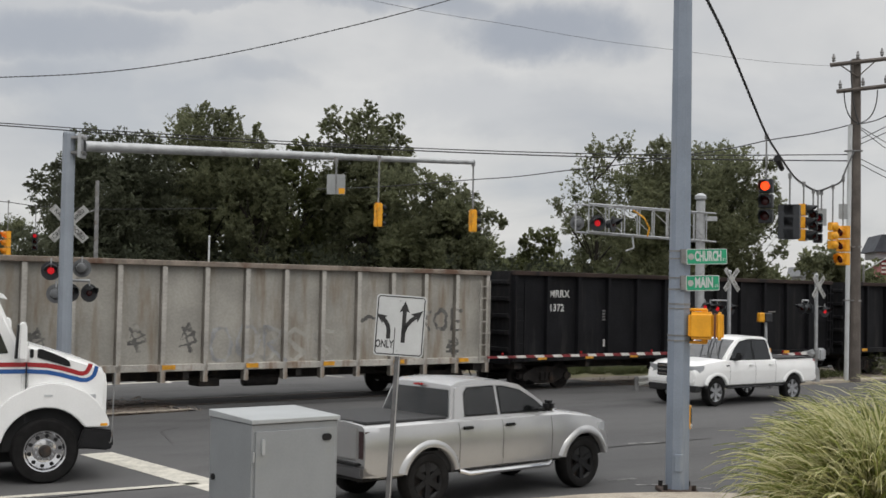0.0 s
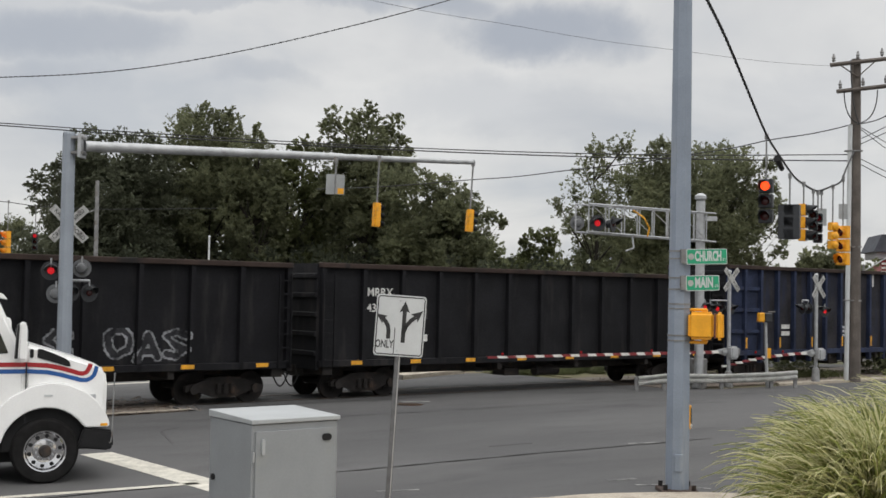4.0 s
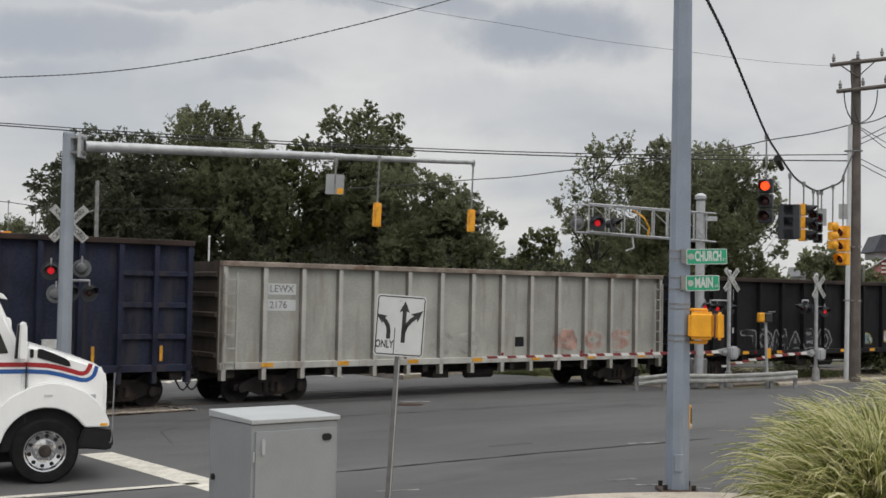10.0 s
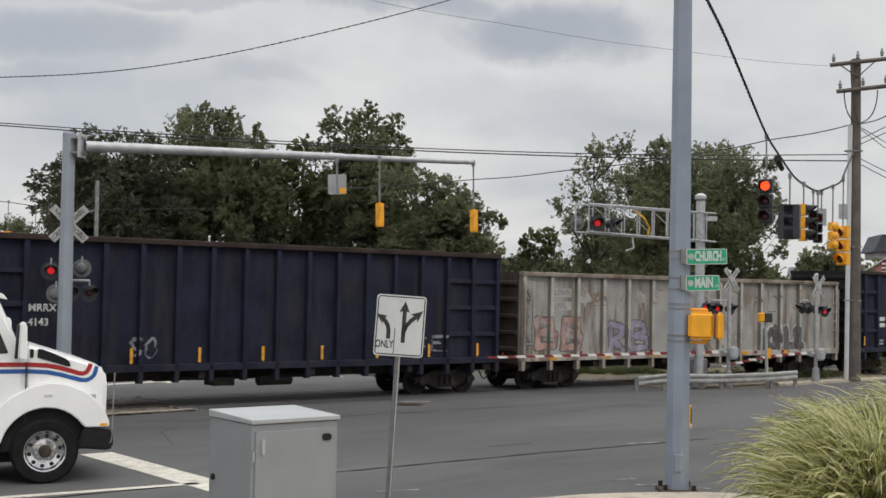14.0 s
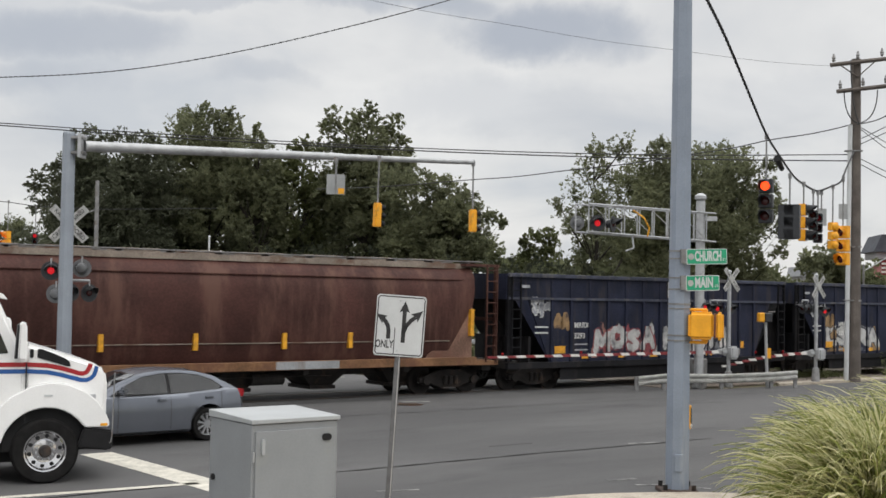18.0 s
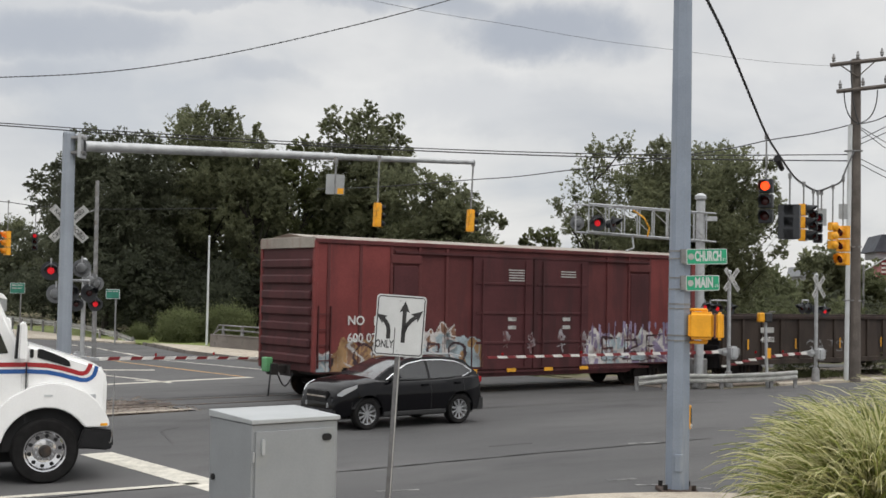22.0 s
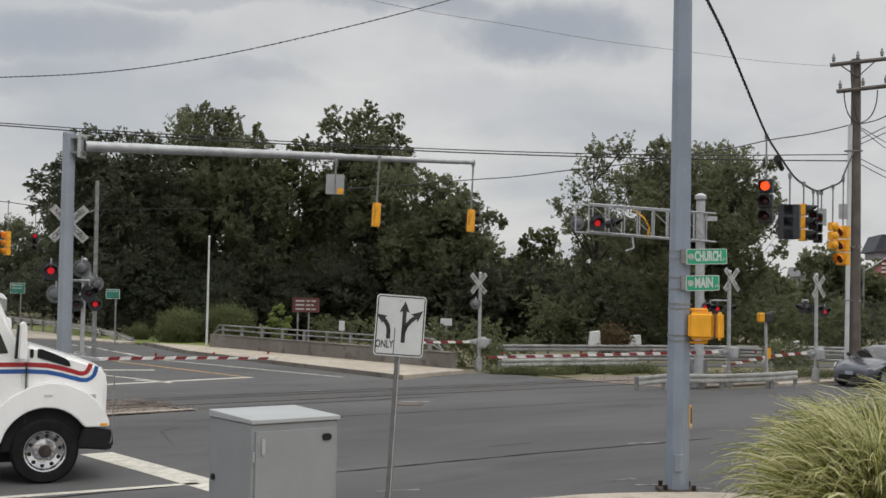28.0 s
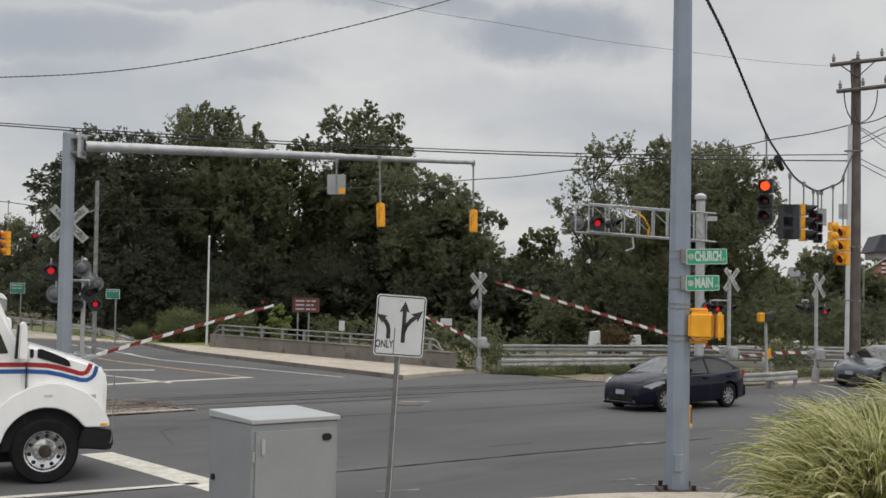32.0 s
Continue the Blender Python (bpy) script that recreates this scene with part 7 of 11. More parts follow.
def build_cabinet():
    t = thing("control_cabinet", pose(-1.49, 12.63, 0, 0, 0, 38), "grey painted metal traffic control cabinet", "cabinet")
    w, d, h = 1.07, 0.95, 1.73
    bm = bmesh.new()
    box(bm, -w / 2 + .015, w / 2 - .015, 0.02, d - .015, 0.0, h - 0.05)
    part("body", soften(bm, 0.008), M["cabinet"], t)
    bm = bmesh.new()
    a = [bm.verts.new(p) for p in ((-w / 2, -0.01, h - 0.045), (w / 2, -0.01, h - 0.045), (w / 2, d, h - 0.045), (-w / 2, d, h - 0.045))]
    b = [bm.verts.new(p) for p in ((-w / 2, -0.01, h), (w / 2, -0.01, h), (w / 2, d, h + 0.03), (-w / 2, d, h + 0.03))]
    for i in range(4):
        bm.faces.new((a[i], a[(i + 1) % 4], b[(i + 1) % 4], b[i]))
    bm.faces.new(a)
    bm.faces.new(b)
    part("roof", soften(bm, 0.006), M["cabinet_edge"], t)
    bm = bmesh.new()
    box(bm, -w / 2 + 0.05, w / 2 - 0.06, -0.004, 0.018, 0.08, h - 0.12)
    door = part("door", soften(bm, 0.006), M["cabinet"], t)
    bm = bmesh.new()
    rr(bm, 0.11, 0.07, 0.03, -0.02, -0.003, w / 2 - 0.17, h - 0.22)
    part("lock", bm, M["black"], door)
    bm = bmesh.new()
    rr(bm, 0.035, 0.16, 0.017, -0.03, -0.003, -w / 2 + 0.13, h - 0.28)
    part("handle", bm, M["cabinet_edge"], door)
    for z in (0.4, 1.3):
        bm = bmesh.new()
        cyl(bm, (-w / 2 + 0.03, 0.0, z), (-w / 2 + 0.03, 0.0, z + 0.1), 0.012, n=8)
        part("hinge", bm, M["galv"], door)
    bm = bmesh.new()
    ring_disc(bm, (-w / 2 + 0.016, d - 0.12, 1.05), 0.035, 0.02, 14, axis=(-1, 0, 0))
    part("side_lock", bm, M["black"], t)
    bm = bmesh.new()
    box(bm, -w / 2 - 0.1, w / 2 + 0.1, -0.12, d + 0.1, -0.05, 0.02)
    solid("cabinet_plinth", soften(bm, 0.01), M["concrete"], pose(-1.49, 12.63, 0.0, 0, 0, 38), "concrete plinth under the control cabinet", "plinth", kind="structure")
    # lane sign on its post
    t = thing("lane_sign", pose(-0.629, 15.6, 0.388, 0, 0, 0), "white lane control sign with black arrows on a steel post", "road sign")
    t.scale = (.874, .874, .874)
    bm = bmesh.new()
    box(bm, -0.035, 0.035, 0.0, 0.05, -0.37, 2.15)
    box(bm, -0.042, 0.042, 0.05, 0.056, -0.37, 2.15)
    part("post", bm, M["post_dark"], t, m=Matrix.Translation((-0.022, 0, 0)) @ Matrix.Rotation(radians(2.7), 4, "Y"))
    bm = bmesh.new()
    box(bm, 0.02, 0.036, -0.012, 0.0, -0.37, 2.15)
    part("post_flange", bm, M["guard"], t, "bright narrow post edge", m=Matrix.Translation((-0.022, 0, 0)) @ Matrix.Rotation(radians(2.7), 4, "Y"))
    face = part("panel", rr(bmesh.new(), 0.735, 0.905, 0.05, -0.006, 0.0), M["sign_white"], t, m=Matrix.Translation((0.106, -0.02, 2.555)) @ Matrix.Rotation(radians(3.2), 4, "Y") @ Matrix.Rotation(radians(5), 4, "Z"))
    bm = bmesh.new()
    for a, b, c, d2 in ((-0.32, 0.32, 0.418, 0.434), (-0.32, 0.32, -0.434, -0.418), (-0.352, -0.336, -0.40, 0.40), (0.336, 0.352, -0.40, 0.40)):
        box(bm, a, b, -0.0085, -0.0065, c, d2)
    for sx in (-1, 1):
        for sz in (-1, 1):
            plate(bm, [(sx * 0.352, sz * 0.40), (sx * 0.336, sz * 0.40), (sx * 0.318, sz * 0.418), (sx * 0.32, sz * 0.434)], -0.0085, -0.0065)
    part("border", bm, M["sign_black"], face)
    for z in (0.37, -0.37):
        part("bolt", ring_disc(bmesh.new(), (-0.02, -0.006, z), 0.014, 0.008, 8), M["galv"], face)

    def stroke(pts, w):
        bm2 = bmesh.new()
        for (xa, za), (xb, zb) in zip(pts, pts[1:]):
            v = Vector((xb - xa, zb - za)).normalized()
            n = Vector((-v.y, v.x)) * (w / 2)
            plate(bm2, [(xa + n.x - v.x * .01, za + n.y - v.y * .01), (xa - n.x - v.x * .01, za - n.y - v.y * .01), (xb - n.x + v.x * .01, zb - n.y + v.y * .01), (xb + n.x + v.x * .01, zb + n.y + v.y * .01)], -0.009, -0.0065)
        return part("arrow", bm2, M["sign_black"], face, smooth=0)

    def head(x, z, ang, s):
        bm2 = bmesh.new()
        r = Matrix.Rotation(radians(ang), 2)
        plate(bm2, [(x + (r @ Vector(p)).x, z + (r @ Vector(p)).y) for p in ((0, s), (-s * .62, -s * .35), (0, -s * .12), (s * .62, -s * .35))], -0.0095, -0.0065)
        part("arrow_head", bm2, M["sign_black"], face)
    stroke([(-0.165, -0.19), (-0.165, -0.08), (-0.18, -0.01), (-0.215, 0.05), (-0.255, 0.085)], 0.06)
    head(-0.262, 0.098, 58, 0.115)
    stroke([(0.055, -0.235), (0.055, 0.24)], 0.06)
    head(0.055, 0.245, 0, 0.125)
    stroke([(0.055, -0.10), (0.09, 0.0), (0.15, 0.08), (0.215, 0.135)], 0.06)
    head(0.235, 0.155, -46, 0.125)
    part("lettering", words("ONLY", 0.16, M["sign_black"], 0.001, bold=0.003), None, face, m=Matrix.Translation((-0.215, -0.008, -0.285)) @ Matrix.Diagonal((0.62, 1, 1, 1)))
    bm = bmesh.new()
    box(bm, -0.078, -0.066, -0.0085, -0.0065, -0.42, -0.03)
    part("crease", bm, M["sign_black"], face)


build_cabinet()


def guardrail(name, pts, z, label, posts=2.0, rails=1, beam="guard"):
    """A steel beam with two waves on short posts, along the points."""
    t = thing(name, pose(pts[0][0], pts[0][1], -0.05), label, "guardrail", "guardrails")
    o = Vector((pts[0][0], pts[0][1], 0))
    prof = [(-.155, 0), (-.11, -.05), (-.06, -.05), (0, 0.0), (.06, -.05), (.11, -.05), (.155, 0)]
    for a, b in zip(pts, pts[1:]):
        pa, pb = Vector((*a[:2], 0)) - o, Vector((*b[:2], 0)) - o
        d = (pb - pa).normalized()
        nrm = Vector((d.y, -d.x, 0))
        for r in range(rails):
            bm = bmesh.new()
            za, zb = (a[2] if len(a) > 2 else z) - r * 0.42, (b[2] if len(b) > 2 else z) - r * 0.42
            v0 = [bm.verts.new(pa + nrm * -q[1] + Vector((0, 0, za + q[0]))) for q in prof]
            v1 = [bm.verts.new(pb + nrm * -q[1] + Vector((0, 0, zb + q[0]))) for q in prof]
            for i in range(len(prof) - 1):
                bm.faces.new((v0[i], v1[i], v1[i + 1], v0[i + 1]))
            bmesh.ops.solidify(bm, geom=bm.faces[:], thickness=0.012)
            part("beam", bm, M[beam], t)
        n = max(1, int((pb - pa).length / posts))
        for k in range(n + 1):
            p = pa.lerp(pb, k / n) - nrm * 0.1
            bm = bmesh.new()
            box(bm, p.x - .06, p.x + .06, p.y - .06, p.y + .06, 0.0, (za + zb) / 2 + 0.1 + (rails - 1) * 0.42)
            part("post", soften(bm, 0.008), M["galv_dark"], t)
    return t


def parapet():
    a, b = Vector((0.4, 46.1, 0)), Vector((-11.4, 59.4, 0))
    d = (b - a)
    L, ang = d.length, math.degrees(math.atan2(d.y, d.x))
    sheet("pavement", [(0.9, 45.3), (0.5, 46.3), (-11.5, 59.7), (-13.0, 61.0), (-14.9, 62.0), (-11.55, 55.2), (-1.3, 41.95)], 0.13, M["concrete"], "tan concrete footway beside the bridge wall", "pavement", depth=0.2)
    bm = bmesh.new()
    for p, q in (((-1.3, 41.95), (-11.55, 55.2)), ((-11.55, 55.2), (-15.4, 62.5))):
        p, q = Vector((*p, 0)), Vector((*q, 0))
        n = (q - p).normalized().cross(Vector((0, 0, 1))) * -0.08
        slab(bm, [(v.x, v.y) for v in (p, q, q + n, p + n)], -0.05, 0.135)
    solid("kerb", bm, M["parapet_concrete"], Matrix(), "grey concrete kerb along the footway", "kerb", kind="structure", smooth=0)
    t = thing("bridge_parapet", turned(a, ang), "low dark concrete bridge wall with a two-bar metal railing", "parapet")
    bm = bmesh.new()
    box(bm, 0, L, -0.28, 0.0, -0.09, 0.70)
    part("wall", soften(bm, 0.02), M["parapet_concrete"], t)
    bm = bmesh.new()
    box(bm, -0.02, L + 0.02, -0.31, 0.03, 0.70, 0.75)
    part("coping", soften(bm, 0.012), M["parapet_concrete"], t)
    for z in (0.98, 1.2):
        bm = bmesh.new()
        tube(bm, [(0.7, -0.14, 0.75), (1.0, -0.14, z - 0.08), (1.25, -0.14, z), (L - 0.6, -0.14, z), (L - 0.1, -0.14, 0.75)], 0.034, 8)
        part("rail", bm, M["galv_dark"], t)
    n = 10
    for k in range(n):
        bm = bmesh.new()
        x = 1.4 + (L - 2.4) * k / (n - 1)
        plate(bm, [(x - .09, .74), (x + .09, .74), (x + .05, 1.17), (x - .05, 1.17)], -0.19, -0.09)
        part("rail_post", soften(bm, 0.01), M["galv_dark"], t)


parapet()
guardrail("guardrail", [(6.35, 38.75, 0.36), (7.3, 39.15, 0.44), (9.4, 40.1, 0.40), (11.3, 41.0, 0.44), (12.2, 41.3, 0.5)], 0.44, "bent galvanised guardrail between road and railway", 1.5, beam="guard_white")
guardrail("guardrail", [(2.3, 46.0), (3.6, 46.8), (8.0, 49.0)], 0.42, "low white guardrail sunk in weeds by the crossing", 2.6, beam="guard_white")
guardrail("guardrail", [(2.4, 53.0), (9.6, 55.5), (17.5, 57.5), (28, 58)], 0.68, "double galvanised guardrail on the far bank", 2.2, rails=2)
guardrail("guardrail", [(-16.5, 64.8, 0.12), (-17.7, 66.0, 0.38), (-20.5, 69.5, 0.62), (-23.4, 73.3, 0.70), (-26.1, 77.0, 0.72), (-31, 84, 0.72)], 0.72, "galvanised guardrail along the far road bend", 1.9, beam="guard_white")
guardrail("guardrail", [(12.5, 57.0), (16.5, 55.2), (27, 54.5)], 0.62, "galvanised guardrail beside the far road", 2.2)


def signpost(name, x, y, w, h, zc, material, label, posts=(0,), edge="sign_white", lines=0, lean=0.0, yaw=0.0, post_mat="galv_dark"):
    t = thing(name, pose(x, y, -0.05, 0, 0, yaw), label, "road sign", "roadside signs")
    for px in posts:
        bm = bmesh.new()
        box(bm, px - .04, px + .04, 0.01, 0.06, 0, zc + h / 2)
        part("post", bm, M[post_mat], t)
    bm = bmesh.new()
    rr(bm, w, h, min(w, h) * .08, -0.02, 0.0, 0, zc)
    f = part("panel", bm, M[edge], t)
    bm = bmesh.new()
    rr(bm, w - .05, h - .05, min(w, h) * .07, -0.027, -0.0215, 0, zc)
    part("field", bm, M[material], f)
    for k in range(lines):
        z = zc + h * (0.28 - 0.28 * k)
        for x0, x1 in ((-.38, -.06), (0, .16), (.2, .36 - .08 * (k % 2))):
            bm = bmesh.new()
            box(bm, w * x0, w * x1, -0.033, -0.0285, z - h * .05, z + h * .05)
            part("print_bar", bm, M["crossbuck"], f)
    return t


signpost("brown_guide_sign", -6.77, 60.0, 1.35, 0.72, 2.3, "sign_brown", "brown guide sign with pale print on two posts", (-0.4, 0.15), lines=3, edge="sign_brown")
signpost("green_guide_sign", -16.95, 62.0, 0.72, 0.5, 2.65, "sign_green_old", "small green road sign by the far road", (0.15,), lines=1)
signpost("green_guide_sign", -26.45, 75.0, 0.92, 0.66, 2.8, "sign_green_old", "green road sign on the far road", (0.2,), lines=2)
signpost("plain_sign", -27.0, 74.0, 0.55, 0.75, 1.75, "sign_back", "grey back of a road sign", (0.0,), edge="sign_back")
signpost("plain_sign", -5.13, 62.0, 0.3, 0.5, 1.25, "sign_white", "small white sign on a short post", (0.0,))
signpost("plain_sign", 0.2, 52.0, 0.5, 0.3, 1.8, "sign_white", "small white sign above the bushes", (0.0,), lines=0)


def poles_and_wires():
    bm = bmesh.new()
    cyl(bm, (0, 0, -0.1), (0, 0, 5.72), 0.066, 0.05, n=12)
    cyl(bm, (0, 0, 5.72), (0, 0, 5.8), 0.075, 0.04, n=12)
    solid("white_pole", bm, M["sign_white"], pose(-12.45, 64.0, 0), "plain white painted flagpole on the lawn", "pole")
    t = thing("street_lamp", pose(-14.4, 50.0, 0), "thin weathered lamp post beside the far road", "street lamp")
    bm = bmesh.new()
    cyl(bm, (0, 0, -0.05), (-0.05, 0, 7.4), 0.1, 0.08, n=10)
    part("post", bm, M["galv_dark"], t)
    bm = bmesh.new()
    tube(bm, [(0, 0, 6.2), (-.8, 0, 5.95), (-1.4, 0, 5.7)], 0.03, 6)
    part("arm", bm, M["galv_dark"], t)
    # wooden utility pole
    t = thing("utility_pole", pose(15.42, 45.0, 0), "brown wooden utility pole with two crossarms and insulators", "utility pole")
    bm = bmesh.new()
    cyl(bm, (0.0, 0, -0.1), (0.0, 0, 12.1), 0.24, 0.17, n=14)
    part("pole", bm, M["wood_pole"], t)
    for z, x0, x1, tilt in ((11.98, -1.05, 1.9, 0.10), (10.95, -0.8, 2.0, 0.10)):
        bm = bmesh.new()
        cyl(bm, (x0, -0.25, z + tilt * x0 * 1.6), (x1, -0.25, z + tilt * x1 * 1.2), 0.085, n=6)
        part("crossarm", bm, M["wood_pole"], t)
        for k in range(4):
            bm = bmesh.new()
            x = x0 + 0.12 + k * (x1 - x0 - 0.24) / 3
            zz = z + tilt * x * 1.4 + 0.08
            lathe(bm, [(0.03, 0), (0.07, 0.06), (0.05, 0.1), (0.075, 0.15), (0.05, 0.2), (0.03, 0.3)], 10, Matrix.Translation((x, -0.25, zz)))
            part("insulator", bm, M["galv_dark"], t)
    for x1 in (-0.8, 0.7):
        bm = bmesh.new()
        cyl(bm, (0, -0.2, 11.4), (x1, -0.27, 11.98 + 0.12 * x1), 0.025, n=6)
        part("brace", bm, M["wood_pole"], t)
    for x0, x1, z1 in ((-0.55, -0.3, 10.9), (0.7, 0.3, 10.9), (1.5, 0.35, 10.9), (-0.3, -0.2, 12.0)):
        bm = bmesh.new()
        pts = []
        for k in range(9):
            f = k / 8
            pts.append((x0 + (x1 * -0.2 - x0) * f ** 2, -0.3, z1 - (z1 - 9.6) * f - 0.25 * math.sin(math.pi * f)))
        tube(bm, pts, 0.022, 6)
        part("jumper_cable", bm, M["wire"], t)
    bm = bmesh.new()
    cyl(bm, (-0.32, -0.1, -0.05), (-0.24, -0.1, 9.6), 0.085, n=10)
    part("riser_conduit", bm, M["sign_white"], t, "pale grey riser pipe")
    for z in (3.0, 5.0, 8.6):
        bm = bmesh.new()
        box(bm, -0.4, 0.2, -0.2, 0.1, z, z + 0.05)
        part("strap", bm, M["galv_dark"], t)

    def wire(pts, r=0.014, sag=0.0, label="black overhead wire", n=14, strands=1, ease=12):
        """A cable hung from point to point."""
        bm2 = bmesh.new()
        line = []
        for a, b in zip(pts, pts[1:]):
            a, b = Vector(a), Vector(b)
            for k in range(n):
                f = k / n
                line.append(a.lerp(b, f) - Vector((0, 0, sag * 4 * f * (1 - f))))
        line.append(Vector(pts[-1]))
        for _ in range(ease if len(pts) > 2 else 0):
            line = [line[0]] + [(p + q + q + o) / 4 for p, q, o in zip(line, line[1:], line[2:])] + [line[-1]]
        if strands > 1:
            fine = [p.lerp(q, j / 6) for p, q in zip(line, line[1:]) for j in range(6)] + [line[-1]]
            for j in range(strands):
                turn = []
                for k, p in enumerate(fine):
                    d = (fine[min(k + 1, len(fine) - 1)] - fine[max(0, k - 1)]).normalized()
                    e1 = d.orthogonal().normalized()
                    a = 1.1 * k + 2 * math.pi * j / strands
                    turn.append(p + (e1 * math.cos(a) + d.cross(e1) * math.sin(a)) * r * 0.75)
                tube(bm2, turn, r * 0.62, 5)
        else:
            tube(bm2, line, r, 5)
        return solid("overhead_wire", bm2, M["wire"], Matrix(), label, "wire", "overhead wires")
    wire(WIRES["service"], 0.0085, 0.0, "thin twisted service cable across the sky", 5, 2)
    wire(WIRES["faint"], 0.006, 0.1, "very thin wire high above the road")
    wire(WIRES["pair_a"], 0.02, 0.0, "black overhead wire above the crossing", 6)
    wire(WIRES["pair_b"], 0.024, 0.0, "thick black overhead cable above the crossing", 6)
    wire(WIRES["branch"], 0.022, 0.1, "black branch cable from the utility pole")
    for a, b in (((15.5, 45, 9.55), (24, 60, 9.6)), ((15.5, 45, 9.6), (26, 60, 9.1)), ((15.5, 45, 8.4), (24, 56, 7.9)), ((15.5, 45, 8.2), (24, 56, 7.5)), ((16.6, 45, 11.2), (24, 52, 10.0)), ((15.6, 45, 8.9), (22, 44, 12.5)), ((15.6, 44.9, 9.1), (22, 43, 12.9))):
        wire([a, b], 0.016, 0.15, "black wire leaving the utility pole")
    # the span wire that carries the signal heads
    wire([(3.73, 19.0, 8.55), (5.2, 22.4, 8.0), (7.95, 29.6, 7.03), (9.52, 32.6, 6.32), (10.55, 34.0, 6.08), (12.56, 38.0, 6.75), (13.72, 41.0, 7.5), (15.3, 44.8, 8.6)], 0.024, 0.0, "twisted black span cable carrying the signal heads", 8, 3, 3)
    bm = bmesh.new()
    cyl(bm, (8.45, 30.5, 6.62), (8.75, 31.1, 6.42), 0.09, 0.07, n=8)
    solid("cable_splice", bm, M["black"], Matrix(), "black splice case on the span cable", "splice case")


WIRES = {
    "service": [(-8.03, 20.0, 6.48), (-7.46, 20.0, 6.51), (-6.33, 20.0, 6.56), (-5.1, 20.0, 6.69), (-3.69, 20.0, 6.96), (-2.38, 20.0, 7.28), (-1.06, 20.0, 7.63), (0.07, 20.0, 7.96), (1.48, 20.0, 8.42), (3.72, 18.98, 8.72)],
    "faint": [(-3.31, 30.0, 10.65), (1.79, 35.0, 10.95), (7.74, 40.0, 11.31), (14.41, 45.0, 11.83)],
    "pair_a": [(-17.58, 45.0, 9.11), (-16.73, 45.0, 9.07), (-12.48, 45.0, 8.85), (-8.23, 45.0, 8.66), (-1.43, 45.0, 8.41), (4.51, 45.0, 8.33), (9.82, 45.0, 8.35), (15.29, 45.0, 8.5)],
    "pair_b": [(-17.58, 45.0, 9.03), (-16.73, 45.0, 8.98), (-12.48, 45.0, 8.74), (-8.23, 45.0, 8.55), (-1.43, 45.0, 8.32), (4.51, 45.0, 8.22), (9.82, 45.0, 8.2), (15.29, 45.0, 8.26)],
    "branch": [(-6.39, 60.0, 8.05), (1.31, 54.0, 8.15), (5.12, 51.0, 8.33), (10.02, 48.0, 8.8), (12.59, 46.5, 9.23), (15.32, 45.0, 9.65)],
}
poles_and_wires()


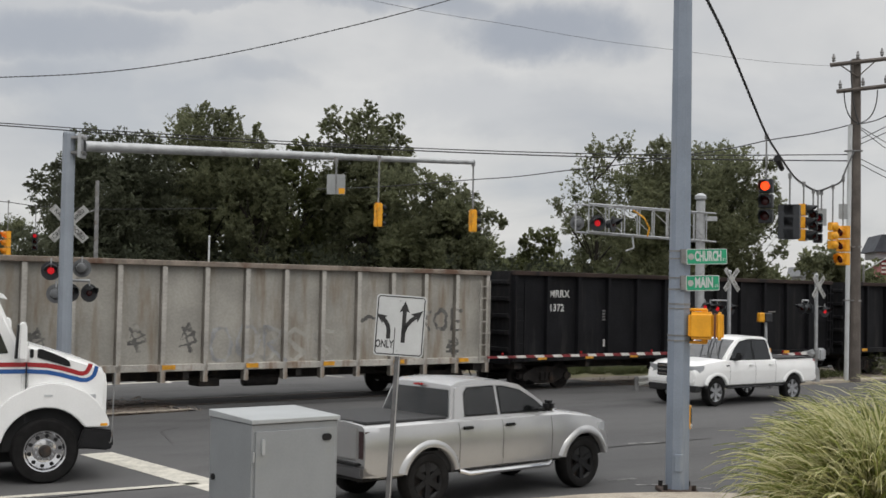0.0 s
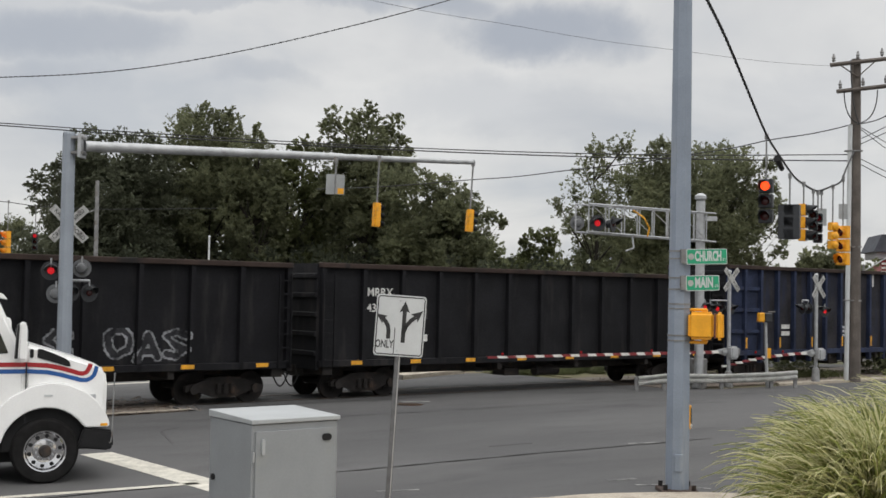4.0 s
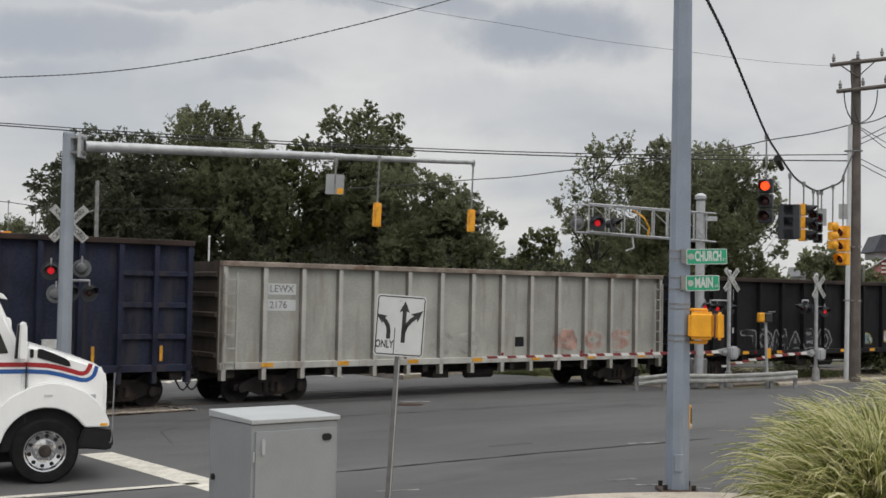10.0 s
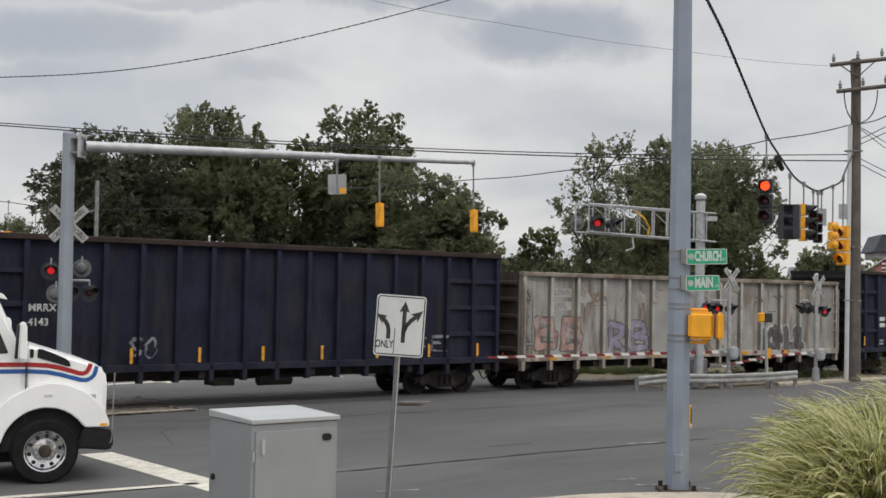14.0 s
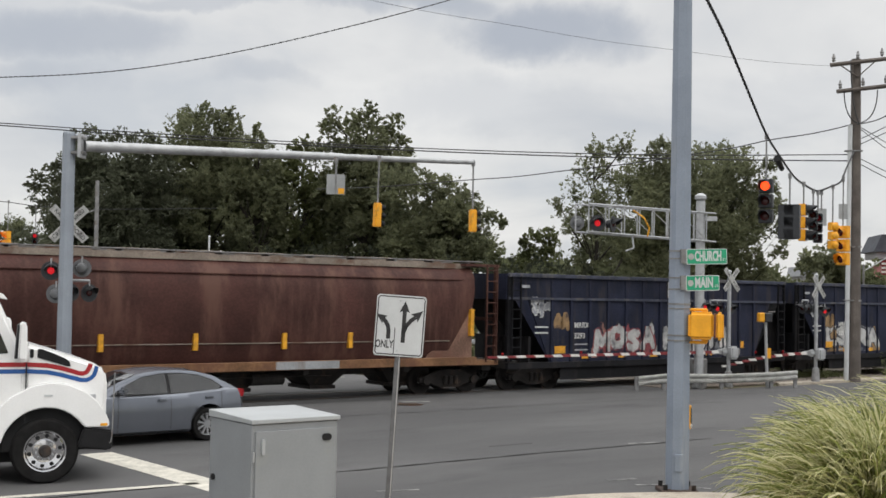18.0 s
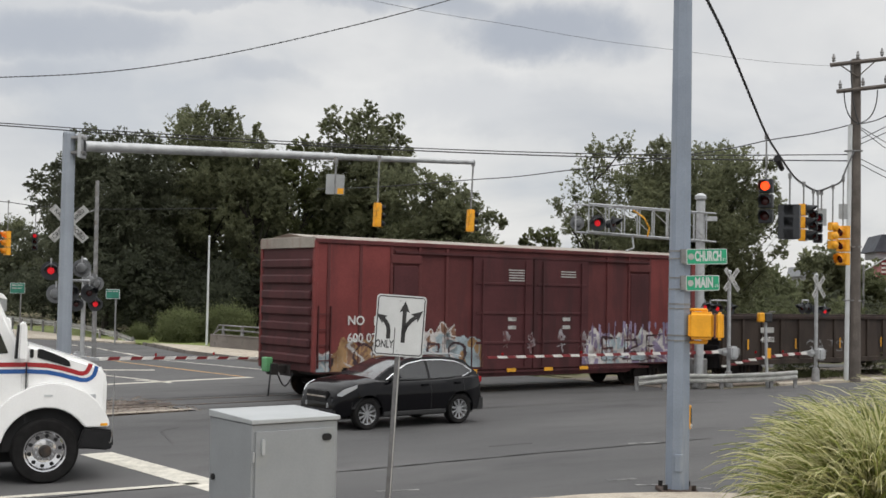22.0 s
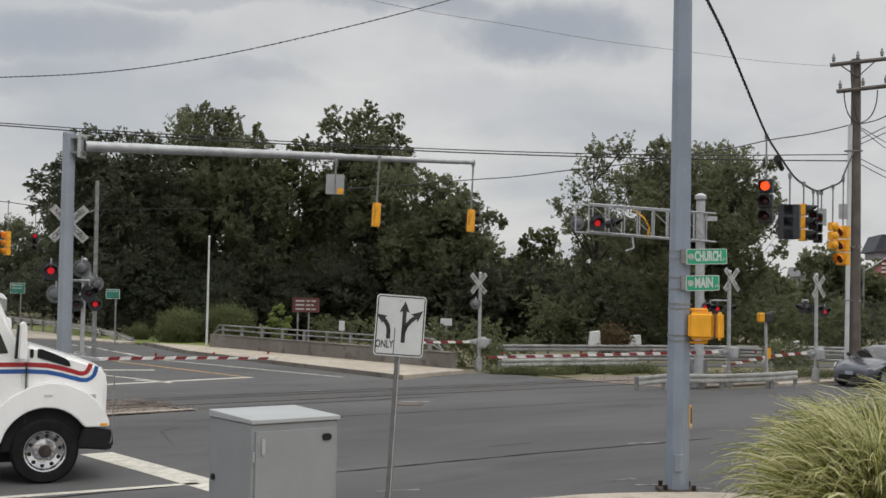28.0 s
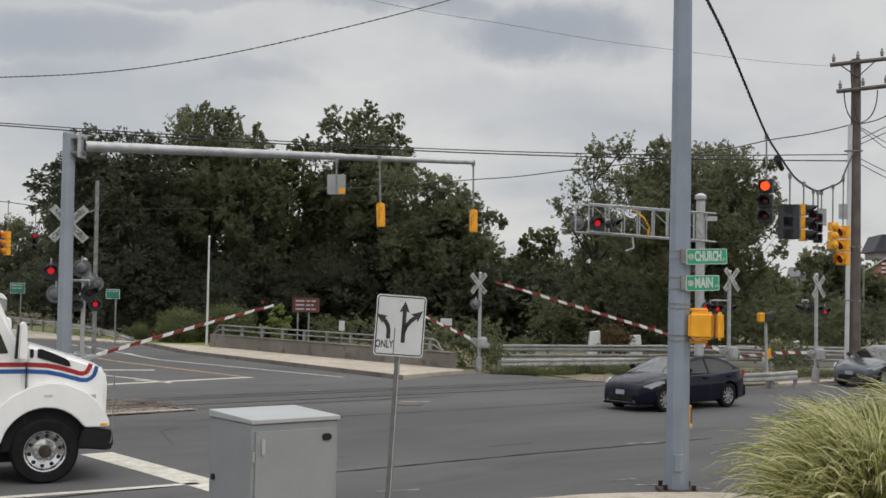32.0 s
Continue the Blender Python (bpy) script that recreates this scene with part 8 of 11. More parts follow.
def hung_signals():
    a = signal_head("span_signal", pose(7.94, 29.6, 5.99, 0, 0, -28), "black signal head with a lit red lamp on the span cable", 0, "signal_back", "signal_back", 3, 0.34)
    hanger(a, 0, 1.09)
    b = signal_head("span_signal", pose(9.92, 33.1, 5.67, 0, 0, 62), "yellow signal head with black face, seen from the side", None, "signal_yellow", "signal_back", 3, 0.32)
    hanger(b, 0, 0.58)
    b2 = signal_head("span_signal", pose(9.22, 32.0, 5.56, 0, 0, 150), "black-backed signal head seen from behind", None, "signal_back", "signal_back", 3, 0.29, visor=False)
    hanger(b2, 0, 0.8)
    bm = bmesh.new()
    rr(bm, 0.56, 0.92, 0.04, -0.05, 0.12, 0, -0.46)
    part("backplate", bm, M["signal_back"], b2)
    c = signal_head("span_signal", pose(10.4, 33.8, 5.55, 0, 0, -20), "black signal head with dim red lenses", None, "signal_back", "signal_back", 3, 0.26)
    hanger(c, 0, 0.57)
    c2 = signal_head("span_signal", pose(10.69, 34.3, 5.5, 0, 0, -15), "black signal head with a dim red lamp", 0, "signal_back", "signal_back", 3, 0.26, lit_mat="tail_red")
    hanger(c2, 0, 0.63)
    d = signal_head("span_signal", pose(12.84, 38.6, 5.42, 0, 0, -55), "yellow signal head with deep visors, facing along the road", None, "signal_yellow", "signal_yellow", 3, 0.40)
    hanger(d, 0, 1.52)
    d2 = signal_head("span_signal", pose(11.86, 36.6, 5.4, 0, 0, 200), "yellow signal head seen from behind", None, "signal_yellow", "signal_yellow", 3, 0.25, visor=False)
    hanger(d2, 0, 1.12)
    for k in range(3):
        bm = bmesh.new()
        lathe(bm, [(0.12, 0), (0.1, 0.05), (0.001, 0.09)], 14, Matrix.Translation((0, 0.12, -0.125 - 0.28 * k)) @ Matrix.Rotation(radians(-90), 4, "X"))
        part("rear_dome", bm, M["signal_yellow"], d2)
    for x, y, z in ((11.01, 35.0, 5.75), (13.14, 39.5, 6.25)):
        bm = bmesh.new()
        rr(bm, 0.32, 0.5, 0.02, -0.004, 0.004, 0, -0.3)
        s = thing("span_sign", pose(x, y, z, 0, 0, 10), "grey back of a small sign hung on the span cable", "road sign", "signs on the span cable")
        part("panel", bm, M["sign_back"], s)
        hanger(s, -0.1, (0.55 if y < 36 else 0.95))
    # far junction heads on the left
    e = signal_head("far_signal", pose(-21.75, 60, 5.65, 0, 0, -50), "orange signal head with a lit red lamp, far down the road", 0, "signal_yellow", "signal_yellow", 3, 0.38)
    hanger(e, 0, 1.5)
    f = signal_head("far_signal", pose(-21.05, 62, 5.65, 0, 0, 10), "dark signal head with a red lamp, far down the road", 0, "signal_back", "signal_back", 3, 0.27, lit_mat="lamp_red")
    hanger(f, 0, 1.4)
    bm = bmesh.new()
    tube(bm, [(-30, 57.5, 7.6), (-21.75, 60, 7.1), (-21.05, 62, 7.05), (-19, 66, 7.2), (-14, 74, 7.9)], 0.02, 5)
    solid("overhead_wire", bm, M["wire"], Matrix(), "span cable over the far junction", "wire", "overhead wires")


hung_signals()


def far_buildings():
    brick = mat("red_brick", (0.19, 0.055, 0.05), 0.9, var=0.2, scale=2)
    slate = mat("dark_slate", (0.055, 0.06, 0.075), 0.8, var=0.2, scale=2)
    pale = mat("pale_siding", (0.30, 0.30, 0.31), 0.8, var=0.08)
    t = thing("house", pose(46.9, 120, 0, 0, 0, -8), "distant house with a red gabled roof and grey upper roof", "house")
    bm = bmesh.new()
    box(bm, -3.4, 9, 0, 8, -0.1, 5.2)
    part("wall", bm, pale, t)
    bm = bmesh.new()
    plate(bm, [(-3.9, 5.0), (9.4, 5.0), (9.4, 7.4), (-1.2, 7.4)], -0.4, 8.4)
    part("roof", bm, brick, t, "dark red roof")
    bm = bmesh.new()
    box(bm, -2.6, 9, 4, 10, 7.3, 8.0)
    part("upper_wall", bm, pale, t)
    bm = bmesh.new()
    plate(bm, [(-3.0, 8.0), (9.2, 8.0), (9.2, 9.8), (-2.2, 9.8)], 3.6, 10.4)
    part("upper_roof", bm, slate, t, "dark slate roof")
    for k in range(4):
        bm = bmesh.new()
        box(bm, -2.4 + k * 2.6, -1.2 + k * 2.6, -0.06, 0.02, 2.4, 4.2)
        w = part("window", bm, M["glass"], t)
        bm = bmesh.new()
        box(bm, -2.5 + k * 2.6, -1.1 + k * 2.6, -0.1, -0.02, 2.28, 2.4)
        part("sill", bm, M["sign_white"], w)
    t = thing("shed", pose(42, 135, 0, 0, 0, 0), "distant pale low building among trees", "building")
    bm = bmesh.new()
    box(bm, -1.6, 1.6, 0, 5, 0, 5.6)
    part("wall", bm, pale, t)
    bm = bmesh.new()
    plate(bm, [(-1.9, 5.5), (1.9, 5.5), (1.7, 6.6), (-1.7, 6.6)], -0.2, 5.2)
    part("roof", bm, mat("light_metal_roof", (0.28, 0.29, 0.31), 0.6, var=0.08), t)
    # flag on a leaning staff
    t = thing("flag", pose(25.7, 70, 4.9, 0, 0, 0), "striped red and white flag on a slanting staff", "flag")
    bm = bmesh.new()
    cyl(bm, (-1.2, 0, -0.2), (0.35, 0, 0.75), 0.03, n=8)
    part("staff", bm, M["galv"], t)
    for k in range(7):
        bm = bmesh.new()
        v = []
        for j in range(6):
            x = -0.15 + j * 0.3
            for z in (0.45 - k * 0.12, 0.45 - (k + 1) * 0.12):
                v.append(bm.verts.new((x, 0.06 * math.sin(j * 1.7), z + 0.1 * math.sin(j * .9) - 0.08 * j)))
        for j in range(5):
            bm.faces.new((v[2 * j], v[2 * j + 1], v[2 * j + 3], v[2 * j + 2]))
        bmesh.ops.solidify(bm, geom=bm.faces[:], thickness=0.004)
        part("stripe", bm, M["red_stripe" if k % 2 == 0 else "white_stripe"], t)
    bm = bmesh.new()
    cyl(bm, (-1.2, 0, -5.0), (-1.2, 0, 0.2), 0.06, n=8)
    part("pole", bm, M["galv_dark"], t)
    # pale objects on the far bank
    for x, y, w, h in ((7.62, 60, 0.72, 1.35), (9.8, 61, 0.75, 1.15), (17.2, 58.6, 0.5, 1.1), (15.3, 56.5, 0.5, 0.8), (25.6, 57.5, 0.4, 1.2)):
        bm = bmesh.new()
        plate(bm, [(-w / 2, 0), (w / 2, 0), (w * .35, h), (-w * .3, h * .96)], -0.15, 0.15)
        solid("stone_marker", soften(bm, 0.03), M["sign_white"], pose(x, y, -0.09, 0, 0, 10), "small pale stone marker on the far bank", "marker", "pale markers")
    sheet("lawn", [(-16.3, 64.5), (-14.2, 63.2), (-12.4, 62.7), (-11.8, 63.5), (-9, 72), (-14, 77), (-20, 77), (-18.2, 69)], -0.02, M["grass"], "mown green lawn beyond the bridge", "lawn", depth=0.06)
    sheet("bank_grass", [xy(8.5, 4.2), xy(60, 4.2), xy(60, 40), xy(12, 40), xy(8.6, 10)], -0.05, M["soil"], "dry strip of grass beyond the railway", "grass", depth=0.03)
    sheet("far_footway", [(-35, 72), (-22.8, 66.5), (-19.3, 65.1), (-16.8, 63.3), (-16.35, 64.5), (-17.7, 65.8), (-20.5, 69.3), (-23.4, 73.1), (-26.1, 76.8), (-45, 95)], 0.06, M["concrete"], "pale concrete footway along the far road", "pavement", depth=0.1)
    sheet("far_verge", [(-31, 84), (-26.1, 77.0), (-23.4, 73.3), (-20.5, 69.5), (-17.7, 66), (-16.4, 64.7), (-18.2, 69), (-20, 77), (-26, 88)], 0.02, M["grass"], "grass verge behind the far guardrail", "grass", depth=0.1)
    sheet("far_lane", [(4.0, 50.8), (9.5, 52.6), (18, 54.6), (28, 55.2), (28, 57.2), (17.5, 56.9), (9.6, 55.0), (3.5, 52.8)], -0.015, M["asphalt"], "narrow grey lane before the far guardrail", "road", depth=0.03)
    # near footway with its kerb, below the pole
    sheet("near_footway", [(-1.9, 16.7), (0.3, 17.3), (1.02, 17.63), (1.6, 17.88), (2.16, 18.2), (2.69, 18.38), (3.41, 18.54), (4.12, 18.63), (6.5, 18.4), (9, 15), (12, 2), (-3, 2), (-2.6, 12)], 0.07, M["concrete"], "tan concrete footway at the street corner", "pavement", depth=0.16)
    sheet("median_strip", [xy(12.4, -1.9), xy(26, -2.0), xy(26, -1.3), xy(13, -1.3)], 0.06, M["concrete"], "tan concrete strip beside the railway", "pavement", depth=0.14)


far_buildings()


# ---- road vehicles ----
def car_paint(name, col, metal=0.0, rough=0.2, coat=0.25, spec=0.35):
    return mat(name, col, rough, metal, var=0.04, scale=1.5, bump=0.0, coat=coat, spec=spec)


PAINT = {
    "white": car_paint("gloss_white_paint", (0.83, 0.83, 0.82)),
    "silver": car_paint("silver_metallic_paint", (0.45, 0.45, 0.45), 0.6, 0.24),
    "slate": car_paint("slate_metallic_paint", (0.165, 0.178, 0.205), 0.55, 0.22),
    "black": car_paint("black_car_gloss", (0.004, 0.004, 0.005), 0.0, 0.12, 0.05, 0.2),
    "navy": car_paint("dark_navy_gloss", (0.006, 0.006, 0.016), 0.0, 0.12, 0.05, 0.2),
    "grey_blue": car_paint("grey_blue_metallic", (0.095, 0.103, 0.118), 0.5),
    "trim": mat("dark_trim_plastic", (0.016, 0.016, 0.017), 0.7, var=0.1),
    "seam": mat("panel_gap", (0.012, 0.012, 0.013), 0.8, bump=0),
}


def lerp_list(pts, x):
    if x <= pts[0][0]:
        return pts[0][1]
    for (xa, za), (xb, zb) in zip(pts, pts[1:]):
        if x <= xb:
            return za + (zb - za) * (x - xa) / (xb - xa + 1e-9)
    return pts[-1][1]


def wheel_meshes(r, w, spokes, spoke_mat, dark=False):
    bm = bmesh.new()
    prof = [(r * .66, -w * .42), (r * .80, -w * .5), (r * .94, -w * .46), (r, -w * .30), (r, w * .30), (r * .94, w * .46), (r * .80, w * .5), (r * .66, w * .42)]
    lathe(bm, prof, 36, Matrix.Rotation(radians(90), 4, "X"), close=True)
    tyre = mesh_of(bm, M["rubber"])
    bm = bmesh.new()
    lathe(bm, [(r * .68, -w * .42), (r * .64, -w * .40), (r * .60, -w * .2), (r * .60, w * .3), (r * .68, w * .42)], 32, Matrix.Rotation(radians(90), 4, "X"), cap=False)
    for sg in (1, -1):
        for k in range(spokes):
            a = 2 * math.pi * k / spokes
            m = Matrix.Rotation(a, 4, "Y")
            wi, wo = (.035, .05) if spokes < 8 else (.014, .02)
            q = [(-wi, .0), (wi, .0), (wo, r * .63), (-wo, r * .63)]
            v = [bm.verts.new(m @ Vector((x, sg * w * (.40 if z else .36), z))) for x, z in q] + [bm.verts.new(m @ Vector((x, sg * w * (.32 if z else .26), z))) for x, z in q]
            for f in ((0, 1, 2, 3), (7, 6, 5, 4), (0, 4, 5, 1), (1, 5, 6, 2), (2, 6, 7, 3), (3, 7, 4, 0)):
                bm.faces.new([v[i] for i in f])
        ring_disc(bm, (0, sg * w * .2, 0), r * .17, w * .2 * 1.0, 14, axis=(0, sg, 0))
    rim = mesh_of(bm, spoke_mat)
    bm = bmesh.new()
    ring_disc(bm, (0, -w * .1, 0), r * .60, w * .2, 24, axis=(0, 1, 0))
    brake = mesh_of(bm, M["dark_steel"])
    return tyre, rim, brake


CAR_WHEELS = {}


def vehicle(name, label, sp, paint, group="cars driving past"):
    """A road vehicle. Its own +x is forward, its origin on the road under the middle of the rear axle."""
    t = thing(name, Matrix(), label, sp.get("kind", "car"), group)
    wb, W, R, x0, x1, zl = sp["wb"], sp["W"], sp["R"], sp["x0"], sp["x1"], sp["sill"]
    ra = R * sp.get("arch", 1.16)

    def half(x):
        w = W / 2
        k = max(0, 1 - (x1 - x) / 0.75)
        j = max(0, 1 - (x - x0) / 0.6)
        return w * (1 - sp.get("nose", 0.17) * k * k - sp.get("tail", 0.09) * j * j)

    def low(x):
        z = zl
        for xc in (0, wb):
            if abs(x - xc) < ra:
                z = max(z, R + math.sqrt(max(0, ra * ra - (x - xc) ** 2)) * 1.0)
        e = max(0, 1 - (x1 - x) / 0.3) * sp.get("lift", 0.03) + max(0, 1 - (x - x0) / 0.3) * sp.get("lift", 0.05)
        return z + (e if z == zl else 0)
    xs = {x0, x1}
    n = 44
    for k in range(n + 1):
        xs.add(x0 + (x1 - x0) * k / n)
    for xc in (0, wb):
        for k in range(17):
            xs.add(xc + ra * math.cos(math.pi * k / 16))
    for e in (0.03, 0.08, 0.15, 0.25):
        xs |= {x0 + e, x1 - e}
    xs = sorted(x for x in xs if x0 <= x <= x1)
    bulge = sp.get("bulge", .02)

    def swell(x):
        g = 0.0
        for xc in (0, wb):
            q = (x - xc) / (ra * 1.4)
            if abs(q) < 1:
                g = max(g, (1 - q ** 4) ** 2)
        return 1 + bulge * g
    FLANK = ((.90, 0.0), (.965, .05), (.985, .16), (.99, .34), (1.0, .52), (.998, .62), (.990, .71), (.974, .84), (.948, .95))

    def flank(x, f):
        """Half width of the body at x, at the share f of the height from sill to shoulder."""
        k = lerp_list([(q, p) for p, q in FLANK] + [(1.0, .90)], f)
        return half(x) * k * (swell(x) if f < .8 else 1 + (swell(x) - 1) * .3)
    bm = bmesh.new()
    rows = []
    for x in xs:
        zt, zb, w = lerp_list(sp["top"], x), low(x), half(x)
        zb = min(zb, zt - 0.08)
        h = zt - zl
        sec = []
        for k, (_, f) in enumerate(FLANK):
            sec.append((flank(x, f), max(zl + f * h, zb + .006 * k)))
        cr = sp.get("crown", .02)
        sec += [(w * .90, zt - .008), (w * .5, zt + cr), (0, zt + cr * 1.3)]
        rows.append([bm.verts.new((x, y, z)) for y, z in sec] + [bm.verts.new((x, -y, z)) for y, z in sec[-2::-1]])
    for a, b in zip(rows, rows[1:]):
        for i in range(len(a) - 1):
            bm.faces.new((a[i], b[i], b[i + 1], a[i + 1]))
    bm.faces.new(rows[0][::-1])
    bm.faces.new(rows[-1])
    body = part("body", bm, paint, t, smooth=40)
    # underbody and wheel wells
    bm = bmesh.new()
    box(bm, x0 + .15, x1 - .15, -W / 2 + .28, W / 2 - .28, zl - .05, zl + .35)
    for xc in (0, wb):
        box(bm, xc - ra, xc + ra, -W / 2 + .06, W / 2 - .06, R + .12, R + ra * .86)
    part("underbody", bm, PAINT["seam"], t)
    # cabin
    G2 = sp["cabin"]
    zb, zr = G2[0][1], max(p[1] for p in G2)
    wb0, wr = W / 2 * .915, W / 2 * sp.get("roof_w", .70)

    def side(z):
        f = max(0, min(1, (z - zb) / (zr - zb)))
        return wb0 + (wr - wb0) * f
    bm = bmesh.new()
    L = [bm.verts.new((x, side(z), z)) for x, z in G2]
    Rr = [bm.verts.new((x, -side(z), z)) for x, z in G2]
    mid = [bm.verts.new((x, 0, z + (.03 if 0 < i < len(G2) - 1 else 0.0))) for i, (x, z) in enumerate(G2)]
    for i in range(len(G2) - 1):
        bm.faces.new((L[i], L[i + 1], mid[i + 1], mid[i]))
        bm.faces.new((mid[i], mid[i + 1], Rr[i + 1], Rr[i]))
    bm.faces.new(L[::-1])
    bm.faces.new(Rr)
    bmesh.ops.recalc_face_normals(bm, faces=bm.faces)
    bmesh.ops.bevel(bm, geom=[e for e in bm.edges if abs(e.verts[0].co.y) > .05 and abs(e.verts[1].co.y) > .05 and e.verts[0].co.z + e.verts[1].co.z > 2 * zb + .1], offset=0.045, segments=2, affect="EDGES", clamp_overlap=True)
    part("cabin", bm, paint, t, smooth=50)
    # side glass
    for pts in sp["windows"]:
        for sg in (1, -1):
            bm = bmesh.new()
            v = [bm.verts.new((x, sg * (side(z) + .006), z)) for x, z in pts]
            bm.faces.new(v)
            bmesh.ops.solidify(bm, geom=bm.faces[:], thickness=0.006)
            wn = part("side_window", bm, M["glass"], t)
            mx0, mz0 = sum(p[0] for p in pts) / len(pts), sum(p[1] for p in pts) / len(pts)
            bm = bmesh.new()
            bm.faces.new([bm.verts.new((mx0 + (x - mx0) * 1.07, sg * (side(mz0 + (z - mz0) * 1.12) + .0025), mz0 + (z - mz0) * 1.12)) for x, z in pts])
            bmesh.ops.solidify(bm, geom=bm.faces[:], thickness=0.004)
            part("window_surround", bm, PAINT["trim"], wn)
            if sp.get("chrome"):
                bm = bmesh.new()
                tube(bm, [(x, sg * (side(z) + .014), z) for x, z in sp["chrome"]], 0.014, 5)
                if pts is sp["windows"][0]:
                    part("window_trim", bm, M["chrome"], wn)
                else:
                    bm.free()
    # windscreen and rear screen
    for line, nm in ((G2[:sp.get("fs", 2) + 1], "windscreen"), (G2[::-1][:sp.get("rs", 2) + 1], "rear_screen")):
        bm = bmesh.new()
        fwd = 1 if nm == "windscreen" else -1
        grid = []
        for k, (x, z) in enumerate(line):
            (xp, zp), (xn, zn) = line[max(0, k - 1)], line[min(len(line) - 1, k + 1)]
            ln = math.hypot(xn - xp, zn - zp)
            ox, oz = fwd * abs(zn - zp) / ln, abs(xn - xp) / ln
            if k == 0:
                x, z = x + (line[1][0] - x) * .10, z + (line[1][1] - z) * .10
            if k == len(line) - 1:
                x, z = x + (line[-2][0] - x) * .12, z + (line[-2][1] - z) * .12
            ww = side(z) - (.075 if k == 0 else .095)
            grid.append([bm.verts.new((x + ox * (.012 + lift), w2 * ww, z + oz * (.012 + lift))) for w2, lift in ((-1, .0), (-.55, .017), (0, .026), (.55, .017), (1, .0))])
        for r0, r1 in zip(grid, grid[1:]):
            for i in range(4):
                bm.faces.new((r0[i], r0[i + 1], r1[i + 1], r1[i]))
        bmesh.ops.solidify(bm, geom=bm.faces[:], thickness=0.006)
        part(nm, bm, M["glass"], t)

    def lump(nm, ma, ax, bx, ay, by, az, bz, bev=.02, parent=None, both=True):
        for sg in (1, -1) if both else (1,):
            b2 = bmesh.new()
            box(b2, ax, bx, min(sg * ay, sg * by), max(sg * ay, sg * by), az, bz)
            part(nm, soften(b2, bev, 2), ma, parent or t)
    f = sp["front"]
    for sg in (1, -1):
        # a swept lens wrapped round the corner of the nose
        bm = bmesh.new()
        outl, inl = [], []
        for fx, fy, ft, fb in ((1.0, .985, 1.0, .55), (.72, .985, .98, .30), (.45, .98, .94, .12), (.22, .95, .88, .03), (.08, .86, .82, 0), (.03, .74, .80, .05), (.02, .60, .78, .2)):
            x = x1 - f["hx"] * fx
            y = half(x) * fy + .012
            zt = min(f["hz"] + f["hh"] * .5, lerp_list(sp["top"], x) - .02) if f.get("low") else f["hz"] + f["hh"] * .5
            za, zc = zt - f["hh"] * (1 - fb), zt - f["hh"] * (1 - ft) * .5
            dx = .012 if fy < .9 else .004
            outl.append((bm.verts.new((x + dx, sg * y, za)), bm.verts.new((x + dx, sg * y, zc))))
            inl.append((bm.verts.new((x - .05, sg * (y - .06), za)), bm.verts.new((x - .05, sg * (y - .06), zc))))
        for k in range(6):
            for q in ((outl[k][0], outl[k + 1][0], outl[k + 1][1], outl[k][1]), (inl[k][0], inl[k][1], inl[k + 1][1], inl[k + 1][0]), (outl[k][1], outl[k + 1][1], inl[k + 1][1], inl[k][1]), (outl[k][0], inl[k][0], inl[k + 1][0], outl[k + 1][0])):
                bm.faces.new(q)
        for k in (0, 6):
            bm.faces.new((outl[k][0], outl[k][1], inl[k][1], inl[k][0]))
        part("headlight", bm, f.get("hm", M["head_clear"]), t)
    lump("grille", f.get("gm", M["black"]), x1 - .08, x1 + .02, 0, half(x1) * f.get("gw", .6), f["gz0"], f["gz1"], .015)
    if f.get("slot"):
        xq, za, zc = f["slot"]
        lump("upper_grille", M["black"], xq - .1, xq + .015, 0, half(xq) * .70, za, zc, .01)
        if f.get("badge"):
            lump("badge_bar", M["chrome"], xq - .06, xq + .025, 0, half(xq) * .36, za + .008, zc - .004, .006)
            lump("chin_trim", M["dark_chrome"], x1 - .05, x1 + .042, 0, half(x1) * .62, f["bz1"] + .005, f["bz1"] + .025, .006)
    if f.get("bars"):
        for k in range(f["bars"]):
            z = f["gz0"] + (f["gz1"] - f["gz0"]) * (k + .5) / f["bars"]
            lump("grille_bar", M["chrome"], x1 - .02, x1 + .03, 0, half(x1) * .58, z - .018, z + .018, .006)
    lump("front_bumper", f.get("bm", paint), x1 - .2, x1 + .035, 0, half(x1 - .1) * .95, f["bz0"], f["bz1"], .03)
    pz = f.get("pz", (f["bz0"] + f["bz1"]) / 2)
    lump("number_plate", M["plate"], x1 + .025, x1 + .045, 0, .15, pz - .06, pz + .06, .003)
    lump("fog_light", M["dark_chrome"], x1 - .05, x1 + .02, half(x1) * .68, half(x1) * .84, f["bz0"] + .05, f["bz0"] + .15, .02)
    b = sp["back"]
    lump("tail_light", M["tail_dark"] if b.get("tm") else M["tail_red"], x0 - .012, x0 + b["tl"], half(x0) * b["ty"], half(x0 + .1) * .962, b["tz0"], b["tz1"], .02)
    lump("rear_bumper", b.get("bm", paint), x0 - .06, x0 + .2, 0, half(x0 + .1) * .98, b["bz0"], b["bz1"], .03)
    lump("number_plate", M["plate"], x0 - .075, x0 - .055, 0, .15, b["pz"] - .06, b["pz"] + .06, .003)
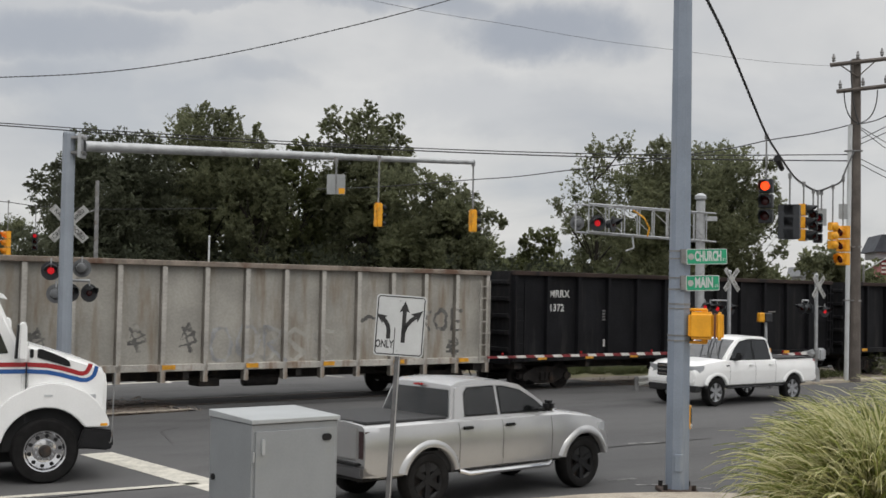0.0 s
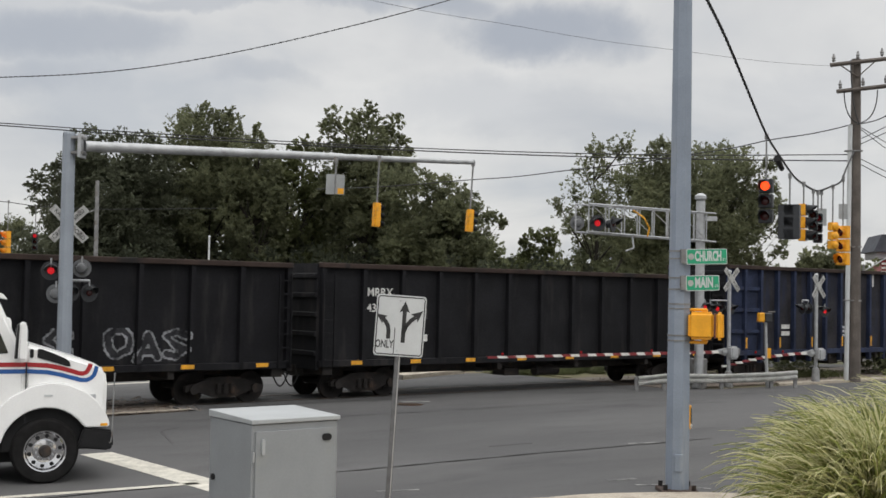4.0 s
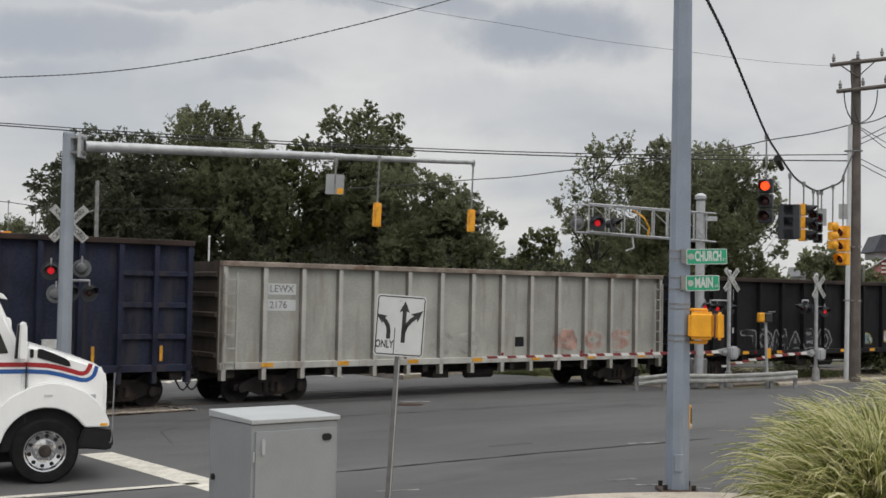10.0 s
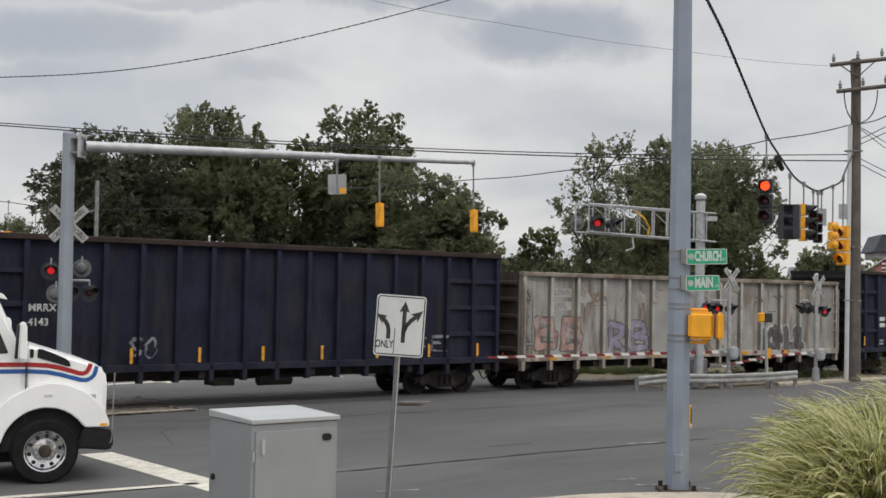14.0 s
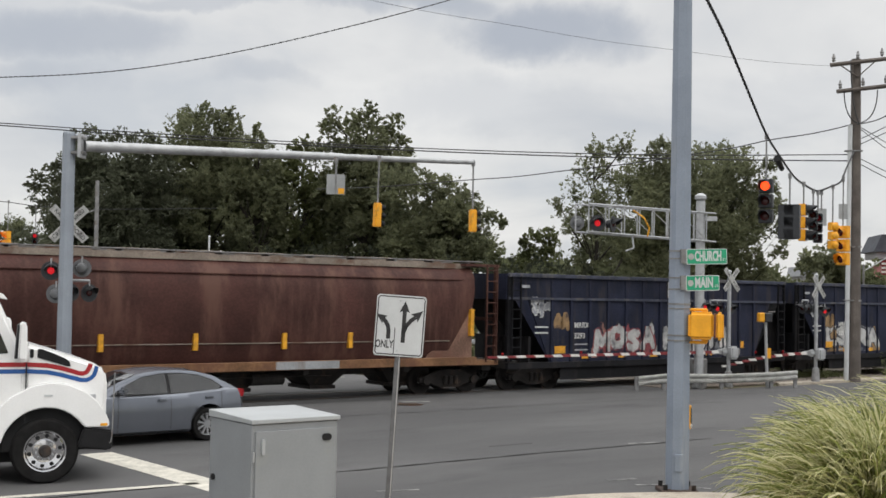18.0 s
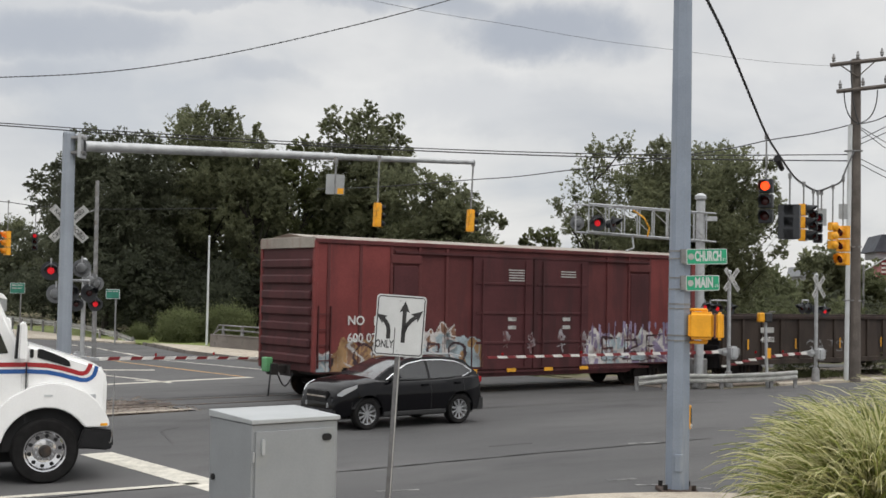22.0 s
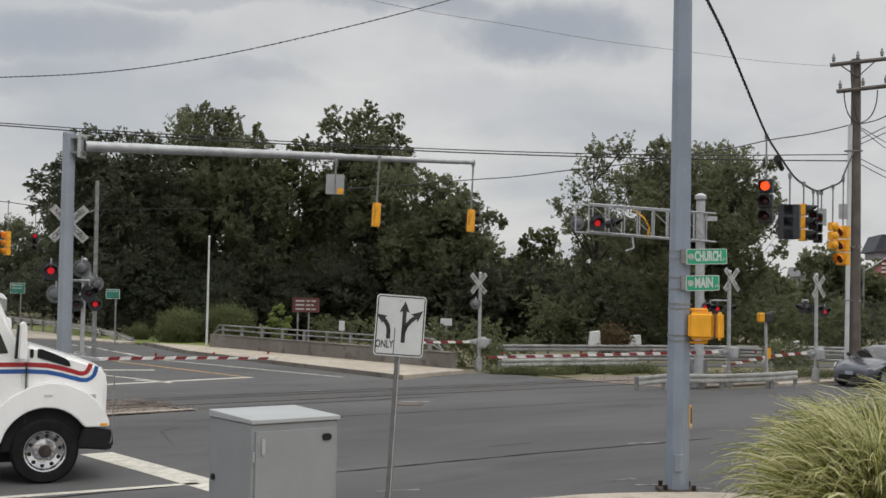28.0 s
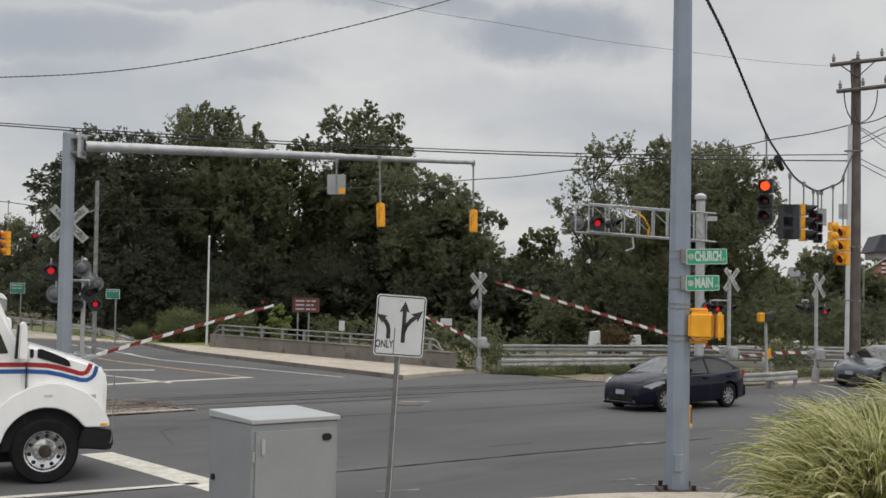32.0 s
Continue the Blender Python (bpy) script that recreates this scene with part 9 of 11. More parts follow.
    for x in sp["seams"]:
        for sg in (1, -1):
            bm = bmesh.new()
            zt, zbt = lerp_list(sp["top"], x) - .06, low(x) + .04
            for k in range(6):
                za, zc = zbt + (zt - zbt) * k / 6, zbt + (zt - zbt) * (k + 1) / 6
                pts = []
                for z in (za, zc):
                    y = flank(x, (z - zl) / (lerp_list(sp["top"], x) - zl))
                    pts.append(y + .003)
                v = [bm.verts.new((x - .006, sg * pts[0], za)), bm.verts.new((x + .006, sg * pts[0], za)), bm.verts.new((x + .006, sg * pts[1], zc)), bm.verts.new((x - .006, sg * pts[1], zc))]
                bm.faces.new(v)
            part("door_gap", bm, PAINT["seam"], t)
    for x, z in sp["handles"]:
        lump("door_handle", sp.get("handle_mat", paint), x - .09, x + .09, half(x) * .97, half(x) * 1.0 + .03, z - .02, z + .025, .012)
    mx, mz = sp["mirror"]
    lump("door_mirror", sp.get("mirror_mat", paint), mx - .075, mx + .075, W / 2 + .01, W / 2 + .2, mz + .01, mz + sp.get("mirror_h", .15), .045)
    lump("mirror_stem", PAINT["trim"], mx - .03, mx + .04, W / 2 * .9, W / 2 + .05, mz - .01, mz + .04, .01)
    if sp.get("cladding"):
        z0, z1, ma = sp["cladding"]
        for sg in (1, -1):
            bm = bmesh.new()
            box(bm, ra + .02, wb - ra - .02, sg * W / 2 * .94 - .05, sg * W / 2 * .94 + .05, z0, z1)
            part("sill_trim", soften(bm, .015), ma, t)
    if sp.get("flare"):
        for xc in (0, wb):
            for sg in (1, -1):
                bm = bmesh.new()
                va = []
                a0 = math.asin((zl + .04 - R) / ra)
                fl = sp["flare"]
                for rad, yy in ((.99, .95), (1.0, 1 + fl * .7), (1.03, 1 + fl), (1.1, 1 + fl), (1.17, 1 + fl * .7), (1.27, .985)):
                    va.append([bm.verts.new((xc + math.cos(a) * ra * rad, sg * W / 2 * yy, R + math.sin(a) * ra * rad)) for a in (a0 + (math.pi - 2 * a0) * k / 22 for k in range(23))])
                for a, b2 in zip(va, va[1:]):
                    for i in range(22):
                        bm.faces.new((a[i], a[i + 1], b2[i + 1], b2[i]))
                part("wheel_arch_flare", bm, paint, t, smooth=75)
    if sp.get("bed"):
        xa, xb, z, ma = sp["bed"]
        bm = bmesh.new()
        box(bm, xa, xb, -W / 2 * .84, W / 2 * .84, z - .02, z + .035)
        part("bed_cover", soften(bm, .012), ma, t)
    tyre, rim, brake = wheel_meshes(R, sp.get("tw", .23), sp.get("spokes", 5), sp.get("rim", M["alloy"]))
    CAR_WHEELS[t] = []
    for xc in (0, wb):
        for sg in (1, -1):
            wh = part("wheel", tyre, None, t, m=Matrix.Translation((xc, sg * (W / 2 - sp.get("tw", .23) / 2 - sp.get("inset", .02)), R)))
            part("rim", rim, None, wh)
            part("brake_disc", brake, None, wh)
            CAR_WHEELS[t].append((wh, R))
    return t, lump


SEDAN = dict(wb=2.66, W=1.79, R=.335, x0=-.86, x1=3.46, sill=.22, nose=.33, tail=.18, crown=.045, roof_w=.66,
             top=[(-.86, .60), (-.84, .90), (-.76, 1.01), (-.5, 1.05), (-.2, 1.02), (.6, .97), (1.6, .95), (2.3, .955), (2.75, .885), (3.1, .80), (3.33, .715), (3.42, .64), (3.46, .50)],
             cabin=[(2.42, .93), (1.85, 1.19), (1.4, 1.345), (1.0, 1.40), (.6, 1.405), (.2, 1.375), (-.2, 1.28), (-.70, 1.02)],
             windows=[[(2.02, .98), (1.72, 1.14), (1.36, 1.285), (.98, 1.335), (.86, 1.338), (.86, .975)], [(.79, .975), (.79, 1.34), (.5, 1.335), (.15, 1.295), (-.14, 1.20), (-.34, 1.06), (-.1, .99)]],
             front=dict(hx=.62, low=True, hz=.735, hh=.10, hm=M["head_dark"], gz0=.25, gz1=.51, gw=.93, slot=(3.40, .655, .685), pz=.40, bz0=.17, bz1=.23), back=dict(tl=.22, ty=.55, tz0=.84, tz1=1.0, bz0=.28, bz1=.60, pz=.7),
             seams=[.82, 1.92, -.28], handles=[(1.02, .85), (.0, .87)], mirror=(1.88, .99), spokes=10, tw=.22)
SEDAN_PALE_LAMPS = dict(SEDAN, spokes=9, front=dict(SEDAN["front"], hx=.72, hz=.735, hh=.17, hm=M["head_clear"], gz0=.28, gz1=.44, gw=.72, slot=(3.41, .60, .635), badge=True, pz=.50))
CROSSOVER = dict(wb=2.62, W=1.84, R=.345, x0=-.74, x1=3.38, sill=.28, nose=.30, tail=.14, crown=.04, roof_w=.66,
                 top=[(-.74, .60), (-.72, .98), (-.66, 1.15), (-.3, 1.12), (.6, 1.06), (1.8, 1.05), (2.4, 1.09), (2.85, 1.03), (3.15, .94), (3.31, .80), (3.38, .60)],
                 cabin=[(2.46, 1.04), (1.92, 1.31), (1.48, 1.47), (1.0, 1.545), (.5, 1.55), (.1, 1.53), (-.32, 1.46), (-.68, 1.12)],
                 windows=[[(2.06, 1.09), (1.72, 1.27), (1.42, 1.395), (.98, 1.465), (.90, 1.467), (.90, 1.075)], [(.83, 1.075), (.83, 1.468), (.4, 1.462), (.05, 1.43), (-.2, 1.35), (-.4, 1.21), (-.1, 1.11)]],
                 chrome=[(2.1, 1.075), (1.72, 1.285), (1.42, 1.41), (.98, 1.48), (.4, 1.478), (.05, 1.445), (-.22, 1.36), (-.43, 1.21), (-.1, 1.093)],
                 front=dict(hx=.48, low=True, hz=.92, hh=.15, gz0=.60, gz1=.84, bars=1, bz0=.26, bz1=.46, bm=None), back=dict(tl=.25, ty=.6, tz0=.94, tz1=1.08, bz0=.30, bz1=.60, pz=.78, bm=None),
                 seams=[.86, 1.98, -.1], handles=[(1.05, .94), (.1, .96)], mirror=(1.94, 1.08), spokes=10, tw=.23, bulge=.03)
PICKUP_L = dict(kind="pickup truck", fs=2, rs=1, wb=3.55, W=1.96, R=.39, x0=-1.12, x1=4.36, sill=.55, nose=.12, tail=.03, crown=.015, roof_w=.76, arch=1.2,
                top=[(-1.12, 1.26), (.82, 1.28), (.9, 1.27), (2.9, 1.28), (3.25, 1.30), (3.95, 1.23), (4.25, 1.14), (4.36, 1.0)],
                cabin=[(3.22, 1.22), (2.72, 1.63), (2.4, 1.845), (2.0, 1.92), (1.5, 1.93), (1.16, 1.91), (1.0, 1.84), (.86, 1.25)],
                windows=[[(2.92, 1.28), (2.62, 1.58), (2.36, 1.77), (1.98, 1.83), (1.84, 1.835), (1.84, 1.28)], [(1.79, 1.28), (1.79, 1.835), (1.2, 1.82), (1.1, 1.74), (1.03, 1.28)]],
                front=dict(hx=.30, hz=1.03, hh=.24, gz0=.82, gz1=1.16, bars=3, bz0=.62, bz1=.80), back=dict(tl=.10, ty=.86, tz0=.92, tz1=1.24, bz0=.62, bz1=.80, pz=.72),
                seams=[.87, 1.82, 2.98], handles=[(2.02, 1.12), (1.1, 1.12)], mirror=(2.72, 1.27), mirror_h=.22, spokes=6, tw=.27, rim=None, bulge=.01, flare=.022, bed=(-1.08, .78, 1.27, None), cladding=(.50, .60, None))
PICKUP_S = dict(kind="pickup truck", fs=2, rs=1, wb=3.24, W=1.86, R=.40, x0=-1.15, x1=3.98, sill=.48, nose=.16, tail=.03, crown=.02, roof_w=.74, arch=1.18,
                top=[(-1.15, 1.23), (.5, 1.24), (.6, 1.23), (2.5, 1.23), (2.85, 1.22), (3.45, 1.15), (3.85, 1.05), (3.98, .90)],
                cabin=[(2.76, 1.17), (2.3, 1.48), (1.98, 1.665), (1.6, 1.74), (1.1, 1.76), (.74, 1.74), (.60, 1.69), (.46, 1.2)],
                windows=[[(2.44, 1.275), (2.2, 1.45), (1.93, 1.59), (1.6, 1.65), (1.48, 1.655), (1.48, 1.275)], [(1.38, 1.275), (1.38, 1.66), (.86, 1.65), (.78, 1.57), (.74, 1.275)]],
                front=dict(hx=.36, hl=.34, hz=.92, hh=.18, gz0=.72, gz1=.96, bars=2, bz0=.5, bz1=.70), back=dict(tl=.2, ty=.82, tz0=.76, tz1=1.17, bz0=.52, bz1=.69, pz=.62, tm=True, bm=None),
                seams=[.56, 1.44, 2.5], handles=[(1.58, 1.10), (.72, 1.10)], mirror=(2.28, 1.27), mirror_h=.17, spokes=6, tw=.28, rim=None, bulge=.01, flare=.045, bed=(-1.08, .42, 1.20, None))


def build_vehicles():
    cars = {}
    for sp in (CROSSOVER,):
        sp["front"]["bm"] = PAINT["trim"]
        sp["back"]["bm"] = PAINT["trim"]
        sp["cladding"] = (.28, .38, PAINT["trim"])
    PICKUP_L["rim"], PICKUP_L["bed"], PICKUP_L["cladding"] = M["alloy"], (-1.08, .78, 1.27, PAINT["trim"]), (.48, .53, PAINT["trim"])
    PICKUP_L["handle_mat"], PICKUP_L["mirror_mat"] = PAINT["white"], M["black"]
    PICKUP_S["rim"], PICKUP_S["bed"] = M["black"], (-1.06, .42, 1.235, PAINT["trim"])
    PICKUP_S["back"]["bm"] = M["dark_chrome"]
    PICKUP_S["handle_mat"], PICKUP_S["mirror_mat"] = M["black"], M["black"]
    cars["white_pickup"], lump = vehicle("pickup_truck", "white crew cab pickup truck driving past", PICKUP_L, PAINT["white"])
    lump("air_dam", PAINT["trim"], 4.08, 4.37, 0, .86, .40, .62, .03)
    lump("bed_rail", PAINT["trim"], -1.08, .80, .88, .95, 1.265, 1.30, .01)
    lump("mirror_base", M["black"], 2.66, 2.78, .94, 1.10, 1.28, 1.35, .02)
    lump("side_vent", M["chrome"], 3.02, 3.16, .955, .985, 1.10, 1.15, .006)
    cars["silver_pickup"], lump = vehicle("pickup_truck", "silver crew cab pickup truck with black wheels", PICKUP_S, PAINT["silver"])
    t = cars["silver_pickup"]
    for sg in (1, -1):
        bm = bmesh.new()
        tube(bm, [(.62, sg * .86, .48), (.75, sg * .92, .44), (2.4, sg * .92, .44), (2.55, sg * .86, .48)], .04, 8)
        part("step_bar", bm, M["chrome"], t, "chrome side step bar")
    lump("tailgate_panel", PAINT["silver"], -1.175, -1.15, 0, .72, .76, 1.2, .01)
    lump("tailgate_handle", M["black"], -1.19, -1.175, 0, .1, 1.05, 1.12, .01)
    lump("bumper_step", M["black"], -1.24, -1.1, 0, .8, .68, .72, .01)
    lump("third_brake_light", M["tail_red"], .50, .57, 0, .08, 1.67, 1.70, .006)
    cars["grey_sedan"], lump = vehicle("sedan_car", "slate grey sedan car with alloy wheels", SEDAN, PAINT["slate"])
    cars["black_suv"], lump = vehicle("crossover_car", "black crossover car with chrome window trim", CROSSOVER, PAINT["black"])
    for sg in (1, -1):
        bm = bmesh.new()
        tube(bm, [(1.4, sg * .56, 1.53), (.8, sg * .58, 1.63), (0, sg * .58, 1.61), (-.3, sg * .56, 1.54)], .016, 6)
        part("roof_rail", bm, M["galv"], cars["black_suv"])
    cars["navy_sedan"], lump = vehicle("sedan_car", "dark navy sedan car with silver alloy wheels", SEDAN_PALE_LAMPS, PAINT["navy"])
    cars["waiting_car"], lump = vehicle("sedan_car", "silver-grey sedan car waiting beside the railway", SEDAN_PALE_LAMPS, PAINT["grey_blue"], "cars waiting")
    return cars


CARS_ON_ROAD = build_vehicles()


def heavy_truck():
    """A white tractor truck, standing at the stop line. Its +x is forward; the origin lies under the front wheel nearest the kerb."""
    w, red, blue = PAINT["white"], car_paint("red_stripe_paint", (0.36, 0.03, 0.035)), car_paint("blue_stripe_paint", (0.03, 0.10, 0.30))
    t = thing("semi_truck", pose(-6.07, 18.62, 0, 0, 0, 25), "white semi truck with red and blue side stripes, standing", "truck")
    t.scale = (.93, .93, .93)
    R = .54
    yn, yf = -.06, 2.36  # near and far sides of the body

    def pl(name, pts, y0, y1, ma, bev=.0, label="", parent=None):
        bm = bmesh.new()
        plate(bm, pts, y0, y1)
        if bev:
            soften(bm, bev, 3)
        return part(name, bm, ma, parent or t, label, smooth=40)
    hood = [(-.36, 1.34), (-.36, 2.33), (-.1, 2.255), (.3, 2.13), (.62, 2.03), (.84, 1.955), (.95, 1.86), (.99, 1.72), (.99, 1.3), (.97, 1.0), (.80, 1.0), (.72, 1.34)]
    pl("hood", hood, yn + .09, yf - .09, w, .07)
    # fenders with round wheel arches
    arch = [(.72 * math.cos(math.pi * k / 16), R + .72 * math.sin(math.pi * k / 16)) for k in range(17)]
    fender = [(1.02, .92), (1.02, 1.02), (.95, 1.16), (.82, 1.36), (.62, 1.52), (.34, 1.64), (.05, 1.68), (-.25, 1.62), (-.55, 1.46), (-.82, 1.22), (-1.0, .98), (-1.0, .60), (-.80, .62)] + [(x, z) for x, z in arch[::-1] if z > (.66 if x < 0 else .93)] + [(.63, .92)]
    for y0, y1 in ((yn - .02, yn + .13), (yf - .13, yf + .02)):
        pl("fender", fender, y0, y1, w, .06)
    pl("wheel_well", [(-.74, .7), (-.74, 1.2), (-.3, 1.45), (.4, 1.45), (.76, 1.2), (.76, .7)], .36, 2.0, PAINT["seam"])
    pl("wheel_well", [(.70 * math.cos(math.pi * k / 12), R + .73 * math.sin(math.pi * k / 12)) for k in range(13)], .10, .16, PAINT["seam"])
    for ya, yb in ((yn + .0, .42), (1.88, yf)):
        bm = bmesh.new()
        va = []
        for k in range(17):
            a = math.pi * k / 16
            va.append([bm.verts.new((.705 * math.cos(a), yy, R + .705 * math.sin(a))) for yy in (ya, yb)])
        for c0, c1 in zip(va, va[1:]):
            bm.faces.new((c0[0], c1[0], c1[1], c0[1]))
        bmesh.ops.solidify(bm, geom=bm.faces[:], thickness=.012)
        part("wheel_arch_liner", bm, PAINT["seam"], t)
    cab = [(-.36, 1.32), (-.36, 2.2), (-.46, 2.3), (-.86, 3.18), (-1.1, 3.28), (-2.5, 3.3), (-2.5, .62), (-.9, .62), (-.84, 1.0), (-.7, 1.2)]
    pl("cab", cab, yn + .02, yf - .02, w, .06)
    pl("sun_visor", [(-.65, 3.03), (-.73, 3.13), (-.94, 3.2), (-.9, 3.09)], yn + .04, yf - .04, w, .012)
    pl("side_window", [(-.62, 2.16), (-.86, 2.72), (-1.02, 2.92), (-1.75, 2.92), (-1.75, 2.1)], yn + .005, yn + .03, M["glass"])
    pl("side_window", [(-.62, 2.16), (-.86, 2.72), (-1.02, 2.92), (-1.75, 2.92), (-1.75, 2.1)], yf - .03, yf - .005, M["glass"])
    bm = bmesh.new()
    q = [bm.verts.new(p) for p in ((-.435, .2, 2.3), (-.435, 2.1, 2.3), (-.815, 2.0, 3.1), (-.815, .3, 3.1))]
    bm.faces.new(q)
    bmesh.ops.solidify(bm, geom=bm.faces[:], thickness=.01)
    part("windscreen", bm, M["glass"], t)
    for y in (yn - .20, yf + .02):
        bm = bmesh.new()
        plate(bm, [(-.50, 2.06), (-.35, 2.04), (-.345, 2.2), (-.36, 2.64), (-.40, 2.69), (-.46, 2.69), (-.48, 2.62)], y, y + .18)
        mr = part("mirror", soften(bm, .035, 3), w, t)
        bm = bmesh.new()
        plate(bm, [(-.535, 2.08), (-.495, 2.08), (-.475, 2.63), (-.505, 2.63)], y + .02, y + .16)
        part("mirror_glass", bm, M["black"], mr)
    pl("side_vent", [(-.16, 2.08), (-.16, 2.22), (-.10, 2.225), (.10, 2.15), (.28, 2.07), (.35, 2.02), (.38, 1.93), (.30, 1.94), (.05, 2.02)], yn + .07, yn + .088, M["black"], .004)
    bm = bmesh.new()
    rr(bm, .06, .15, .028, yn + .07, yn + .088, -.25, 2.15)
    part("hood_latch", bm, M["black"], t)

    def side_of(pts, k, hw):
        (xa, za), (xb, zb) = pts[max(0, k - 1)], pts[min(len(pts) - 1, k + 1)]
        ln = math.hypot(xb - xa, zb - za)
        return (-(zb - za) / ln * hw, (xb - xa) / ln * hw)

    def ribbon(pts, wd, y, ma, nm):
        bm2 = bmesh.new()
        for k in range(len(pts) - 1):
            (xa, za), (xb, zb) = pts[k], pts[k + 1]
            na, nb = side_of(pts, k, wd / 2), side_of(pts, k + 1, wd / 2)
            plate(bm2, [(xa - na[0], za - na[1]), (xb - nb[0], zb - nb[1]), (xb + nb[0], zb + nb[1]), (xa + na[0], za + na[1])], y - .004, y)
        bmesh.ops.remove_doubles(bm2, verts=bm2.verts[:], dist=.0005)
        part(nm, bm2, ma, t, smooth=0)
    curve_r = [(-.36, 1.97), (0, 1.95), (.2, 1.91), (.38, 1.86), (.5, 1.82), (.58, 1.81), (.63, 1.83), (.665, 1.875), (.69, 1.93), (.70, 1.975)]
    ribbon([(-2.5, 1.98), (-.36, 1.97)], .075, yn + .018, red, "red_stripe")
    ribbon(curve_r, .075, yn + .088, red, "red_stripe")
    ribbon([(-2.5, 1.87), (-.36, 1.86)], .07, yn + .018, blue, "blue_stripe")
    ribbon([(-.36, 1.86), (0, 1.84), (.2, 1.80), (.4, 1.745), (.54, 1.705), (.64, 1.70), (.71, 1.73), (.76, 1.785), (.785, 1.85), (.80, 1.93)], .07, yn + .088, blue, "blue_stripe")
    bm = bmesh.new()
    box(bm, -.345, -.325, yn + .01, yn + .02, 1.0, 2.0)
    part("door_gap", bm, PAINT["seam"], t)
    bm = bmesh.new()
    box(bm, .68, .80, yn + .075, yn + .09, 1.36, 1.46)
    part("badge", bm, M["galv"], t)
    bm = bmesh.new()
    rr(bm, .14, .03, .012, yn - .03, yn - .018, .02, 1.46)
    part("side_marker_light", bm, M["sign_white"], t)
    bm = bmesh.new()
    rr(bm, .12, .045, .02, yn - .03, yn - .018, .93, .96)
    part("turn_signal", bm, M["signal_yellow"], t)
    bm = bmesh.new()
    plate(bm, [(.5, .58), (1.02, .52), (1.10, .58), (1.08, .86), (.6, .92)], yn - .01, yf + .01)
    part("bumper", soften(bm, .03, 2), M["black"], t, "black plastic front bumper")
    bm = bmesh.new()
    box(bm, .94, .99, .35, 1.95, 1.05, 1.72)
    part("grille", soften(bm, .02), M["chrome"], t)
    for y in (.12, 1.98):
        bm = bmesh.new()
        box(bm, .88, 1.0, y, y + .2, 1.1, 1.3)
        part("headlight", soften(bm, .03), M["head_clear"], t)
    bm = bmesh.new()
    box(bm, -2.5, -.95, yn + .05, yn + .5, .35, .62)
    box(bm, -2.5, -.95, yn + .02, yn + .4, .62, .95)
    part("step_tank", soften(bm, .03), M["chrome"], t)
    # dark boxes added below the chassis to deepen the shade under the truck
    bm = bmesh.new()
    box(bm, -6.2, .55, .42, 1.9, .32, .5)
    box(bm, -2.4, -.8, .3, 2.1, .4, .7)
    part("underside_shade_box", bm, PAINT["seam"], t)
    bm = bmesh.new()
    box(bm, -6.2, .9, .75, .87, .55, .85)
    box(bm, -6.2, .9, 1.43, 1.55, .55, .85)
    part("chassis_rail", bm, M["dark_steel"], t)
    # wheels
    bm = bmesh.new()
    prof = [(R * .61, -.13), (R * .72, -.15), (R * .93, -.145), (R, -.10), (R, .10), (R * .93, .145), (R * .72, .15), (R * .61, .13)]
    lathe(bm, prof, 44, Matrix.Rotation(radians(90), 4, "X"), close=True)
    tyre = mesh_of(bm, M["rubber"])
    bm = bmesh.new()
    lathe(bm, [(R * .63, .135), (R * .59, .13), (R * .54, .08), (R * .36, .06), (R * .34, .09), (R * .16, .10), (.001, .10)], 40, Matrix.Rotation(radians(90), 4, "X"), cap=False)
    rim = mesh_of(bm, M["polished"])
    bm = bmesh.new()
    lathe(bm, [(R * .19, .10), (R * .19, .16), (R * .15, .19), (.001, .19)], 20, Matrix.Rotation(radians(90), 4, "X"), cap=False)
    hub = mesh_of(bm, M["dark_steel"])
    bm = bmesh.new()
    cyl(bm, (0, -.085, 0), (0, -.055, 0), .034, n=12)
    hole = mesh_of(bm, M["black"])
    bm = bmesh.new()
    cyl(bm, (0, -.125, 0), (0, -.09, 0), .016, n=6)
    nut = mesh_of(bm, M["galv"])
    for x in (0.0, -4.6, -5.8):
        for y, rot in ((.10, 0), (2.2, 180)):
            wh = part("wheel", tyre, None, t, m=Matrix.Translation((x, y, R)) @ Matrix.Rotation(radians(rot), 4, "Z"))
            part("rim", rim, None, wh)
            part("hub", hub, None, wh)
            for k in range(10):
                a = 2 * math.pi * (k + .3) / 10
                part("vent_hole", hole, None, wh, m=Matrix.Translation((R * .455 * math.cos(a), .0, R * .455 * math.sin(a))))
                part("wheel_nut", nut, None, wh, m=Matrix.Translation((R * .26 * math.cos(a), .0, R * .26 * math.sin(a))))
    # thin guide wand on the bumper corner
    bm = bmesh.new()
    tube(bm, [(1.0, yn + .02, .60), (1.05, yn - .01, .66), (1.07, yn - .01, .78), (1.09, yn, 1.82)], .012, 6)
    part("guide_wand", bm, M["galv_dark"], t)


heavy_truck()


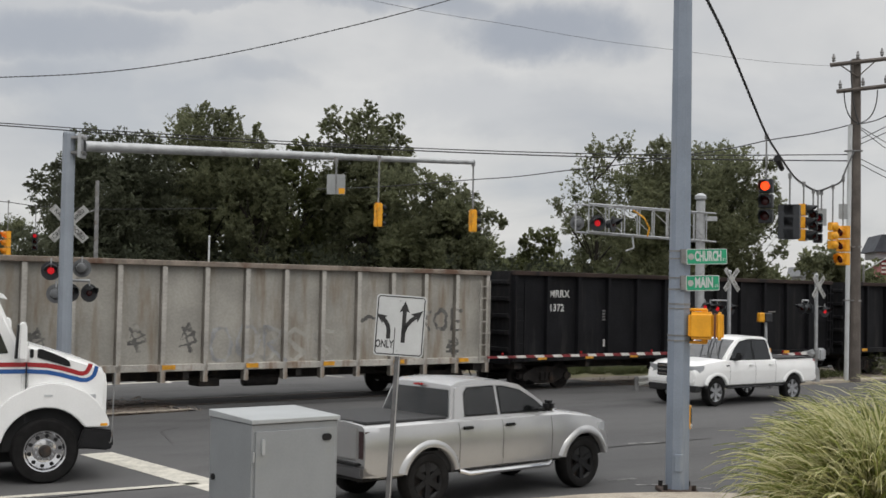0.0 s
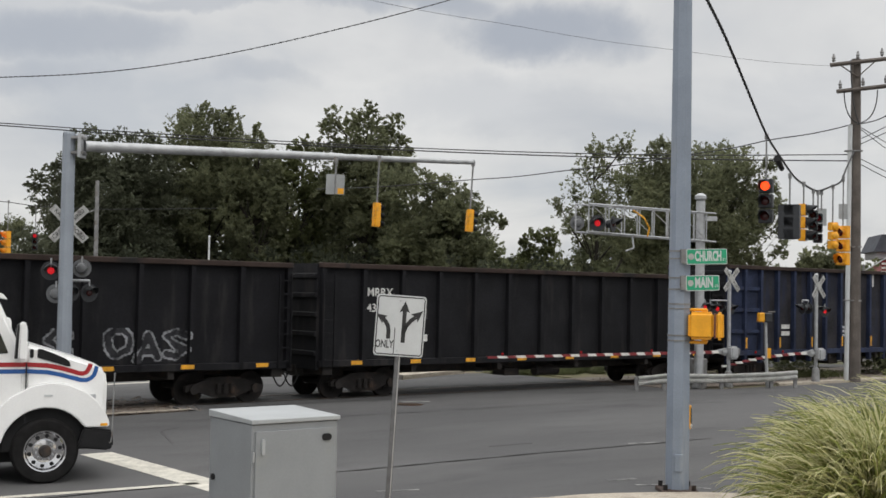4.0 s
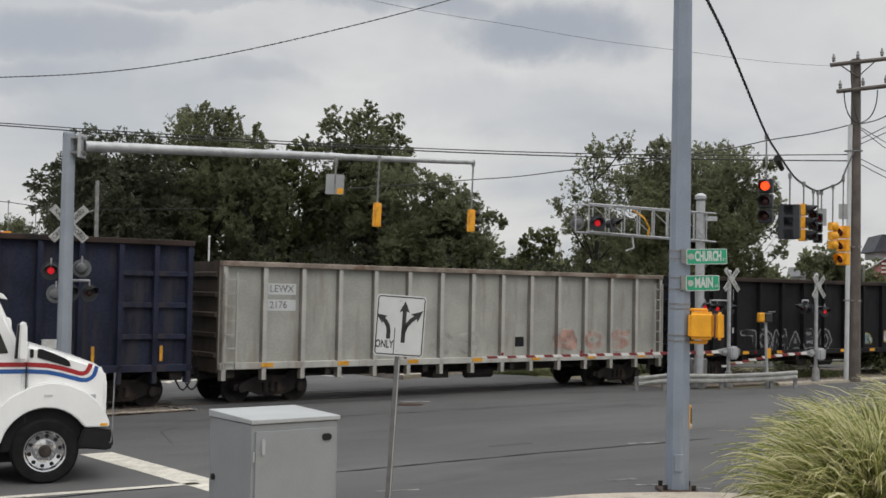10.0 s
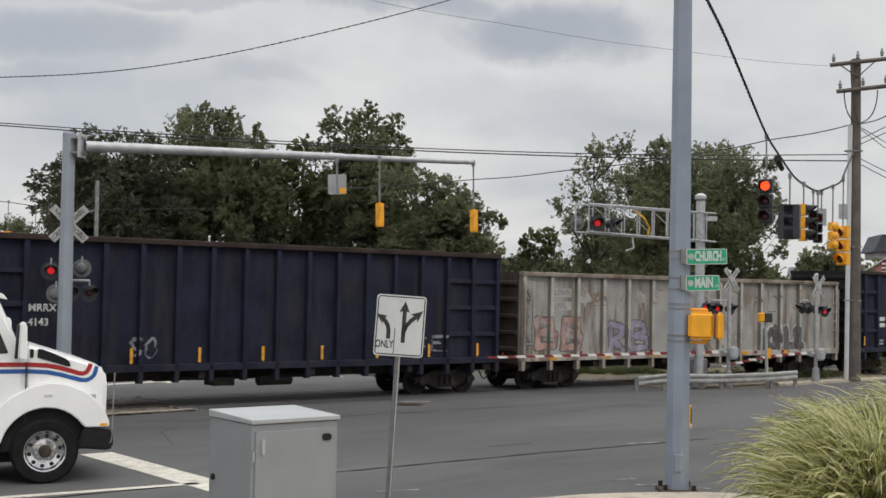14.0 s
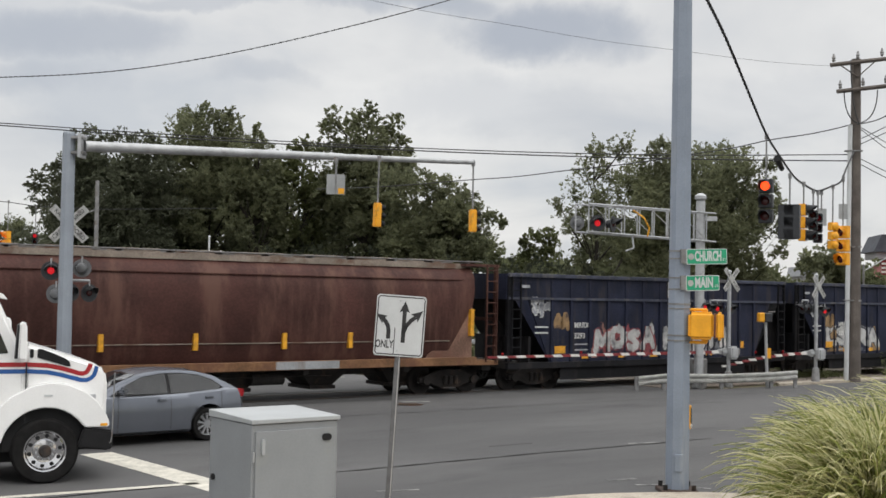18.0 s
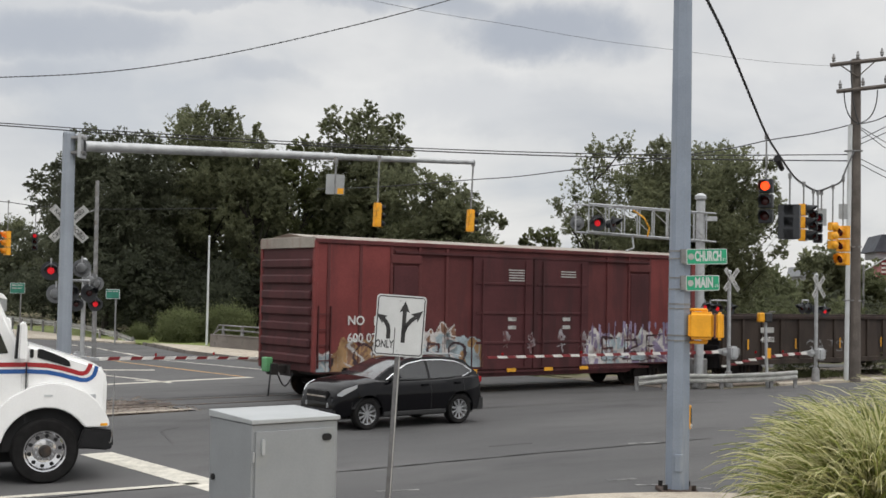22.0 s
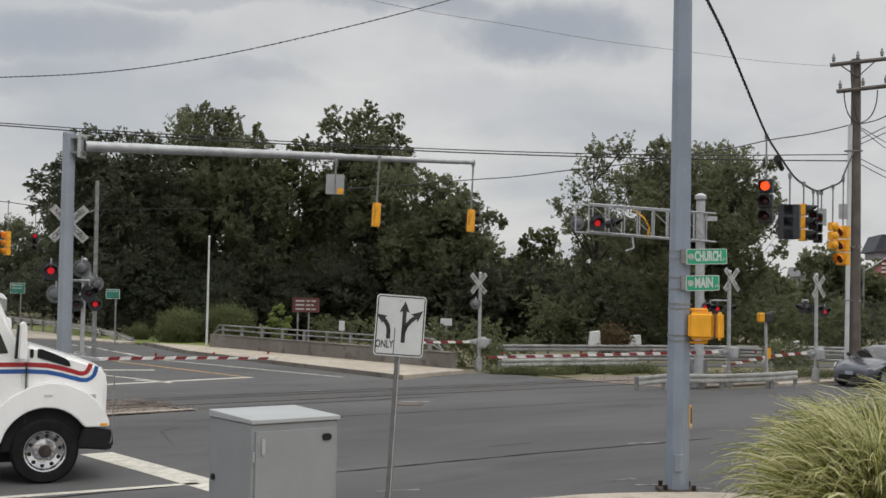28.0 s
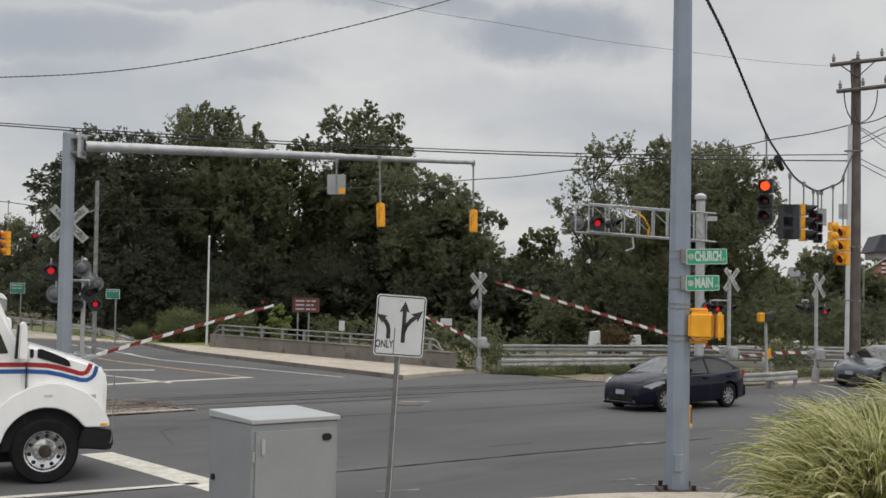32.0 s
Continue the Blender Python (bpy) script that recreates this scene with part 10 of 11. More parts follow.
# ---- trees ----
def leaves(blobs, per, size, seed, flat=0.55):
    """Many small leaf sprays on the skins of overlapping clumps: arrays of four-cornered leaves."""
    rng = np.random.default_rng(seed)
    out_v = []
    for cx, cy, cz, rx, ry, rz in blobs:
        n = max(20, int(per * (rx * rz + rx * ry + ry * rz) / 3))
        d = rng.normal(size=(n, 3))
        d /= np.linalg.norm(d, axis=1)[:, None]
        lump = 1 + 0.16 * np.sin(d[:, 0] * 5.1 + cx) * np.sin(d[:, 2] * 6.3 + cz) + 0.1 * np.sin(d[:, 1] * 9 + cy)
        rad = (rng.random(n) ** 0.35) * lump * (1 + 0.12 * rng.normal(size=n))
        p = np.array((cx, cy, cz)) + d * rad[:, None] * np.array((rx, ry, rz))
        nrm = d * 0.8 + rng.normal(size=(n, 3)) * 0.7 + np.array((0, 0, 0.5))
        nrm /= np.linalg.norm(nrm, axis=1)[:, None]
        t = np.cross(nrm, rng.normal(size=(n, 3)))
        t /= np.linalg.norm(t, axis=1)[:, None] + 1e-9
        b = np.cross(nrm, t)
        s = size * (0.6 + 0.8 * rng.random(n))[:, None]
        w = s * flat
        out_v.append(np.stack([p - t * s * 0.5, p + b * w * 0.5 + nrm * s * 0.08, p + t * s * 0.5, p - b * w * 0.5 - nrm * s * 0.05], 1))
    v = np.concatenate(out_v).reshape(-1, 3)
    n = len(v) // 4
    me = bpy.data.meshes.new("leaves")
    me.vertices.add(len(v))
    me.vertices.foreach_set("co", v.astype(np.float32).ravel())
    me.loops.add(len(v))
    me.loops.foreach_set("vertex_index", np.arange(len(v), dtype=np.int32))
    me.polygons.add(n)
    me.polygons.foreach_set("loop_start", np.arange(0, len(v), 4, dtype=np.int32))
    me.update(calc_edges=True)
    return me


def tree_meshes(height, spread, seed, leafmat, base=0.25, clumps=30, size=0.185, per=680, tip=0.5, up=0.6):
    """A tapered, forked trunk and a crown of leaf clumps at the ends of its limbs."""
    rng = random.Random(seed)
    bm = bmesh.new()
    blobs = []
    pts = [Vector((0, 0, -0.1))]
    for k in range(1, 7):
        pts.append(Vector((rng.uniform(-.12, .12) * k, rng.uniform(-.12, .12) * k, height * 0.85 * k / 6)))
    r0 = height * 0.021
    for k in range(6):
        cyl(bm, pts[k], pts[k + 1], r0 * (1 - k / 6.6), r0 * (1 - (k + 1) / 6.6), n=8, caps=k in (0, 5))
    for i in range(clumps):
        f = base + (1 - base) * ((i + .5) / clumps)
        a = i * 2.4 + rng.uniform(-.4, .4)
        reach = spread * (math.sin(math.pi * min(1, (f - base) / (1 - base) * 0.8 + 0.2)) ** 0.7) * rng.uniform(0.45, 1.0)
        start = pts[min(5, int(f * 5))]
        end = Vector((math.cos(a) * reach, math.sin(a) * reach, height * f * rng.uniform(0.94, 1.0)))
        mid = (start + end) / 2 + Vector((0, 0, -0.04 * height * (1 - f)))
        cyl(bm, start, mid, r0 * 0.4 * (1.1 - f), r0 * 0.26 * (1.1 - f), n=5, caps=False)
        cyl(bm, mid, end, r0 * 0.26 * (1.1 - f), r0 * 0.06, n=5, caps=False)
        q = spread * rng.uniform(0.20, 0.36) * (1.0 if f < 0.75 else tip)
        blobs.append((end.x, end.y, end.z, q, q, q * rng.uniform(0.6, 1.0) * (1 + up * (f > .7))))
        for _ in range(3):
            e2 = end + Vector((rng.uniform(-1, 1), rng.uniform(-1, 1), rng.uniform(-.4, .7))) * q * 1.0
            q2 = q * rng.uniform(0.3, 0.55)
            blobs.append((e2.x, e2.y, e2.z, q2, q2, q2))
    trunk = mesh_of(bm, M["bark"])
    crown = leaves(blobs, per, size, seed)
    crown.materials.append(leafmat)
    return trunk, crown


def tree(x, y, meshes, label, scale=1.0, turn=0.0, name="tree", z=-0.09):
    t = thing(name, pose(x, y, z, 0, 0, turn), label, "tree", "trees behind the crossing")
    for nm, me in zip(("trunk", "crown"), meshes):
        ob = part(nm, me, None, t)
        ob.scale = (scale,) * 3
    return t


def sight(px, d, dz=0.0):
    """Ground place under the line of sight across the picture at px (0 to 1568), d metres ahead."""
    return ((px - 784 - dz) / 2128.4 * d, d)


def sprays(blobs, seed, per=46, leaf=0.21, length=0.52, up=0.45, droop=0.12, count=14, flat=0.56):
    """A crown of leafy twigs: on each clump many short sprays, each with its leaves set along both sides of its stem."""
    rng = np.random.default_rng(seed)
    out = []
    for cx, cy, cz, rx, ry, rz in blobs:
        n = max(7, int(per * (rx * rz + rx * ry + ry * rz) / 3))
        d = rng.normal(size=(n, 3)) + np.array((0, 0, 0.25))
        d /= np.linalg.norm(d, axis=1)[:, None]
        p = np.array((cx, cy, cz)) + d * (0.30 + 0.65 * rng.random(n))[:, None] * np.array((rx, ry, rz))
        way = d * 0.75 + np.array((0, 0, up)) + rng.normal(size=(n, 3)) * 0.4
        way /= np.linalg.norm(way, axis=1)[:, None]
        nrm = np.array((0, 0, 1.0)) + rng.normal(size=(n, 3)) * 0.35 + d * 0.3
        nrm -= way * (nrm * way).sum(1)[:, None]
        nrm /= np.linalg.norm(nrm, axis=1)[:, None] + 1e-9
        side = np.cross(way, nrm)
        ln = length * (0.55 + 0.8 * rng.random(n)) * min(1.3, 0.45 + 0.6 * rx)
        f = rng.random((n, count)) ** 0.8
        lat = rng.normal(size=(n, count)) * 0.26 * (1.05 - 0.75 * f)
        off = rng.normal(size=(n, count)) * 0.09
        L3 = ln[:, None, None]
        c = p[:, None] + way[:, None] * L3 * f[..., None] + side[:, None] * L3 * lat[..., None] + nrm[:, None] * L3 * off[..., None]
        c[..., 2] -= droop * ln[:, None] * f * f
        ax = way[:, None] * 0.7 + side[:, None] * np.sign(lat)[..., None] * 0.7 + rng.normal(size=(n, count, 3)) * 0.35
        ax /= np.linalg.norm(ax, axis=2)[..., None]
        ln2 = nrm[:, None] + rng.normal(size=(n, count, 3)) * 0.5
        b = np.cross(ln2, ax)
        b /= np.linalg.norm(b, axis=2)[..., None] + 1e-9
        s = leaf * (0.6 + 0.7 * rng.random((n, count)))[..., None]
        out.append(np.stack([c - ax * s * 0.5, c + b * s * flat * 0.5, c + ax * s * 0.5, c - b * s * flat * 0.5], 2).reshape(-1, 3))
    v = np.concatenate(out)
    me = bpy.data.meshes.new("leaves")
    me.vertices.add(len(v))
    me.vertices.foreach_set("co", v.astype(np.float32).ravel())
    me.loops.add(len(v))
    me.loops.foreach_set("vertex_index", np.arange(len(v), dtype=np.int32))
    me.polygons.add(len(v) // 4)
    me.polygons.foreach_set("loop_start", np.arange(0, len(v), 4, dtype=np.int32))
    me.update(calc_edges=True)
    return me


def grown_tree(x, y, heads, body, leafmat, label, seed, squash=1.0, fill=34, group="trees behind the crossing", **style):
    """A tree grown to its leading boughs. heads: (offset, height, radius) of each bough's leafy end;
    body: (offset, middle height, half width, half height) of the crown behind them."""
    rng = random.Random(seed)
    t = thing("tree", pose(x, y, -0.09), label, "tree", group)
    bo, bz, bw, bh = body
    ends = [(o, rng.uniform(-0.8, 0.8) * bw * 0.5, z, r) for o, z, r in heads]
    for _ in range(fill):
        a, rad = rng.uniform(0, 2 * math.pi), math.sqrt(rng.uniform(0.1, 1))
        zf = rng.uniform(-1, 0.8)
        w = math.sqrt(max(0.05, 1 - zf * zf * 0.8))
        ends.append((bo + math.cos(a) * rad * bw * w, math.sin(a) * rad * bw * 0.8 * w, bz + zf * bh, bw * rng.uniform(0.22, 0.36)))
    top = max(e[2] for e in ends)
    bm = bmesh.new()
    trunk = [Vector((rng.uniform(-.1, .1) * k, rng.uniform(-.1, .1) * k, top * 0.8 * k / 6)) for k in range(7)]
    r0 = top * 0.02
    for k in range(6):
        cyl(bm, trunk[k], trunk[k + 1], r0 * (1 - k / 6.8), r0 * (1 - (k + 1) / 6.8), n=8, caps=k in (0, 5))
    blobs = []
    for ex, ey, ez, r in ends:
        end = Vector((ex, ey, ez))
        start = trunk[max(1, min(6, int((ez - math.hypot(ex, ey) * 0.9) / (top * 0.8) * 6)))]
        mid = start.lerp(end, 0.55) + Vector((0, 0, -0.05 * (end - start).length))
        cyl(bm, start, mid, r0 * 0.24, r0 * 0.14, n=5, caps=False)
        cyl(bm, mid, end, r0 * 0.14, r0 * 0.04, n=5, caps=False)
        blobs.append((ex, ey, ez, r, r, r * squash))
        for _ in range(3):
            q = r * rng.uniform(0.35, 0.65)
            e2 = end + Vector((rng.uniform(-1, 1), rng.uniform(-1, 1), rng.uniform(-1.1, .1) * squash)) * r * 0.9
            blobs.append((e2.x, e2.y, e2.z, q, q, q * squash))
    part("trunk", mesh_of(bm, M["bark"]), None, t)
    crown = sprays(blobs, seed, **style)
    crown.materials.append(leafmat)
    part("crown", crown, None, t)
    return t


def build_trees():
    dark, mid = "tall dark green broadleaf tree with tiered boughs", "tall green broadleaf tree with an uneven crown"
    grown_tree(-21.2, 76, [(-1.0, 12.4, 1.07), (-2.1, 12.2, .71), (.8, 12.3, 1.07), (2.2, 12.4, .86), (3.3, 11.9, .86), (-3.0, 10.8, .71), (-3.8, 10.0, .71), (-2.9, 9.8, .93), (-4.1, 8.1, .71), (-3.3, 8.4, .86), (-4.4, 9.2, .43), (-3.4, 7.2, .93), (-2.4, 8.7, 1.07), (-1.5, 11.0, 1.2), (1.3, 11.1, 1.36), (2.9, 10.9, 1.1)],
               (.3, 7.6, 3.8, 4.6), M["leaf_dark"], dark, 301, squash=0.5, fill=115, up=0.12, droop=0.3, length=0.6)
    grown_tree(-15.6, 80, [(-2.0, 14.0, .9), (-1.3, 14.2, .8), (-.5, 14.7, .55), (.5, 14.4, .6), (1.4, 14.4, .55), (-1.6, 12.9, 1.28), (0, 13.1, 1.28), (1.4, 13.0, 1.2), (-1.0, 11.4, 1.65), (1.1, 11.5, 1.65)],
               (0, 8.2, 3.4, 5.0), M["leaf_mid"], mid + " of upright plumes", 302, squash=1.25, fill=66, up=0.9)
    grown_tree(-12.0, 77, [(0, 13.2, .33), (-.1, 12.6, .6), (-.6, 11.9, .72), (.4, 11.8, .72), (-.2, 11.0, 1.1)], (0, 7.4, 2.0, 4.6), M["leaf_mid"], "slim pointed green tree", 303, fill=80, up=0.8, squash=1.2)
    grown_tree(-9.1, 79, [(0, 12.8, .3), (-.7, 12.3, .48), (.6, 12.4, .52), (-.2, 11.8, .97), (-1.4, 11.1, .82)], (-.6, 7.6, 2.6, 4.4), M["leaf_lite"], "slim pointed green tree with pale leaves", 304, fill=50, up=0.6)
    grown_tree(-5.2, 78, [(-2.1, 14.2, .72), (-2.6, 13.7, .55), (-.8, 14.1, .65), (.3, 14.9, .5), (-.1, 14.1, .75), (.8, 14.1, .7), (-1.4, 13.0, 1.25), (.1, 13.0, 1.4), (2.0, 14.1, .66), (1.7, 13.2, .75), (2.5, 12.9, .48), (2.9, 12.3, .3), (-1.7, 11.7, 1.3), (.5, 11.5, 1.6), (2.2, 11.4, 1.1)],
               (.2, 8.0, 3.4, 4.8), M["leaf_mid"], "tall cottonwood-like tree with rounded leafy heads", 305, fill=70, up=0.3, length=0.42)
    grown_tree(.2, 75, [(-1.7, 9.8, .85), (-.7, 9.5, 1.06), (.3, 9.4, .85), (1.2, 8.9, .7), (2.0, 7.9, .7), (2.8, 7.9, .42), (3.4, 7.6, .28), (-1.1, 8.1, 1.4), (.9, 7.1, 1.27), (-3.2, 9.4, 1.4)],
               (-.4, 5.4, 3.2, 3.6), M["leaf_mid"], "green tree that slopes down to the edge of the wood", 306, fill=60, up=0.35)
    grown_tree(6.7, 84, [(-.4, 7.1, .55), (.5, 7.3, .6), (-1.0, 6.7, .47), (1.2, 6.9, .55), (0, 6.1, 1.1)], (0, 4.2, 2.0, 2.2), M["leaf_lite"], "low light green tree at the wood's edge", 307, fill=30)
    grown_tree(9.4, 72, [(-.5, 11.7, .5), (.3, 12.2, .45), (1.5, 12.3, .5), (1.2, 11.7, .5), (-1.2, 10.8, .55), (-.2, 10.7, .7), (.8, 10.7, .7), (-1.8, 9.5, .6), (-2.5, 8.6, .42), (-2.1, 7.8, .6), (-.8, 9.4, .9), (.6, 9.3, .95), (-.1, 8.0, 1.1), (-1.4, 7.0, .8)],
               (.4, 6.0, 2.3, 3.4), M["leaf_mid"], "airy green tree with thin feathery foliage", 308, fill=22, per=20, up=0.8, length=0.7, squash=1.2, leaf=0.17)
    grown_tree(14.1, 66, [(-2.4, 11.2, .42), (-2.8, 10.7, .45), (-3.5, 10.0, .62), (-.9, 11.0, .6), (-1.7, 10.9, .65), (.3, 11.0, .62), (1.3, 11.0, .6), (2.2, 10.6, .6), (3.1, 10.3, .5), (4.1, 9.4, .4), (4.7, 8.5, .38), (4.8, 7.7, .34), (4.4, 6.8, .42), (4.2, 5.7, .45), (3.4, 8.8, .75), (-3.9, 8.9, .8), (-.4, 9.8, 1.36), (1.8, 9.6, 1.24), (-2.2, 8.9, 1.36)],
               (-.4, 6.8, 3.8, 3.9), M["leaf_mid"], "broad green tree with spiky upright shoots", 309, fill=70, up=0.75, length=0.6, leaf=0.18)
    # lower trees that close the wood behind them
    for k, (x, y, h, w, ma, sd) in enumerate(((-30.5, 108, 7.6, 3.6, "leaf_mid", 321), (-37, 112, 8.6, 3.6, "leaf_dark", 322), (-42.5, 114, 9.6, 3.6, "leaf_mid", 336), (-24.5, 90, 7.6, 3.4, "leaf_dark", 323), (-18.5, 86, 11.0, 4.0, "leaf_dark", 324),
                                              (-13.6, 88, 10.6, 3.6, "leaf_shaded", 325), (-9.6, 87, 10.6, 3.6, "leaf_shaded", 326), (-6.0, 88, 10.6, 3.8, "leaf_dark", 327), (-2.0, 86, 9.4, 3.6, "leaf_mid", 328), (1.6, 88, 7.6, 3.2, "leaf_far", 329),
                                              (11.8, 80, 8.0, 3.6, "leaf_mid", 330), (15.0, 78, 8.4, 3.6, "leaf_mid", 331), (17.5, 82, 7.2, 3.0, "leaf_mid", 332), (30.5, 95, 7.2, 2.6, "leaf_mid", 333), (33.5, 98, 6.2, 2.6, "leaf_far", 334), (27.0, 100, 5.4, 2.4, "leaf_far", 335))):
        grown_tree(x, y, [(0, h - .5, .9), (-w * .45, h - 1.2, 1.0), (w * .45, h - 1.4, 1.0)], (0, h * .52, w, h * .42), M[ma], "green broadleaf tree deeper in the wood", sd, fill=36, per=15, leaf=0.34, length=0.8, count=11)
    # undergrowth along the foot of the wood
    bush = []
    for sd, ma in ((21, M["leaf_shaded"]), (22, M["leaf_dark"]), (23, M["leaf_far"])):
        rng = random.Random(sd)
        bl = []
        for k in range(14):
            bl.append((rng.uniform(-2.4, 2.4), rng.uniform(-1.4, 1.4), rng.uniform(0.5, 2.9), rng.uniform(.6, 1.2), rng.uniform(.6, 1.2), rng.uniform(.6, 1.2)))
        me = sprays(bl, sd, per=19, leaf=0.24, length=0.7, up=0.2, droop=0.4, count=12)
        me.materials.append(ma)
        bush.append(me)
    rng = random.Random(5)

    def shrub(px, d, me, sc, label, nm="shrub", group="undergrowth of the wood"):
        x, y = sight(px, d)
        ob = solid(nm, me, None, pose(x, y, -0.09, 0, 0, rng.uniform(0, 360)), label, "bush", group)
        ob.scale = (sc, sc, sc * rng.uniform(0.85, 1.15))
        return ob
    # most of these shrubs have canopy shade put into their leaf colour
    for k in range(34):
        shrub(60 + k * 26 + rng.uniform(-10, 10), (75 if k > 6 else 96) + rng.uniform(-4, 5), bush[0 if k % 4 else 1], rng.uniform(0.9, 1.5), "green undergrowth at the edge of the wood, mostly shade-darkened")
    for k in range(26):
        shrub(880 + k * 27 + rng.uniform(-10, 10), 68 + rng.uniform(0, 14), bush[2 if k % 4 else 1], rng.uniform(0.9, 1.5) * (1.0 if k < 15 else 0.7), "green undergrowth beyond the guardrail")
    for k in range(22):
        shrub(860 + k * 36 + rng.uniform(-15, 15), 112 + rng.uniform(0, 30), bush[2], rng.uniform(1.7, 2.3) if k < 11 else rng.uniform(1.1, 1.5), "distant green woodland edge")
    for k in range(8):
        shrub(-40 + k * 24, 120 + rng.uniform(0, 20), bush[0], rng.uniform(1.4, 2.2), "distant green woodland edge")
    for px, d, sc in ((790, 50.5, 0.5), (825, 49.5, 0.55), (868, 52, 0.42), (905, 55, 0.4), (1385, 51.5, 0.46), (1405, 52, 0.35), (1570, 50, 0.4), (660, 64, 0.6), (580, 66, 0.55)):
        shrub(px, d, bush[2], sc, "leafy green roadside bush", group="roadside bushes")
    # clipped round hedge bushes beside the white pole
    bl = [(0, 0, 0.7, 1.35, 1.2, 1.1), (0.6, 0.1, 0.6, 0.9, 1.0, 0.9), (-0.6, 0, 0.6, 0.9, 1.0, 0.9)]
    me = leaves(bl, 7500, 0.085, 31)
    me.materials.append(M["leaf_clip"])
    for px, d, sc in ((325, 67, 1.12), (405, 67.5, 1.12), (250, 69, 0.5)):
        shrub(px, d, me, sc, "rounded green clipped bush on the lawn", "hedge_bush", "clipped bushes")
    bl = [(0, 0, 0.6, 0.9, 0.9, 0.75)]
    me = leaves(bl, 1500, 0.14, 32)
    me.materials.append(M["leaf_rust"])
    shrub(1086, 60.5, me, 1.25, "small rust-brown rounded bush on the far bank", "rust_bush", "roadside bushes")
    # weeds under the low guardrail and along the road's end
    rw = random.Random(41)
    bl = []
    for k in range(150):
        f = rw.random()
        x, y = (2.0 + 6.6 * f + rw.uniform(-.4, .4), 45.6 + 3.2 * f + rw.uniform(-.7, .9)) if k < 90 else (8.2 + 8 * f, 45.2 + 3.0 * f + rw.uniform(-1, 1))
        q = rw.uniform(.12, .32)
        bl.append((x, y, q * .35 - .05, q * 1.3, q * 1.3, q))
    me = leaves(bl, 4200, 0.07, 33, flat=0.3)
    me.materials.append(M["leaf_lite"])
    solid("weeds", me, None, Matrix(), "low green weeds growing round the guardrail", "weeds", kind="stuff")
    lime = tree_meshes(2.4, 0.75, 17, M["leaf_lime"], base=0.2, clumps=14, size=0.2, per=700)
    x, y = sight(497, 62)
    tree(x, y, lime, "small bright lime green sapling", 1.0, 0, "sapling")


build_trees()


def ornamental_grass(seed, count, reach):
    """A fountain of long arching blades, folded along the middle: one half green, one half pale."""
    rng = np.random.default_rng(seed)
    vs, fs, slots = [], [], []
    for k in range(count):
        r0 = 0.42 * math.sqrt(rng.random())
        a0 = rng.random() * 2 * math.pi
        a = a0 + rng.normal() * 0.75
        ln = reach * (0.5 + 0.5 * rng.random())
        tilt = 0.03 + 1.15 * (r0 / 0.42) * rng.random() + 0.08 * rng.random()
        droop = 1.9 + 1.3 * rng.random()
        p = np.array((r0 * math.cos(a0), r0 * math.sin(a0), 0.0))
        w = 0.011 + 0.010 * rng.random()
        out = np.array((math.cos(a), math.sin(a), 0))
        flat = np.array((-out[1], out[0], 0))
        veer = rng.normal() * 0.35
        tw0, tw1 = rng.normal() * 0.5, rng.normal() * 0.8
        pale = (0, 1) if rng.random() < 0.6 else ((1, 1) if rng.random() < 0.65 else (0, 0))
        seg = 10
        for j in range(seg + 1):
            f = j / seg
            ahead = (out + flat * veer * f) * math.sin(tilt) + np.array((0, 0, math.cos(tilt)))
            tw = tw0 + tw1 * f
            side = flat * math.cos(tw) + np.cross(ahead, flat) * math.sin(tw)
            ww = side * w * (1.0 if f < 0.5 else 1 - ((f - 0.5) / 0.5) ** 2 * 0.93)
            fold = np.cross(side, ahead) * w * 0.35
            base = len(vs)
            vs += [p - ww, p + fold, p + ww]
            if j:
                fs += [(base - 3, base - 2, base + 1, base), (base - 2, base - 1, base + 2, base + 1)]
                slots += pale
            p = p + ahead * (ln / seg)
            tilt += droop * (0.12 + 1.3 * f * f + 2.2 * f ** 5) / seg
    me = bpy.data.meshes.new("blades")
    me.from_pydata([tuple(v) for v in vs], [], fs)
    me.materials.append(M["blade"])
    me.materials.append(M["blade_pale"])
    me.polygons.foreach_set("material_index", slots)
    return me


clump = thing("ornamental_grass", pose(5.65, 15.4, 0.0), "large mound of pale striped ornamental grass", "plant", "ornamental grass mounds", "stuff")
part("blades", ornamental_grass(3, 3600, 2.25), None, clump)
clump = thing("ornamental_grass", pose(7.15, 16.4, 0.0, 0, 0, 40), "second mound of pale striped ornamental grass", "plant", "ornamental grass mounds", "stuff")
part("blades", ornamental_grass(4, 1800, 2.6), None, clump)


def linear(ob):
    """Even speed from row to row."""
    ad = ob.animation_data
    for c in ad.action.layers[0].strips[0].channelbag(ad.action_slot).fcurves:
        for k in c.keyframe_points:
            k.interpolation = "LINEAR"


def between(rows, t):
    return lerp_list(rows, t)


def roll_rows(place, radius, t0, t1, sign, path):
    """Rows for a wheel that rolls without slipping between t0 and t1 while its thing runs along path(t)."""
    rows, n = [], int((t1 - t0) * FPS)
    rows.append((0.0, place))
    for k in range(n + 1):
        t = t0 + k / FPS
        a = sign * (path(t) - path(t0)) / radius
        rows.append((t, place @ Matrix.Rotation(a, 4, "Y")))
    if t1 < 32.0:
        rows.append((32.0, rows[-1][1]))
    return [r for k, r in enumerate(rows) if k == 0 or frame(r[0]) > frame(rows[k - 1][0])]


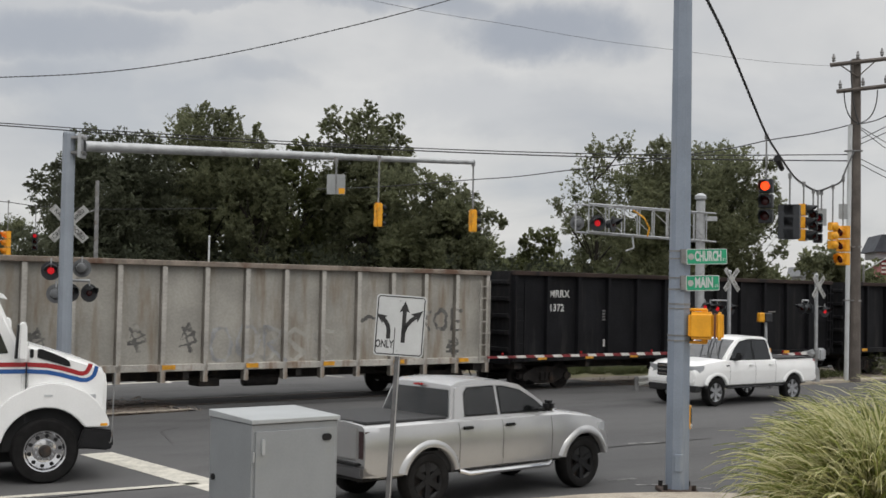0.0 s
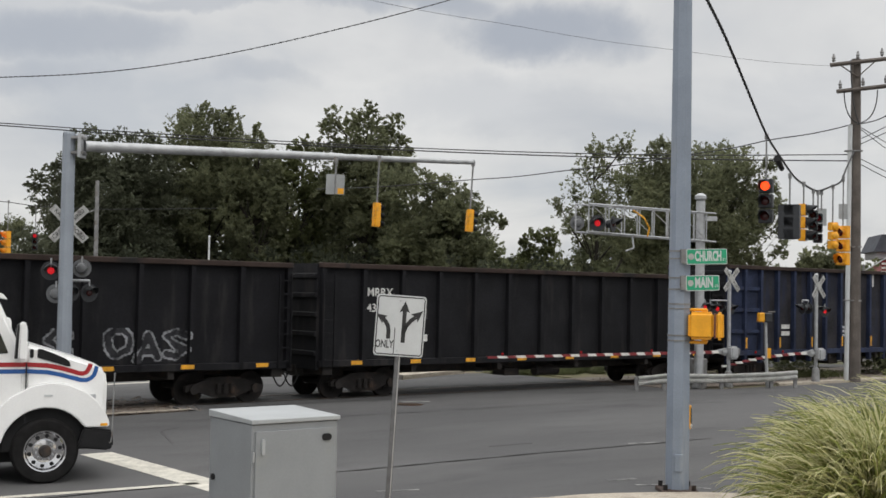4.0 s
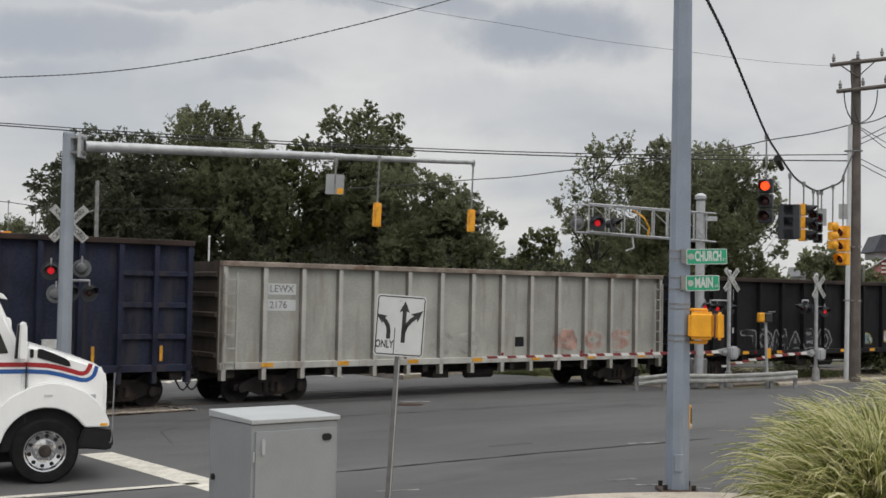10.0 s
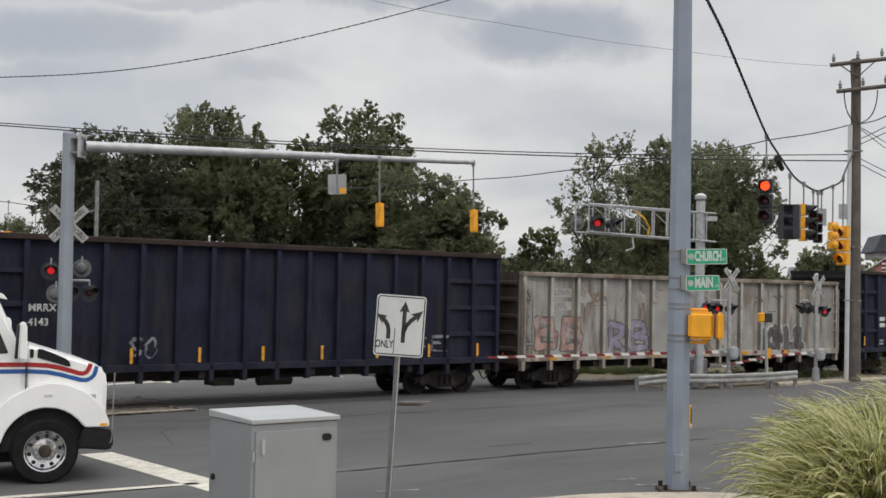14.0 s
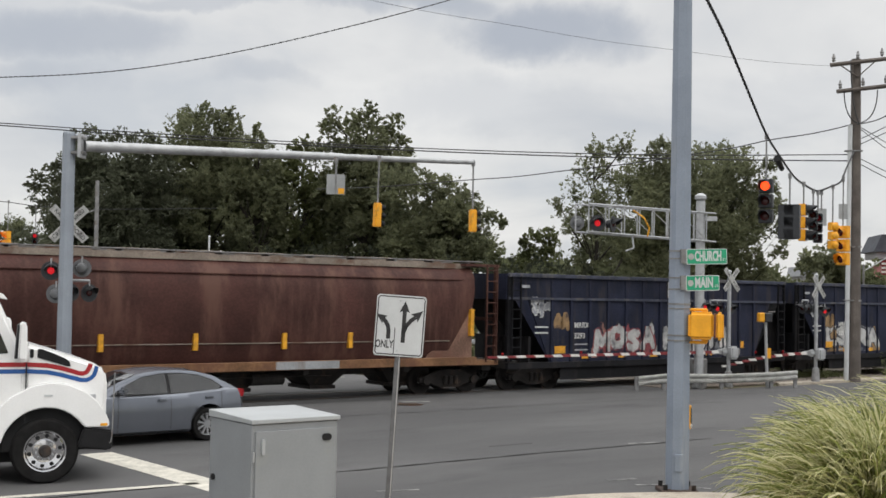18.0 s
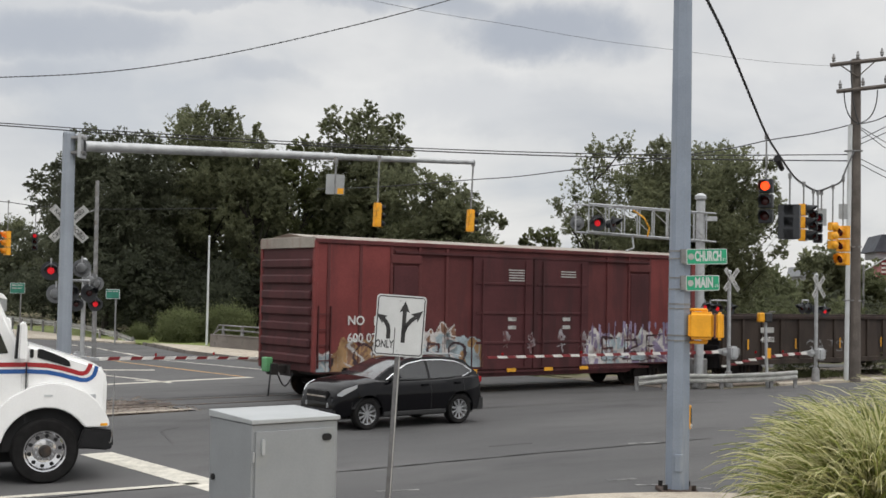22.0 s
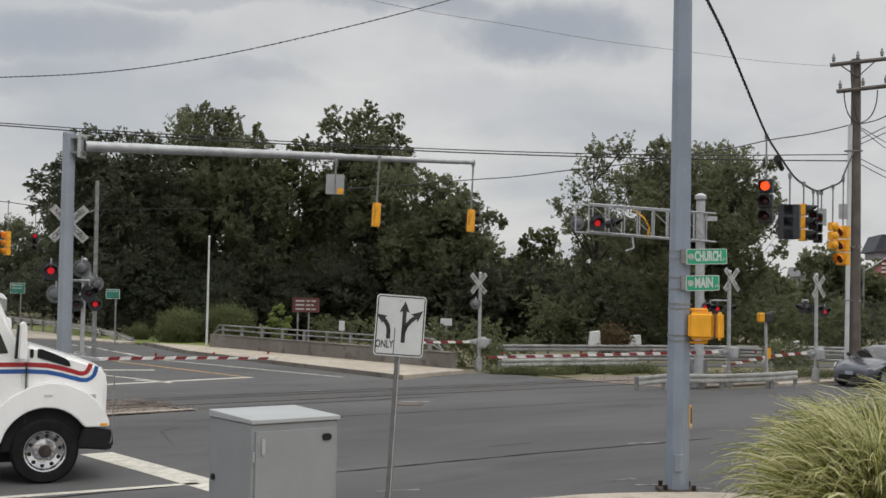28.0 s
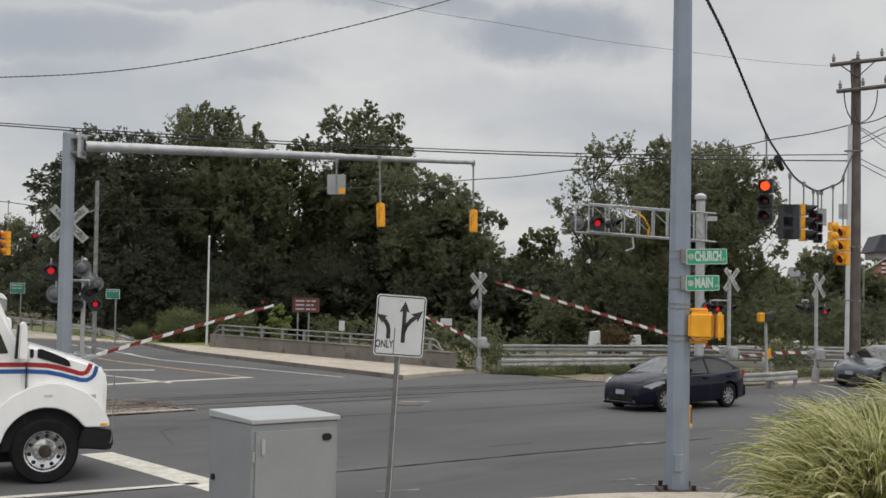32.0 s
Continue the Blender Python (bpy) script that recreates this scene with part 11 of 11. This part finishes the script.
def motions():
    """Everything that moves: the train, the road vehicles, the gates and the hanging heads."""
    speed = 11.164
    for car, s in CARS:
        walk(car, [(t, turned(at(s + speed * t, 1.46), TDEG)) for t in (0.0, 8.0, 16.0, 24.0, 32.0)])
        linear(car)
    middle = dict(CARS)
    for ws, car in WHEELS:
        s = middle[car]
        t0, t1 = max(0.0, (-26 - s) / speed), min(32.0, (36 - s) / speed)
        walk(ws, roll_rows(ws.matrix_basis.copy(), WR, t0, t1, 1, lambda t: speed * t))
        linear(ws)
    # place of the rear axle along the railway's line, and how far before it; the way they face
    drives = {
        "white_pickup": ([(0, 7.45), (0.5, 0.15), (1.0, -7.12), (2.0, -21.4), (6.0, -78), (32, -410)], -5.1, TDEG + 180.5),
        "silver_pickup": ([(0, -12.6), (.5, -9.15), (1.0, -5.8), (1.5, -2.4), (3.0, 7.6), (8.0, 49.6), (32, 259)], -13.56, TDEG + 3.8),
        "grey_sedan": ([(0, 163.7), (17.0, -2.04), (18.0, -11.79), (20, -31.5), (32, -150)], -5.25, TDEG + 181.5),
        "black_suv": ([(0, 200), (16, 38), (19.8, 13.4), (20.0, 11.95), (20.5, 8.1), (21, 4.05), (21.5, -.4), (22, -5.32), (22.5, -10.5), (23, -16.0), (32, -110)], -5.2, TDEG + 181),
        "navy_sedan": ([(0, 228), (31.0, 11.45), (31.5, 7.85), (32.0, 4.0)], -5.55, TDEG + 181.5),
        "waiting_car": ([(0, 150), (20, 45), (23.5, 20.0), (24.2, 18.9), (25.5, 18.25), (27.0, 17.75), (27.5, 17.7), (32, 17.7)], -3.35, TDEG + 182),
    }
    windows = {"white_pickup": (0, 3), "silver_pickup": (0, 4), "grey_sedan": (14.5, 19.5), "black_suv": (18, 24), "navy_sedan": (28, 32), "waiting_car": (22.5, 28)}
    for key, (rows, off, deg) in drives.items():
        ob = CARS_ON_ROAD[key]
        lean = 0.07 if key == "silver_pickup" else 0.0
        drift = -0.09 if key == "black_suv" else 0.0
        walk(ob, [(t, turned(at(s, off + lean * (min(s, 12.0) - rows[0][1]) + drift * max(0.0, min(s, 14.0) - 4.0)), deg)) for t, s in rows])
        linear(ob)
        t0, t1 = windows[key]
        sign = 1 if key == "silver_pickup" else -1
        for wh, r in CAR_WHEELS[ob]:
            walk(wh, roll_rows(wh.matrix_basis.copy(), r, t0, t1, sign, lambda t: between(rows, t)))
            linear(wh)
    # the gates lift at the end
    for k, (arm, pivot) in enumerate(GATES):
        rest = arm.matrix_basis.copy()
        t0, rate = ((30.75, 10.5), (31.0, 3.0), (30.1, 8.6), (30.4, 14.0))[k]
        rows = [(0.0, rest), (t0, rest)]
        for t in (t0 + .3, t0 + .6, t0 + .9, 32.0):
            if t <= 32.0:
                rows.append((t, rest @ Matrix.Rotation(radians(-rate * max(0, t - t0 - .12)), 4, "Y")))
        walk(arm, rows)
    # what hangs on the arm swings a little in the wind
    rng = random.Random(8)
    for ob, what in SWAY:
        rest = ob.matrix_basis.copy()
        rows = []
        for k in range(33):
            a = 2.2 * math.sin(k * 2.1) + rng.uniform(-1, 1)
            rows.append((float(k), rest @ Matrix.Rotation(radians(a), 4, "Y") @ Matrix.Rotation(radians(4 * math.sin(k * 1.7 + 1)), 4, "Z")))
        walk(ob, rows)


motions()
